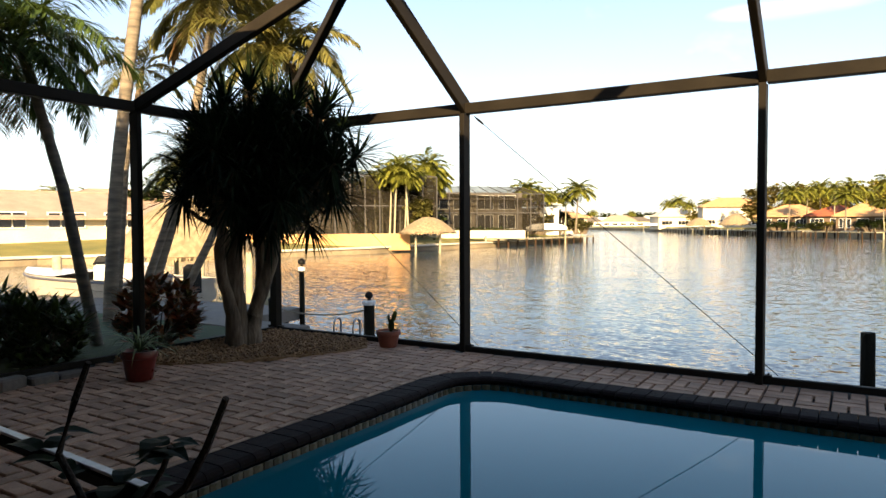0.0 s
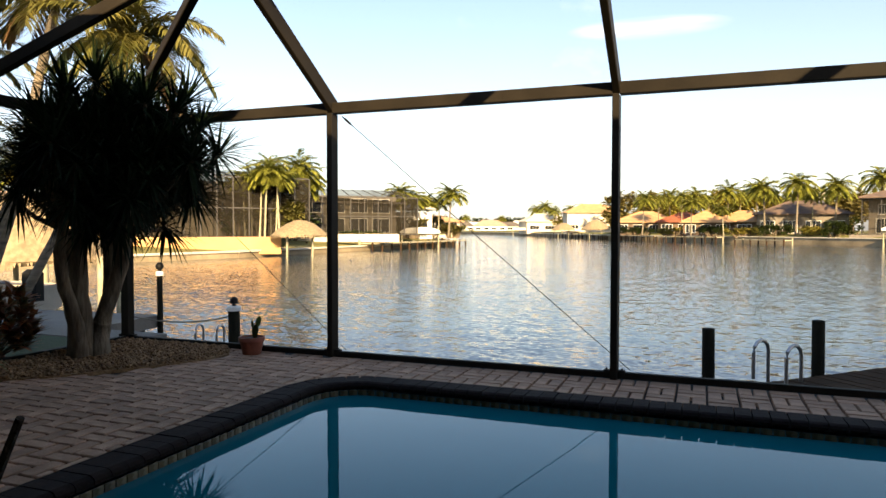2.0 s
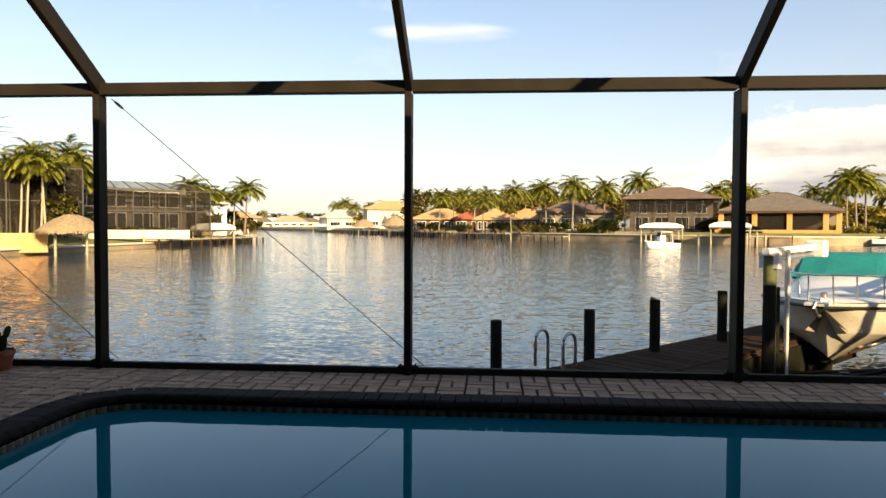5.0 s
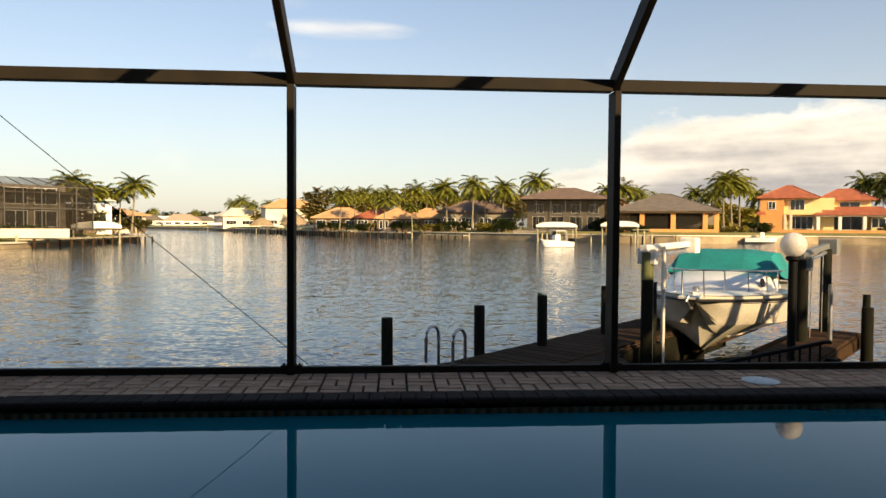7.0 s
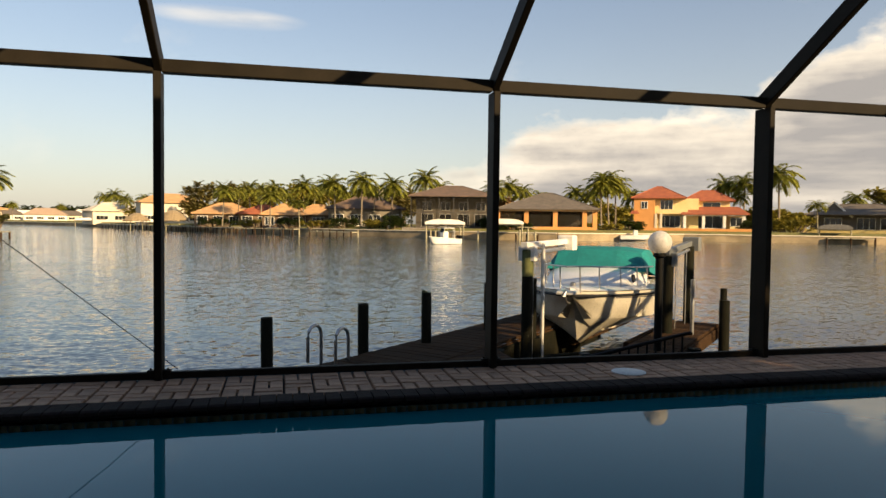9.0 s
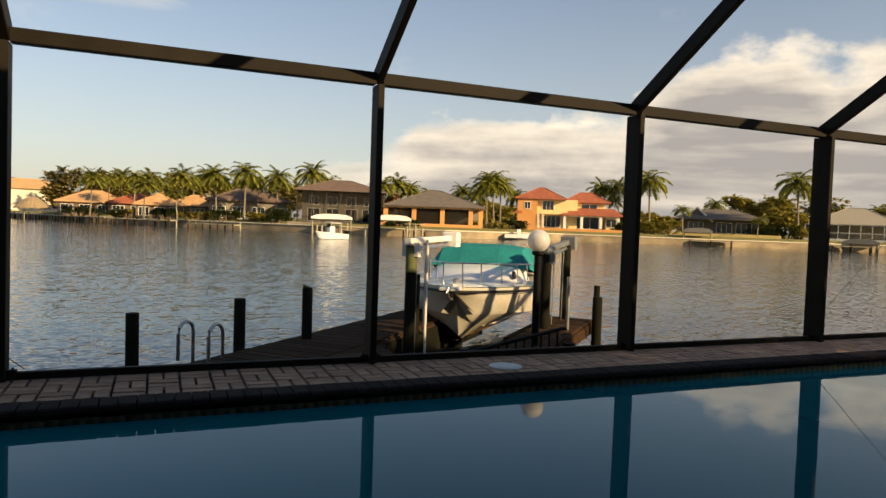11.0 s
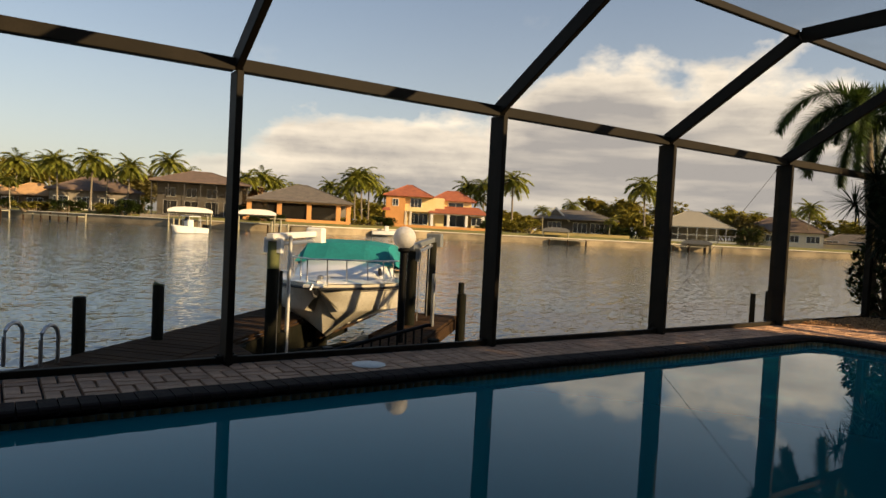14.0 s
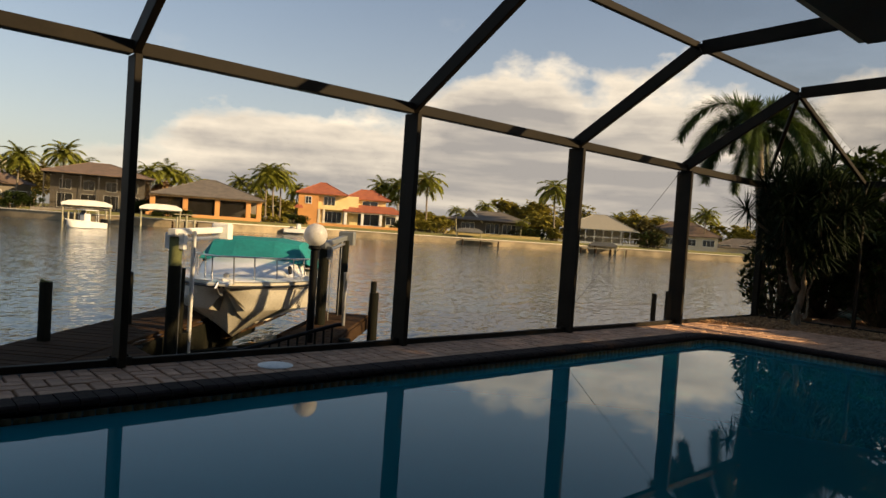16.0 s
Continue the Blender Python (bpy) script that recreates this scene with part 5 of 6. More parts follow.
def hip(w, d, z0, z1, over=0.6, ridge=None):
    """A hip roof over a w by d plan, with thick eaves."""
    x, y = w / 2 + over, d / 2 + over
    rl = max(0.2, (w - d) / 2) if ridge is None else ridge
    g = Geo()
    g.box(-x, x, -y, y, z0 - 0.12, z0)
    g.add([(-x, -y, z0 + 0.004), (x, -y, z0 + 0.004), (x, y, z0 + 0.004), (-x, y, z0 + 0.004), (-rl, 0, z1), (rl, 0, z1)], [(0, 1, 5, 4), (1, 2, 5), (2, 3, 4, 5), (3, 0, 4)])
    for p0, p1 in (((-rl, 0, z1), (rl, 0, z1)), ((-x, -y, z0), (-rl, 0, z1)), ((x, -y, z0), (rl, 0, z1))):
        g.tube([p0, p1], 0.09, 5)
    g.smooth = False
    return g


def window(parent, x, y, z, w, h, panes=2, frame_mat=None, name="window"):
    fm = frame_mat or WHITEALU
    fr = Geo()
    for x0, x1, z0, z1 in ((x - w / 2 - 0.08, x + w / 2 + 0.08, z - 0.08, z), (x - w / 2 - 0.08, x + w / 2 + 0.08, z + h, z + h + 0.08), (x - w / 2 - 0.08, x - w / 2, z, z + h), (x + w / 2, x + w / 2 + 0.08, z, z + h)):
        fr.box(x0, x1, y - 0.07, y + 0.05, z0, z1)
    for k in range(1, panes):
        xm = x - w / 2 + w * k / panes
        fr.box(xm - 0.03, xm + 0.03, y - 0.05, y + 0.05, z, z + h)
    win = part(name, fr, fm, parent)
    for k in range(panes):
        x0, x1 = x - w / 2 + w * k / panes + 0.03 * (k > 0), x - w / 2 + w * (k + 1) / panes - 0.03 * (k < panes - 1)
        part("pane", Geo().box(x0, x1, y - 0.03, y - 0.015, z, z + h), GLASS_DARK, win)


def body(root, w, d, h, material, x0=0.0, y0=0.0, z0=0.0):
    return part("wall", Geo().box(x0 - w / 2, x0 + w / 2, y0 - d / 2, y0 + d / 2, z0 - 0.6, z0 + h), material, root)


def lanai(root, w, d, h, z_top, nx, frame_mat, screen=None, x0=0.0, y0=0.0, solid_base=0.0, base_mat=None):
    """A screened porch: frame bars and dark screens round a box, with a raised screen roof."""
    yf = y0 - d / 2
    for i in range(nx + 1):
        x = x0 - w / 2 + w * i / nx
        part("frame_post", Geo().box(x - 0.05, x + 0.05, yf - 0.05, yf + 0.05, 0, h), frame_mat, root)
        part("frame_rafter", Geo().beam((x, yf, h), (x * 0.75 + x0 * 0.25, yf + d * 0.45, z_top), 0.07, 0.09), frame_mat, root)
    for z in ([0.15, h * 0.5, h] if not solid_base else [h]):
        part("frame_rail", Geo().box(x0 - w / 2, x0 + w / 2, yf - 0.045, yf + 0.045, z - 0.045, z + 0.045), frame_mat, root)
    part("screen_panel", Geo().add([(x0 - w / 2, yf, 0), (x0 + w / 2, yf, 0), (x0 + w / 2, yf, h), (x0 - w / 2, yf, h)], [(0, 1, 2, 3)])
         .add([(x0 - w / 2, yf, h), (x0 + w / 2, yf, h), (x0 * 0.25 + 0.75 * (x0 + w / 2), yf + d * 0.45, z_top), (x0 * 0.25 + 0.75 * (x0 - w / 2), yf + d * 0.45, z_top)], [(0, 1, 2, 3)])
         .add([(x0 - w / 2, yf, 0), (x0 - w / 2, yf, h), (x0 - w / 2, yf + d, h), (x0 - w / 2, yf + d, 0)], [(0, 1, 2, 3)])
         .add([(x0 + w / 2, yf, 0), (x0 + w / 2, yf, h), (x0 + w / 2, yf + d, h), (x0 + w / 2, yf + d, 0)], [(0, 1, 2, 3)]), screen or SCREEN_FAR, root, "dark insect screen")
    if solid_base:
        part("base_wall", Geo().box(x0 - w / 2 - 0.1, x0 + w / 2 + 0.1, yf - 0.2, yf + 0.12, -0.6, solid_base), base_mat, root)


PALMS = []


def far_palm(az, r, top_slope, kind=0, ground=0.35, lean=0.0):
    """A palm by bearing, range and how high its crown reaches over the viewing level."""
    PALMS.append((az, r, rise(top_slope, r), kind, ground, lean))


def make_palm(h, fronds, length, n, leaf, lw, fmat, seed, label, arch=1.5, r0=0.17):
    rnd = random.Random(seed)
    root = thing("coconut_palm", label, "palm tree", None, "palms along the canal")
    bend = rnd.uniform(-0.5, 0.5)
    # slim trunks take the pale timber colour to look sunlit
    part("trunk", trunk_geo([(0, 0, 0), (bend * 0.5, 0, h * 0.4), (bend, 0.1, h)], r0, r0 * 0.65, True, 8), TRUNK if r0 > 0.15 else PALEWOOD, root)
    g = Geo()
    top = Vector((bend, 0.1, h))
    for i in range(fronds):
        f = i / fronds
        frond_geo(g, top, i * 2.39996, 1.2 - 1.6 * f, length * rnd.uniform(0.85, 1.1), arch * rnd.uniform(0.8, 1.2), n, leaf, lw, rnd, 0.55)
    g.smooth = False
    part("crown", g, fmat, root)
    nuts = Geo()
    for i in range(5):
        nuts.lathe([(0.02, -0.12), (0.11, -0.04), (0.11, 0.04), (0.03, 0.12)], (top.x + 0.22 * math.cos(i * 1.3), top.y + 0.22 * math.sin(i * 1.3), top.z - 0.15), 7)
    part("nut_cluster", nuts, FROND_GOLD, root, "cluster of green nuts")
    return root


def clump(name, label, az, r, w, z1, material, count, seed, z0=0.2, depth=3.0, leaf=0.5, category="tree"):
    """A tree or hedge mass: limbs and many small leaf tufts with gaps and an uneven top."""
    rnd = random.Random(seed)
    root = thing(name, label, category, facing(az, r, z0))
    h = z1 - z0
    lf, st = Geo(), Geo()
    lobes = [(rnd.uniform(-0.42, 0.42) * w, rnd.uniform(-0.4, 0.4) * depth, h * rnd.uniform(0.25, 0.84), rnd.uniform(0.12, 0.26)) for _ in range(max(6, int(w / max(h, 1) * 9)))]
    for x, y, z, s in lobes:
        st.tube([(x * 0.5, y * 0.5, -0.3), (x * 0.8, y * 0.8, z * 0.6), (x, y, z)], [0.14, 0.09, 0.03], 6)
    for i in range(int(count * 1.5)):
        x, y, z, s = lobes[i % len(lobes)]
        a_, u = rnd.uniform(0, 6.28), rnd.uniform(-1, 1)
        k = rnd.uniform(0.4, 1) * (1 + 0.25 * math.sin(5 * a_ + 3 * u))
        q = Vector((x + math.cos(a_) * s * min(w, h * 1.6) * k * math.sqrt(1 - u * u), y + math.sin(a_) * s * depth * k * math.sqrt(1 - u * u), max(0.05, z + u * s * h * k)))
        for j in range(4):
            b = rnd.uniform(0, 6.28)
            lf.blade(q, (math.cos(b), math.sin(b), rnd.uniform(-0.4, 0.8)), leaf * rnd.uniform(0.6, 1.2), leaf * 0.6, 0.6, 2, 0.2)
    st.smooth = True
    part("limb_structure", st, BARK, root)
    part("foliage", lf, material, root)
    return root


def boat_house(az, r, w, z_top, label, roof_mat=None):
    """A roofed boat lift: four posts and a low arched canopy."""
    root = thing("boat_canopy", label, "boat lift", facing(az, r, 0))
    for x in (-w / 2 + 0.2, w / 2 - 0.2):
        for y in (-1.1, 1.1):
            part("post", Geo().tube([(x, y, -2.2), (x, y, z_top - 0.5)], 0.10, 7), PALEWOOD, root)
    prof = [(-w / 2, z_top - 0.75), (-w / 2, z_top - 0.45), (-w * 0.36, z_top - 0.12), (-w * 0.15, z_top), (w * 0.15, z_top), (w * 0.36, z_top - 0.12), (w / 2, z_top - 0.45), (w / 2, z_top - 0.75)]
    n = len(prof)
    g = Geo().add([(x, y, z) for y in (-1.7, 1.7) for x, z in prof], [tuple(range(n)), tuple(range(2 * n - 1, n - 1, -1))] + [(i, i + n, (i + 1) % n + n, (i + 1) % n) for i in range(n)])
    part("canopy", g, roof_mat or WHITE_STUCCO, root, "cream canvas canopy")
    part("beam", Geo().box(-w / 2, w / 2, -1.15, -1.0, z_top - 0.95, z_top - 0.77), PALEWOOD, root)
    part("beam", Geo().box(-w / 2, w / 2, 1.0, 1.15, z_top - 0.95, z_top - 0.77), PALEWOOD, root)


def pier(az0, r0, az1, r1, z, step, label, rail=0.0):
    """A timber pier along a line: planked top, piles that rise past it."""
    p, q = at(az0, r0, z), at(az1, r1, z)
    root = thing("timber_pier", label, "pier", pose(p.x, p.y, 0))
    d = q - p
    L = d.length
    d.normalize()
    part("deck", Geo().beam((0, 0, z), d * L + Vector((0, 0, z)), 1.8, 0.14), PALEWOOD, root)
    rnd = random.Random(int(r0 * 10))
    s = Vector((d.y, -d.x, 0))
    k = max(2, int(L / step))
    for i in range(k + 1):
        for sd in (-0.8, 0.8):
            c = d * (L * i / k) + s * sd
            part("pile", Geo().tube([(c.x, c.y, -2.2), (c.x, c.y, z + (rnd.choice((0.08, 0.15, 0.4)) if sd < 0 else 0.1))], 0.12, 7), DOCKWOOD if sd > 0 or i % 3 else PALEWOOD, root)
    if rail:
        part("rail", Geo().beam(s * -0.8 + Vector((0, 0, z + rail)), d * L + s * -0.8 + Vector((0, 0, z + rail)), 0.08, 0.12), PALEWOOD, root)
    return root


def tiki(name, label, m, r, z_eave, z_peak, sides=12, base=-2.2, squash=1.0):
    """A thatched hut: posts, ragged thick thatch in two courses with hanging fringe."""
    root = thing(name, label, "tiki hut", m)
    for i in range(4):
        a_ = math.pi / 4 + i * math.pi / 2
        part("post", Geo().tube([(r * 0.62 * math.cos(a_), r * 0.62 * squash * math.sin(a_), base), (r * 0.62 * math.cos(a_), r * 0.62 * squash * math.sin(a_), z_eave + 0.3)], 0.09, 8), PALEWOOD, root)
    g = Geo()
    n = 40
    rnd = random.Random(5)
    prof = [(1.0, z_eave - 0.12), (1.02, z_eave), (0.8, z_eave + (z_peak - z_eave) * 0.36), (0.5, z_eave + (z_peak - z_eave) * 0.72), (0.22, z_eave + (z_peak - z_eave) * 0.95), (0.02, z_peak)]
    vs = []
    for k, (f, z) in enumerate(prof):
        for i in range(n):
            w_ = 1 + 0.035 * rnd.uniform(-1, 1)
            vs.append((r * f * w_ * math.cos(i * math.tau / n), r * f * w_ * squash * math.sin(i * math.tau / n), z + rnd.uniform(-0.04, 0.04)))
    g.add(vs, [(k * n + i, k * n + (i + 1) % n, (k + 1) * n + (i + 1) % n, (k + 1) * n + i) for k in range(len(prof) - 1) for i in range(n)] + [tuple(range(n - 1, -1, -1))])
    part("thatch", g, THATCH, root, "bleached palm thatch")
    f = Geo()
    for i in range(420):
        a_ = rnd.uniform(0, 6.28)
        k = rnd.choice((1.0, 1.0, 0.86, 0.7, 0.55))
        z = z_eave + (z_peak - z_eave) * (1 - k) * 1.05
        f.blade((r * k * math.cos(a_), r * k * squash * math.sin(a_), z + 0.05), (math.cos(a_) * 0.6, math.sin(a_) * 0.6, -0.8), rnd.uniform(0.2, 0.42) * r / 2.4, 0.09 * r / 2.4, 0.6, 2, 0.1)
    tagged(part("fringe", f, THATCH, root, "ragged fringe of thatch"), kind="stuff")
    return root


def plain_house(az, r, w, d, base, eave, ridge, wall, roof, label, wins=3, turn=0.0, ridge_len=None, dark_porch=False):
    root = thing("house", label, "house", facing(az, r, base, turn))
    body(root, w, d, eave - base, wall)
    part("roof", hip(w, d, eave - base, ridge - base, 0.7, ridge_len), roof, root)
    for k in range(wins):
        x = (k + 0.5) / wins * w - w / 2
        window(root, x, -d / 2 - 0.01, 0.3 if dark_porch else 0.9, w / wins * 0.62, min(2.0 if dark_porch else 1.2, (eave - base) * 0.65), 3)
    return root


# ---- neighbour's side: left bank ----
tiki("tiki_hut", "large thatched tiki hut over the neighbour's dock", pose(-20.4, 10.3, 0, 0, 0, 20), 2.55, 0.25, 2.35)
tiki("tiki_hut", "small thatched parasol hut on the sunlit jetty", facing(-33.1, 57, 0), 2.3, 0.75, 2.0)
plain_house(-66, 60, 34, 12, 0.35, 1.9, 4.0, CREAM_STUCCO, PINK, "long low house with pale pink tile roof", 9, turn=12)
plain_house(-57, 74, 16, 10, 0.4, 3.0, 4.9, CREAM_STUCCO, PINK, "low house with pink hip roof behind the dock", 4, turn=8)
h = thing("house", "large two-storey screened house with grey walls behind palms", "house", facing(-31.3, 88, 0.5, 14))
body(h, 19, 10, 5.0, GREY_SHADE_STUCCO, 0, 3)
part("roof", Geo().add([(-10.5, -4, 5.2), (10.2, -4, 4.2), (10.2, 8.5, 4.4), (-10.5, 8.5, 5.6)], [(0, 1, 2, 3)]).box(-10.5, 10.2, -4.05, -3.95, 4.0, 4.2), GREY_TILE, h)
for i in range(6):
    for z in (0.4, 2.9):
        window(h, -7.6 + 3.0 * i, -2.02, z, 2.2, 1.7, 2)
lanai(h, 20.5, 5.5, 4.6, 5.6, 12, mat("dark_far_frame", (0.06, 0.055, 0.05), rough=0.5), None, 0, -4.8)
h = thing("house", "tall dark screened pool cage of the neighbour's house", "house", facing(-41.5, 66, 0.4, 8))
body(h, 15, 6, 4.2, GREY_SHADE_STUCCO, 0, 4)
lanai(h, 19, 8, 5.4, 6.1, 14, MATS["dark_far_frame"], None, 0, -1.0)
part("roof", hip(15, 6, 4.2, 5.2), GREY_TILE, h)
h = thing("house", "white gabled house with a small screened porch", "house", facing(-25.6, 96, 0.5, 10))
body(h, 7, 8, 3.2, WHITE_STUCCO, 2.5, 3)
part("roof", Geo().add([(-1.5, -1.5, 3.6), (6.5, -1.5, 3.6), (6.5, 7.5, 3.6), (-1.5, 7.5, 3.6), (-1.5, 3, 4.6), (6.5, 3, 4.6)], [(0, 1, 5, 4), (2, 3, 4, 5), (1, 2, 5), (3, 0, 4)]), WHITE_STUCCO, h)
lanai(h, 5, 4, 2.9, 3.7, 5, MATS["dark_far_frame"], None, -2.4, -1.0)
window(h, 4.5, -1.02, 0.8, 1.6, 1.3)
h = plain_house(-21.8, 118, 8, 6, 0.5, 2.6, 3.6, CREAM_STUCCO, TAN_TILE, "small pale house at the point behind palms", 3, turn=8)
clump("tree", "leafy green trees at the point of the bank", -22.6, 104, 9, 3.6, LEAF, 700, 47)
clump("shrub", "yellow-green palms and shrubs at the pier", -24.0, 94, 6, 3.4, FROND_GOLD, 420, 48, 0.3, 2, 0.4, "shrub")
clump("shrub", "sunlit shrubs at the tip of the bank", -20.2, 100, 4, 2.2, FROND_GOLD, 300, 49, 0.3, 2, 0.4, "shrub")
solid("garden_wall", Geo().box(-6, 6, -0.15, 0.15, -0.3, 0.55, 0.03), CREAM_STUCCO, "low cream garden wall on the lawn", "wall", m=facing(-29.5, 73, 0.2, -10))
solid("garden_wall", Geo().box(-9.5, 5.5, -0.18, 0.18, -0.8, 0.62, 0.04), mat("apricot_wall", (0.62, 0.36, 0.15), (0.52, 0.29, 0.12), rough=0.9, scale=0.6), "sunlit apricot garden wall below the pool cage", "wall", m=facing(-40.0, 57, 0.0, 8))
pier(-37.5, 60, -31.0, 72, -0.45, 2.2, "pale low timber jetty along the bank")
pier(-27.6, 72, -19.6, 94, -0.25, 2.0, "long pale timber pier with many piles", 0.0)
boat_house(-23.0, 86, 5, 1.5, "white boat lift frame at the pier")
clump("hedge", "low trimmed hedge along the lawn", -29.5, 77, 11, 1.1, LEAF, 500, 41, 0.3, 1.2, 0.25, "hedge")
clump("shrub", "sunlit yellow-green shrub beside the porch", -26.0, 90, 2.4, 3.2, FROND_GOLD, 260, 42, 0.3, 2, 0.35, "shrub")
clump("tree", "dense dark green tree behind the palms", -34.2, 72, 6, 5.2, LEAF, 700, 43)
clump("tree", "golden feathery palm clump on the lawn", -36.0, 64, 6.5, 6.6, FROND_GOLD, 800, 53, 0.3, 3, 0.7)
clump("tree", "rounded shrub tree near the jetty", -37.6, 68, 6, 3.4, LEAF, 420, 44)
clump("tree", "bright leafy trees behind the tiki hut", -52.5, 62, 9, 5.6, LEAF, 800, 45)
clump("tree", "leafy trees beyond the low house", -72, 80, 16, 4.6, LEAF, 800, 46)
for az, r, sl, k in ((-35.9, 61, 0.104, 1), (-35.0, 62, 0.100, 1), (-36.9, 63, 0.092, 1), (-38.2, 66, 0.08, 1), (-25.2, 93, 0.05, 1), (-22.3, 99, 0.052, 0), (-36.3, 62, 0.098, 1), (-35.4, 63, 0.111, 1), (-34.7, 61, 0.092, 1), (-37.4, 64, 0.085, 1), (-33.1, 70, 0.107, 0), (-32.4, 72, 0.088, 0), (-24.5, 92, 0.066, 0), (-23.7, 94, 0.058, 0), (-20.6, 96, 0.064, 0), (-21.4, 98, 0.050, 1),
                     (-53.6, 70, 0.085, 1), (-51.2, 72, 0.09, 0), (-49.4, 74, 0.08, 1), (-61.5, 90, 0.052, 0), (-59.2, 92, 0.048, 0), (-45, 76, 0.075, 1), (-43.3, 74, 0.085, 0)):
    far_palm(az, r, sl, k)

# ---- end of the canal ----
for i in range(9):
    az = -21 + 1.35 * i
    plain_house(az, 430 + 14 * (i % 3), 20, 10, 0.3, 3.6, 6.2 + (i % 2), (CREAM_STUCCO, WHITE_STUCCO)[i % 2], (PINK, GREY_TILE, WHITE_STUCCO)[i % 3], "distant low house on the far shore", 4)
clump("tree_line", "hazy distant tree line at the canal's end", -14, 470, 150, 9.5, LEAF, 1500, 51, 0.2, 10, 2.2)
clump("tree_line", "hazy distant tree line at the canal's end", -22, 480, 60, 10.5, LEAF, 700, 52, 0.2, 10, 2.2)
for az, r, sl in ((-19.0, 420, 0.022), (-16.0, 430, 0.02), (-13.2, 260, 0.036), (-11.6, 230, 0.033), (-10.2, 205, 0.036), (-12.3, 240, 0.04), (-9.2, 200, 0.037)):
    far_palm(az, r, sl, 0)
plain_house(-12.4, 236, 16, 9, 0.4, 4.0, 6.6, CREAM_STUCCO, CREAM_STUCCO, "cream gabled house beyond the docks", 3, turn=20)
plain_house(-8.6, 196, 15, 9, 0.4, 6.0, 8.4, CREAM_STUCCO, TAN_TILE, "pale two-storey house beyond the docks", 4, turn=10)
boat_house(-14.0, 232, 9, 1.8, "row of white boat lifts on the far bank")
boat_house(-10.3, 188, 5, 1.6, "white boat lift on the far bank")
tiki("tiki_hut", "thatched hut on a far dock", facing(-10.9, 178, 0), 3.0, 1.2, 3.0)
tiki("tiki_hut", "thatched hut on a far dock", facing(-8.3, 164, 0), 3.2, 1.4, 3.6)
pier(-13.0, 205, -3.4, 134, 0.0, 2.4, "long far dock with dark piles")
pier(-3.2, 132, 1.2, 122, 0.0, 2.2, "far timber dock with dark piles")
pier(2.6, 119, 6.0, 112, -0.3, 3.0, "low far timber dock", 0.0)

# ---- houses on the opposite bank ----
# walls coloured dark brown in place of the shade under the porch roofs
SHADE_STUCCO = mat("porch_shade_stucco", (0.16, 0.11, 0.07), (0.11, 0.075, 0.05), rough=0.9, scale=0.6, bump=0.2, bscale=12)
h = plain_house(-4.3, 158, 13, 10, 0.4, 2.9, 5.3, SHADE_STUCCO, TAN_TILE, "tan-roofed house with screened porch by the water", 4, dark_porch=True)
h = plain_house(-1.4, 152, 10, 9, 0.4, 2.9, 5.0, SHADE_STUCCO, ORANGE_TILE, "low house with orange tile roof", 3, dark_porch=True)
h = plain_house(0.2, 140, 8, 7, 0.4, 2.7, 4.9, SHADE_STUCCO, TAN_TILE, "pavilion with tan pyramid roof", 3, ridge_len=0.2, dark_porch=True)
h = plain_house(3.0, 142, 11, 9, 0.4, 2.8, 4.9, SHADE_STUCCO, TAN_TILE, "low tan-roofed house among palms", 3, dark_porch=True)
h = plain_house(6.9, 136, 14, 10, 0.5, 4.0, 6.4, GREY_SHADE_STUCCO, BROWN_TILE, "brown-roofed house with arched shady porch", 4, dark_porch=True)
part("chimney", Geo().box(2.6, 3.5, -1.2, -0.4, 4.5, 7.2, 0.05).box(2.5, 3.6, -1.3, -0.3, 7.2, 7.4, 0.03), CREAM_STUCCO, h)

h = thing("house", "two-storey brown-roofed house with a tall dark screen cage", "house", facing(14.3, 122, 0.55))
body(h, 13.2, 9, 5.4, GREY_SHADE_STUCCO, 0, 2)
part("roof", hip(14.4, 11, 5.5, 7.5, 0.6, 1.6), BROWN_TILE, h)
for x in (-4.6, -1.4, 1.8, 4.8):
    window(h, x, -2.52, 3.1, 1.5, 1.4, 2)
    window(h, x, -2.52, 0.3, 2.0, 2.1, 2)
lanai(h, 14.6, 4.6, 5.3, 5.7, 6, MATS["dark_far_frame"], screen_mat("tall_lanai_screen", 0.42), 0, -3.2)
solid("lawn_wall", Geo().box(-4, 4, -0.2, 0.2, -0.8, 0.3, 0.04), CONCRETE, "low pale retaining wall by the lawn", "wall", m=facing(12.0, 112, 0.3))

h = thing("house", "low house with dark hip roof and orange columned porch", "house", facing(22.2, 116, 0.75))
body(h, 13, 7, 2.9, GREY_SHADE_STUCCO, 1.0, 4.5)
part("roof", hip(15.6, 13, 3.1, 5.9, 0.5, 0.8), GREY_TILE, h)
for x in (-8.0, -3.4, 1.2, 5.8, 7.4):
    part("column", Geo().box(x - 0.36, x + 0.36, -6.2, -5.5, -0.2, 2.72, 0.04), ORANGE_STUCCO, h)
part("fascia", Geo().box(-8.5, 8.0, -6.3, -5.4, 2.72, 2.97, 0.03), mat("pale_orange_trim", (0.70, 0.46, 0.24), rough=0.8), h)
part("base_wall", Geo().box(-8.8, 7.6, -6.9, -6.5, -1.0, 0.25, 0.05), ORANGE_STUCCO, h)
for x0, x1 in ((-7.6, -3.8), (-3.0, 0.8), (1.6, 5.4)):
    part("screen_panel", Geo().box(x0, x1, -5.88, -5.84, 0.0, 2.7), SCREEN_FAR, h)
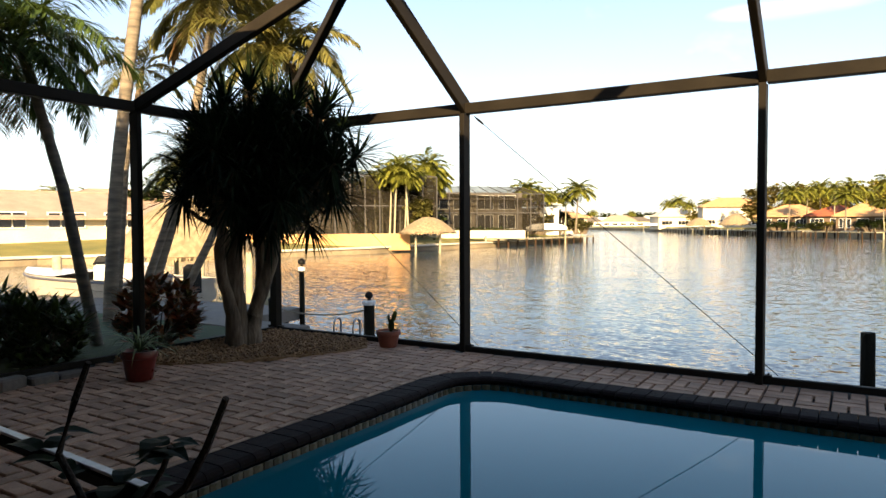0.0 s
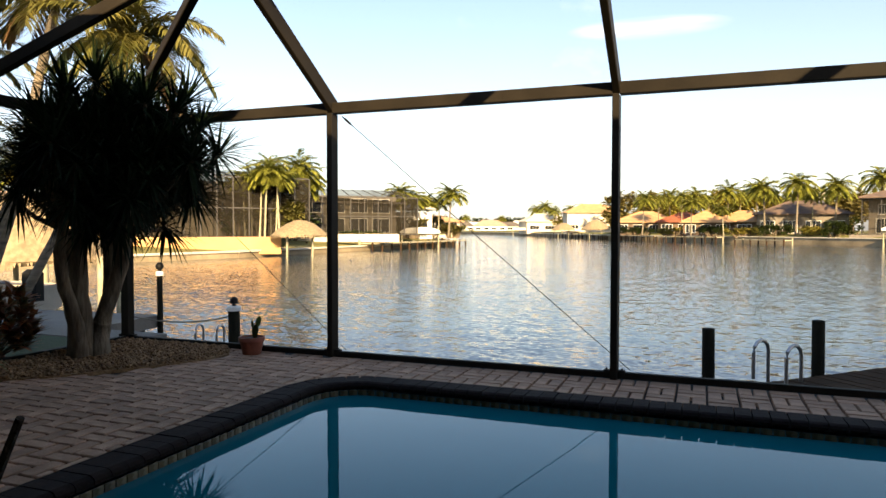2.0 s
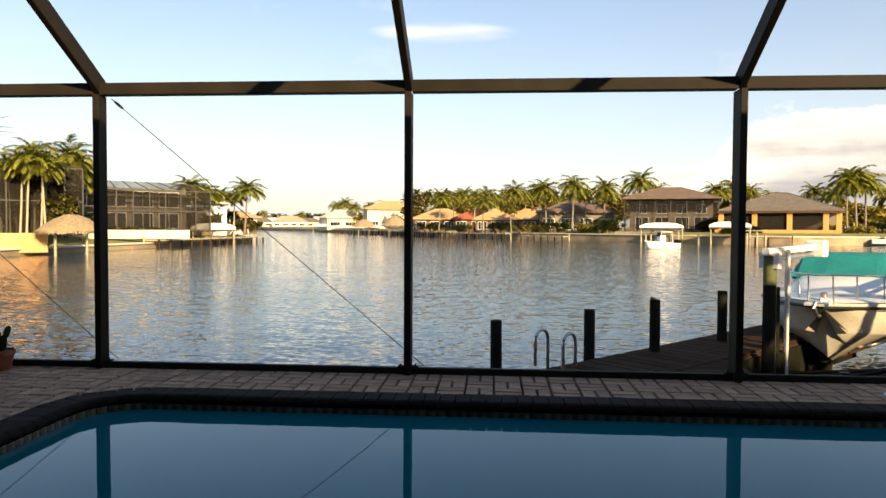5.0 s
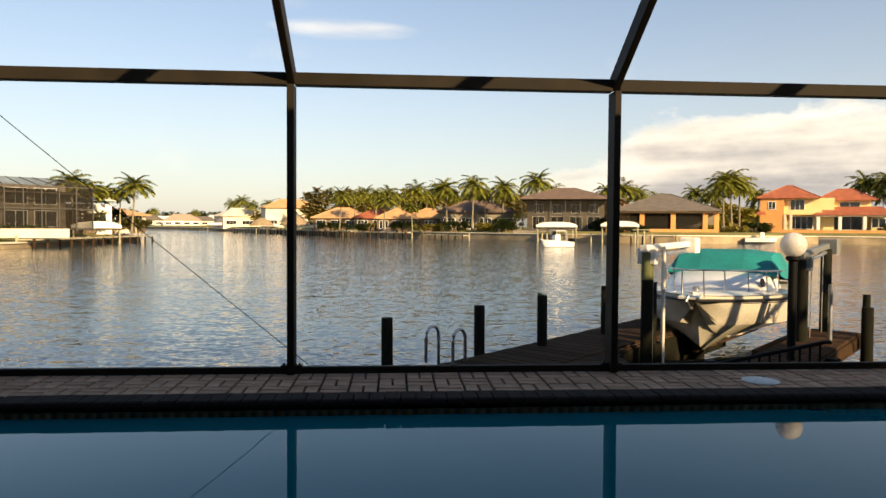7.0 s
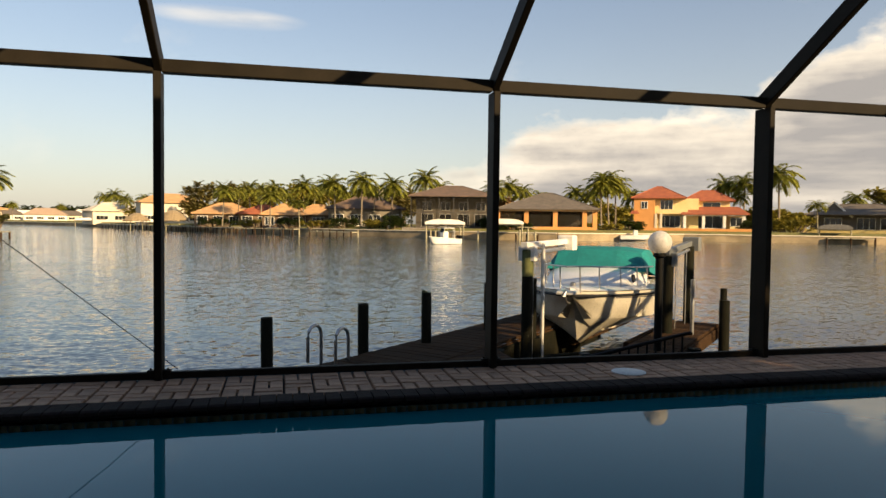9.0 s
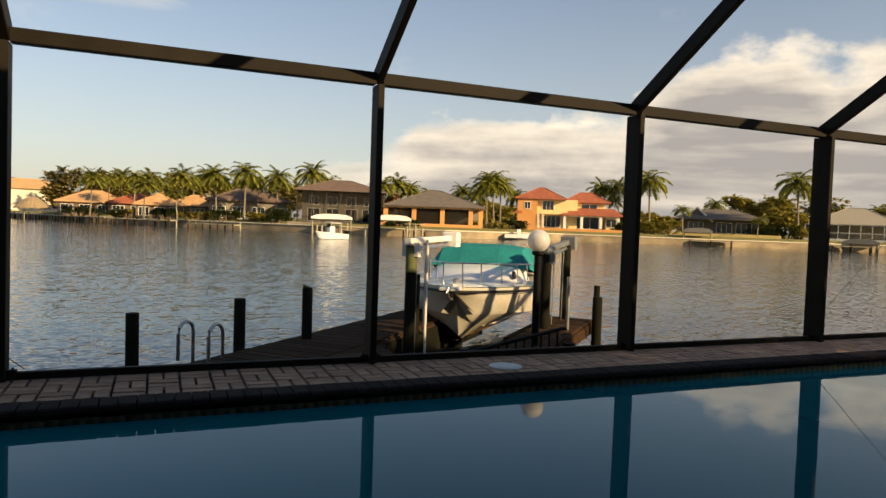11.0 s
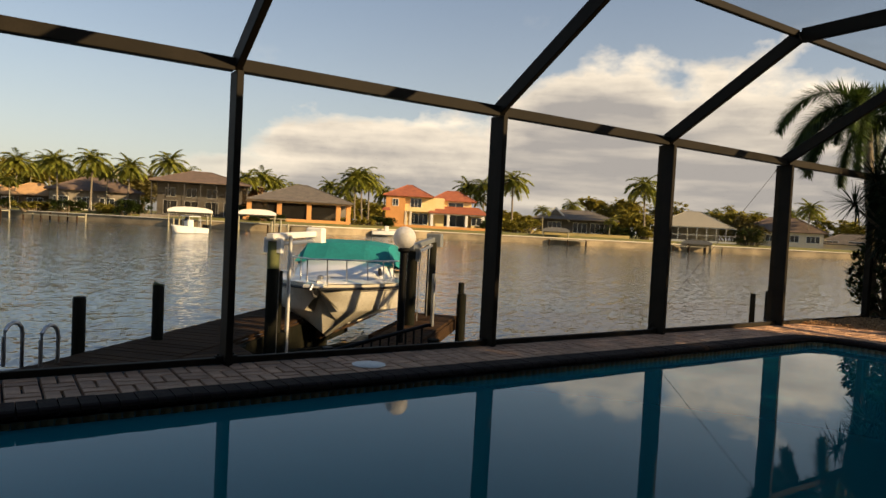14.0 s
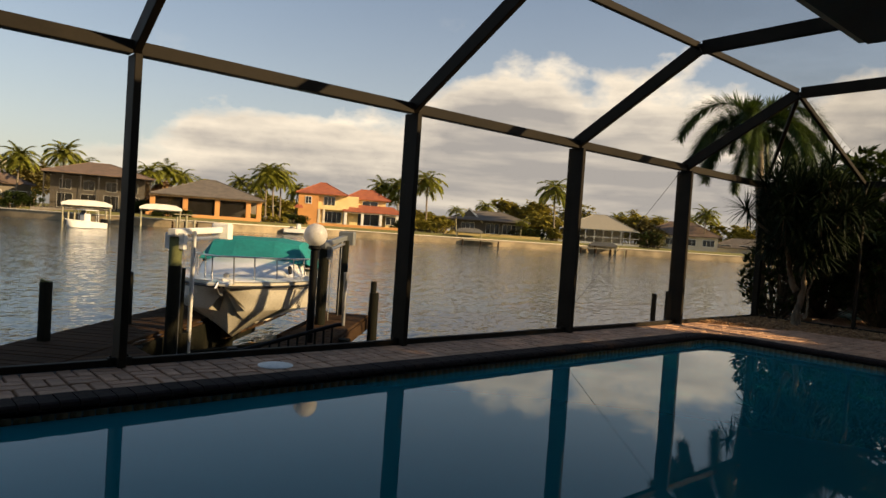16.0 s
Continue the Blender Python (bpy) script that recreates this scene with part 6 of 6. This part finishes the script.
part("porch_floor", Geo().box(-8.2, 7.9, -6.2, 1.0, -0.6, -0.03), CONCRETE, h)

# two-storey orange and yellow house
h = thing("house", "two-storey yellow and orange stucco house with red tile roofs", "house", facing(33.0, 130, 1.0))
part("wall", Geo().box(-8.6, -5.0, -2.5, 5, -0.8, 5.3), ORANGE_STUCCO, h)
part("wall", Geo().box(-5.0, 2.4, -1.4, 5, -0.8, 5.3), YELLOW_STUCCO, h)
part("wall", Geo().box(2.4, 7.6, 0.2, 5, -0.8, 4.9), YELLOW_STUCCO, h)
part("wall", Geo().box(7.6, 10.0, -1.2, 5, -0.8, 2.5), YELLOW_STUCCO, h)
r_ = part("roof", hip(8.6, 7.5, 5.4, 7.6, 0.5, 0.5), ORANGE_TILE, h, m=pose(-4.4, 1.4, 0))
part("roof", hip(8.0, 5.5, 5.0, 6.9, 0.5, 1.2), ORANGE_TILE, h, m=pose(4.0, 2.6, 0))
part("roof", Geo().add([(-0.6, -3.4, 2.6), (10.6, -3.4, 2.6), (9.0, 0.2, 3.9), (1.2, 0.2, 3.9)], [(0, 1, 2, 3)]).box(-0.6, 10.6, -3.45, -3.3, 2.4, 2.6).add([(10.6, -3.4, 2.6), (10.6, 4, 2.6), (9.0, 0.2, 3.9)], [(0, 1, 2)]), ORANGE_TILE, h)
part("roof", Geo().add([(-9.4, -3.3, 2.5), (-7.6, -3.3, 2.5), (-7.9, -2.5, 3.1), (-8.9, -2.5, 3.1)], [(0, 1, 2, 3)]), ORANGE_TILE, h)
for x in (0.1, 3.2, 6.6, 9.7):
    part("column", Geo().box(x - 0.25, x + 0.25, -3.2, -2.7, -0.3, 2.4, 0.03), WHITE_STUCCO, h)
part("porch_fascia", Geo().box(-0.2, 10.0, -3.25, -2.6, 2.2, 2.38), CREAM_STUCCO, h)
window(h, -6.8, -2.52, 3.5, 1.0, 1.2, 2)
window(h, -3.0, -1.42, 3.0, 2.0, 2.0, 3, name="balcony_door")
window(h, 4.6, 0.18, 3.4, 2.8, 1.2, 2)
window(h, -2.4, -1.42, 0.2, 3.4, 2.0, 4, name="patio_door")
window(h, 4.0, -1.0, 0.1, 4.6, 2.1, 3, name="patio_door")
window(h, 8.6, -1.22, 0.5, 1.8, 1.4, 2)
part("balcony", Geo().box(-4.6, 0.6, -2.6, -1.4, 2.55, 2.75).box(-4.6, 0.6, -2.6, -2.5, 2.75, 3.35), YELLOW_STUCCO, h)
for x in (-4.8, -3.9, -0.2):
    part("column", Geo().box(x - 0.2, x + 0.2, -2.6, -2.2, -0.3, 2.55, 0.03), CREAM_STUCCO, h)
solid("terrace_wall", Geo().box(-7, 10, -0.2, 0.2, -0.8, 0.5, 0.04), ORANGE_STUCCO, "low orange terrace wall before the house", "wall", m=facing(33.6, 124, 0.5))
clump("shrub", "flowering shrub beside the porch", 37.6, 126, 3.5, 2.8, LEAF, 260, 61, 0.3, 2, 0.4, "shrub")

h = thing("house", "dark low house with pale gable trim", "house", facing(45.0, 140, 0.9))
body(h, 15, 8, 2.6, mat("dark_stucco", (0.12, 0.11, 0.10), rough=0.9), 0, 2)
part("roof", hip(15.5, 9, 2.8, 4.7, 0.6, 3.0), GREY_TILE, h)
part("gable", Geo().add([(-6.4, -3.2, 2.5), (-1.4, -3.2, 2.5), (-3.9, -3.2, 4.9), (-6.4, 2, 2.5), (-1.4, 2, 2.5), (-3.9, 2, 4.9)], [(0, 1, 2), (0, 2, 5, 3), (2, 1, 4, 5), (3, 4, 5)]), GREY_TILE, h)
for sx in (-1, 1):
    part("bargeboard", Geo().beam((-3.9 + sx * 2.9, -3.3, 2.3), (-3.9, -3.3, 5.05), 0.12, 0.32), WHITE_STUCCO, h)
for x in (-4, 1.0, 4.4):
    window(h, x, -2.02, 0.3, 2.6, 1.9, 3)
solid("garden_wall", Geo().box(-9, 9, -0.2, 0.2, -0.8, 0.85, 0.04), mat("yellow_wall", (0.60, 0.46, 0.18), (0.5, 0.38, 0.14), rough=0.9), "sunlit yellow garden wall by the water", "wall", m=facing(45.4, 128, 0.2))
boat_house(43.5, 119, 4.6, 1.9, "small arched boat lift canopy by the seawall", mat("grey_canopy", (0.20, 0.19, 0.17), rough=0.8))
boat_house(54.6, 126, 5.0, 1.0, "low boat lift frame in front of the cage", MATS["grey_canopy"])

h = thing("house", "pale pool cage with white frame below a tan screen roof", "house", facing(54.2, 142, 0.55))
body(h, 10, 5, 2.8, WHITE_STUCCO, 0, 5)
part("roof", hip(14.0, 11, 2.9, 5.9, 0.2, 1.4), mat("mesh_grey_roof", (0.36, 0.32, 0.24), (0.28, 0.25, 0.19), rough=0.8), h)
lanai(h, 15.2, 6, 2.75, 3.4, 9, WHITEALU, screen_mat("pale_lanai_screen", 0.35), 0, -2.6)
part("base_wall", Geo().box(-7.7, 7.7, -5.9, -5.7, -0.8, 0.35), WHITE_STUCCO, h)
plain_house(60.6, 150, 14, 9, 0.6, 3.4, 6.2, CREAM_STUCCO, BROWN_TILE, "cream house with brown roof half hidden by palms", 4)
plain_house(65.5, 156, 14, 8, 0.5, 1.6, 3.6, CREAM_STUCCO, GREY_TILE, "low boathouse with pale roof", 3)

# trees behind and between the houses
for i, (az, r, w, sl, m_, n_) in enumerate(((-5.2, 176, 14, 0.052, CASUARINA, 1300), (-1.0, 176, 22, 0.054, TREE_SUNLIT, 1500), (4.0, 170, 22, 0.056, TREE_SUNLIT, 1500), (9.0, 160, 16, 0.068, CASUARINA, 1000), (18.6, 140, 7, 0.030, TREE_SUNLIT, 500),
                                         (18.2, 132, 4.5, 0.050, FROND_DRY, 420), (26.4, 150, 18, 0.036, TREE_SUNLIT, 800), (40.5, 152, 9, 0.020, TREE_SUNLIT, 600), (47.6, 158, 15, 0.050, TREE_SUNLIT, 900), (49.6, 140, 8, 0.032, TREE_SUNLIT, 600), (57.6, 156, 12, 0.036, TREE_SUNLIT, 700),
                                         (58.2, 146, 6, 0.030, CASUARINA, 500), (53.0, 190, 34, 0.048, TREE_SUNLIT, 900), (62.5, 190, 24, 0.040, TREE_SUNLIT, 800), (68.5, 180, 26, 0.045, TREE_SUNLIT, 900), (38.6, 150, 8, 0.026, TREE_SUNLIT, 500), (-8.0, 210, 30, 0.028, TREE_SUNLIT, 700), (30, 175, 14, 0.03, TREE_SUNLIT, 500))):
    clump("tree", "broad leafy tree behind the canal houses" if m_ is TREE_SUNLIT else "feathery dry-looking tree behind the canal houses", az, r, w, rise(sl, r), m_, n_, 70 + i, 0.4, 5, 1.25)
for i, (az, r, w, z1) in enumerate(((9.0, 116, 3.0, 2.9), (10.1, 117, 3.4, 3.0), (17.9, 112, 3.0, 3.2), (17.2, 114, 3.0, 2.4))):
    clump("hedge", "clipped bright green hedge block on the lawn", az, r, w, z1, LEAF, 420, 100 + i, 0.3, 2.5, 0.35, "hedge")
for i, (az, r, w, z1) in enumerate(((-5.0, 146, 8, 1.9), (-2.2, 138, 7, 1.8), (0.8, 131, 6, 2.0), (3.0, 127, 7, 1.7), (5.2, 124, 6, 2.2), (7.8, 120, 5, 1.9), (19.5, 107, 6, 1.6), (26.5, 116, 8, 1.7), (29.0, 118, 5, 2.2), (40.5, 124, 8, 3.2), (48.5, 130, 8, 2.6), (50.6, 130, 4, 3.4), (58.5, 134, 6, 3.6))):
    clump("shrub", "sunlit garden shrubs along the far bank", az, r, w, z1, (LEAF, TREE_SUNLIT)[i % 2], 420, 130 + i, 0.2, 2.2, 0.45, "shrub")
for i in range(14):
    az = -4.5 + 1.05 * i
    far_palm(az + rng.uniform(-0.3, 0.3), 138 + 10 * (i % 3), rng.uniform(0.050, 0.066), i % 2)
for az, r, sl, k in ((4.4, 124, 0.067, 0), (6.5, 122, 0.074, 0), (9.0, 124, 0.068, 0), (7.6, 130, 0.058, 1), (12.1, 128, 0.079, 0), (13.4, 134, 0.062, 0), (-0.9, 128, 0.046, 0), (1.5, 126, 0.035, 1), (18.9, 134, 0.066, 0), (20.2, 136, 0.058, 0), (17.9, 130, 0.062, 0), (21.4, 140, 0.05, 0),
                     (24.3, 142, 0.057, 0), (25.6, 140, 0.055, 0), (26.6, 122, 0.073, 0), (27.2, 124, 0.078, 0), (27.7, 126, 0.070, 0), (28.9, 136, 0.053, 0), (35.8, 140, 0.068, 0), (37.4, 138, 0.072, 0), (37.0, 136, 0.05, 1), (39.8, 132, 0.084, 0), (42.4, 126, 0.038, 1), (44.6, 152, 0.046, 0), (47.8, 128, 0.024, 1), (50.6, 132, 0.084, 0), (55.7, 160, 0.04, 0),
                     (58.8, 160, 0.04, 0), (62.2, 146, 0.055, 0), (61.0, 165, 0.045, 0), (67, 150, 0.05, 0)):
    far_palm(az, r, sl, k)

MASTER = [make_palm(8.0, 30, 3.1, 22, 0.95, 0.27, FROND_SUNLIT, 201, "coconut palm with full green crown"), make_palm(8.0, 26, 2.5, 24, 0.75, 0.15, FROND_SUNLIT, 202, "yellow-green palm with slim trunk", 1.9, 0.11),
          make_palm(8.0, 27, 3.2, 22, 1.0, 0.27, FROND_SUNLIT, 203, "coconut palm with ragged green crown", 1.8)]
used = set()
for i, (az, r, top, kind, ground, lean) in enumerate(PALMS):
    v = 1 if kind == 1 else (0, 2)[i % 2]
    s = max(0.22, (top - ground) / 9.6)
    wide = max(1.0, min(1.7, 0.85 / s)) if s < 0.8 else 1.0
    p = at(az, r, ground - 0.1)
    m = pose(p.x, p.y, p.z, 0, 0, (i * 67) % 360) @ Matrix.Diagonal((s * wide, s * wide, s, 1))
    if v not in used:
        used.add(v)
        MASTER[v].matrix_basis = m
    else:
        src = MASTER[v]
        keep = src.matrix_basis.copy()
        src.matrix_basis = Matrix.Identity(4)
        copy_thing(src, m)
        src.matrix_basis = keep

boat_house(13.6, 103, 6.0, 1.95, "cream canopy boat lift on the far seawall")
boat_house(18.7, 99, 5.2, 2.1, "cream canopy boat lift with white curtain")
for i, (az, r) in enumerate(((12.4, 103), (12.8, 103), (14.9, 101), (16.4, 100), (19.9, 97.5), (20.6, 97.5), (21.2, 97.5))):
    p = at(az, r)
    piling(p.x, p.y, 0.35 + 0.2 * (i % 3), 0.13, None, PALEWOOD, label="sun-bleached timber piling at a far dock")
pier(19.6, 98.5, 21.4, 98.5, -0.1, 2.4, "small far landing with rails", 1.0)
pier(43.0, 116, 46.0, 116, -0.2, 2.6, "low dark dock before the garden wall", 0.0)
pier(52.8, 123, 56.4, 124, -0.2, 2.6, "low dark dock before the pool cage", 0.0)

# white cabin boat near the far bank, skiff by the sea wall
fb = thing("cabin_boat", "white centre-console boat lying off the far bank", "boat", facing(13.5, 76, -1.0, 38) @ Matrix.Diagonal((0.68, 0.68, 0.75, 1)))
hg, rws = hull_geo(6.2, 2.3, 1.15, 0.75, -0.35, 0.05)
hl = part("hull", hg, WHITEGEL, fb, m=pose(-3.1, 0, 0))
part("deck", boat_deck(rws, 0, 16, 0.0), WHITEGEL, fb, m=pose(-3.1, 0, 0))
part("console", Geo().box(-0.4, 0.7, -0.5, 0.5, 0.8, 1.9, 0.08), WHITEGEL, fb)
part("windscreen", Geo().beam((-0.45, 0, 1.75), (-0.1, 0, 2.3), 1.0, 0.04), GLASS_DARK, fb)
part("hard_top", Geo().box(-0.6, 1.6, -0.95, 0.95, 2.35, 2.45, 0.03), WHITEGEL, fb)
for x in (-0.4, 1.4):
    for y in (-0.75, 0.75):
        part("top_post", Geo().tube([(x, y, 0.8), (x, y, 2.36)], 0.03, 6), WHITEALU, fb)
for y in (-0.4, 0.4):
    part("outboard_motor", Geo().box(3.1, 3.6, y - 0.2, y + 0.2, 0.2, 1.3, 0.06), BLACK, fb)
part("antenna", Geo().tube([(3.0, 0.8, 0.7), (3.0, 0.85, 2.2)], 0.05, 6), WHITEALU, fb)
sk = thing("skiff", "small white skiff moored at the far seawall", "boat", facing(29.3, 106, -0.75, 190))
hg, rws = hull_geo(4.6, 1.8, 0.75, 0.6, -0.2, 0.05)
part("hull", hg, WHITEGEL, sk, m=pose(-2.3, 0, 0))
part("deck", boat_deck(rws, 0, 16, -0.03), WHITEGEL, sk, m=pose(-2.3, 0, 0))
part("console", Geo().box(-0.3, 0.3, -0.3, 0.3, 0.6, 1.4, 0.05), WHITEGEL, sk)

# neighbour's house beyond the planting to the east
h = thing("house", "shaded neighbouring house with dark hip roof", "house", pose(24.5, -2.5, -0.1))
body(h, 6.4, 7, 2.7, GREY_SHADE_STUCCO)
part("roof", hip(6.4, 7, 2.75, 4.1, 0.6, 0.3), GREY_TILE, h)
window(h, 0.5, -3.52, 0.9, 1.6, 1.2)

# ---- brick paving, coping and tiles, piece by piece ----
PW, PL, GAP = 0.1112, 0.2225, 0.0085
paving = thing("paving", "tan and pink clay brick paving with dark joints", "paving", kind="structure")
ARC_C, R_OUT = (-1.79, -1.34), 0.64
ARC_D = (10.0, -1.34)


def on_terrace(x, y):
    """Whether a paver centred there lies on the terrace outside the pool's coping."""
    if not (XA + 0.06 < x < 16.4 and -9.0 < y < -0.02):
        return False
    if -2.44 < x < 10.65 and -5.0 < y < -0.69:
        if x < ARC_C[0] and y > ARC_C[1]:
            return math.hypot(x - ARC_C[0], y - ARC_C[1]) > R_OUT - 0.04
        if x > ARC_D[0] and y > ARC_D[1]:
            return math.hypot(x - ARC_D[0], y - ARC_D[1]) > R_OUT - 0.04
        return False
    return True


def in_bed(x, y):
    return x < -4.0 and y > -1.5 and (x + 4.0) * -0.6 + (y + 1.3) > 0 and x < -4.05


meshes = {}
rest = Geo()
made = 0
r_ = random.Random(9)
pieces = []
# herringbone west and south, basket weave along the water and east
for i in range(-2, 200):
    for j in range(-1, 84):
        x0, y0 = XA + i * PW, -9.0 + j * PW
        west = x0 < -2.385
        if west or y0 < -4.9:
            d = (i - j) % 4
            if d == 0:
                pieces.append((x0 + PW, y0 + PW / 2, PL, PW))
            elif d == 3:
                pieces.append((x0 + PW / 2, y0 + PW, PW, PL))
for i in range(0, 86):
    for j in range(0, 23):
        x0, y0 = -2.38 + i * PL, -0.02 - (j + 1) * PL
        if x0 > 16.3:
            continue
        if (i + j) % 2 == 0:
            pieces += [(x0 + PL / 2, y0 + PW / 2, PL, PW), (x0 + PL / 2, y0 + PW * 1.5, PL, PW)]
        else:
            pieces += [(x0 + PW / 2, y0 + PL / 2, PW, PL), (x0 + PW * 1.5, y0 + PL / 2, PW, PL)]
for x, y, w_, h_ in pieces:
    edge = -2.442
    if x - w_ / 2 < edge < x + w_ / 2 and -5.0 < y < -1.3:          # cut at the coping
        x0 = x - w_ / 2
        w_ = edge - x0
        x = x0 + w_ / 2
        if w_ < 0.03:
            continue
    seam = -2.38
    if y > -1.3 and x - w_ / 2 < seam - 0.005 and x + w_ / 2 > seam + 0.005:   # cut where the two bonds meet
        x0 = x - w_ / 2
        w_ = seam - x0
        x = x0 + w_ / 2
        if w_ < 0.03:
            continue
    if not on_terrace(x, y) or in_bed(x, y):
        continue
    hw, hh = w_ / 2 - GAP, h_ / 2 - GAP
    near = (-4.2 < x < -2.4 and -2.9 < y < -1.1) or (-2.4 < x < 3.6 and y > -0.7)
    tilt = (r_.uniform(-0.5, 0.5), r_.uniform(-0.5, 0.5), r_.uniform(-0.7, 0.7))
    z = r_.uniform(-0.003, 0.002)
    if near and made < 300:
        made += 1
        key = (round(w_, 3), round(h_, 3))
        if key not in meshes:
            meshes[key] = Geo().box(-hw, hw, -hh, hh, -0.03, 0.0, 0.006).mesh("paver", PAVER)
        part("paver", meshes[key], PAVER, paving, m=pose(x, y, z, *tilt))
    else:
        rest.box(-hw, hw, -hh, hh, -0.03, 0.0, 0.006, pose(x, y, z, *tilt))
tagged(part("pavers", rest, PAVER, paving), kind="stuff")

coping = thing("pool_coping", "dark bullnose brick coping round the pool", "coping", kind="structure")
cb = Geo()
prof = [(-0.125, 0.0), (-0.12, 0.008), (0.09, 0.010), (0.115, 0.0), (0.128, -0.018), (0.125, -0.04), (0.105, -0.052), (-0.125, -0.052)]
hw = 0.0525
cb.add([(s * hw, y, z) for s in (-1, 1) for y, z in prof], [tuple(range(7, -1, -1)), tuple(range(8, 16))] + [(k, (k + 1) % 8, 8 + (k + 1) % 8, 8 + k) for k in range(8)])
cmesh = cb.mesh("coping_brick", COPING)
tl = Geo().box(-0.035, 0.035, -0.006, 0.006, -0.160, -0.110, 0.003).box(-0.035, 0.035, -0.006, 0.006, -0.106, -0.056, 0.003)
tmesh = tl.mesh("tile", TILE)
tiles = thing("waterline_tiles", "mottled ochre waterline tiles below the coping", "tiles", kind="structure")


def line(x0, y0, x1, y1, turn, mesh_, parent, pitch, name, mt, off):
    n_ = max(1, round(math.hypot(x1 - x0, y1 - y0) / pitch))
    for k in range(n_):
        t = (k + 0.5) / n_
        a_ = radians(turn)
        part(name, mesh_, mt, parent, m=pose(x0 + (x1 - x0) * t - math.sin(a_) * off, y0 + (y1 - y0) * t + math.cos(a_) * off, r_.uniform(-0.002, 0.002), 0, 0, turn))


def arc(c, a0, a1, r, mesh_, parent, pitch, name, mt):
    n_ = max(1, round(abs(a1 - a0) * r / pitch))
    for k in range(n_):
        a_ = a0 + (a1 - a0) * (k + 0.5) / n_
        part(name, mesh_, mt, parent, m=pose(c[0] + r * math.cos(a_), c[1] + r * math.sin(a_), r_.uniform(-0.002, 0.002), 0, 0, math.degrees(a_) + 90))


# outer edge runs at x -2.43, y -0.70, x 10.64; bricks point into the water
line(ARC_C[0], -0.825, ARC_D[0], -0.825, 180, cmesh, coping, 0.112, "coping_brick", COPING, 0)
line(-2.305, -4.9, -2.305, ARC_C[1], 270, cmesh, coping, 0.112, "coping_brick", COPING, 0)
line(10.515, -4.9, 10.515, ARC_D[1], 90, cmesh, coping, 0.112, "coping_brick", COPING, 0)
line(-2.4, -4.88, 10.6, -4.88, 0, cmesh, coping, 0.112, "coping_brick", COPING, 0)
arc(ARC_C, math.pi, math.pi / 2, 0.515, cmesh, coping, 0.105, "coping_brick", COPING)
arc(ARC_D, math.pi / 2, 0, 0.515, cmesh, coping, 0.105, "coping_brick", COPING)
line(ARC_C[0], -0.945, ARC_D[0], -0.945, 180, tmesh, tiles, 0.075, "tile", TILE, 0)
line(-2.185, -4.7, -2.185, ARC_C[1], 270, tmesh, tiles, 0.075, "tile", TILE, 0)
line(10.395, -4.7, 10.395, ARC_D[1], 90, tmesh, tiles, 0.075, "tile", TILE, 0)
arc(ARC_C, math.pi, math.pi / 2, 0.395, tmesh, tiles, 0.075, "tile", TILE)
arc(ARC_D, math.pi / 2, 0, 0.395, tmesh, tiles, 0.075, "tile", TILE)
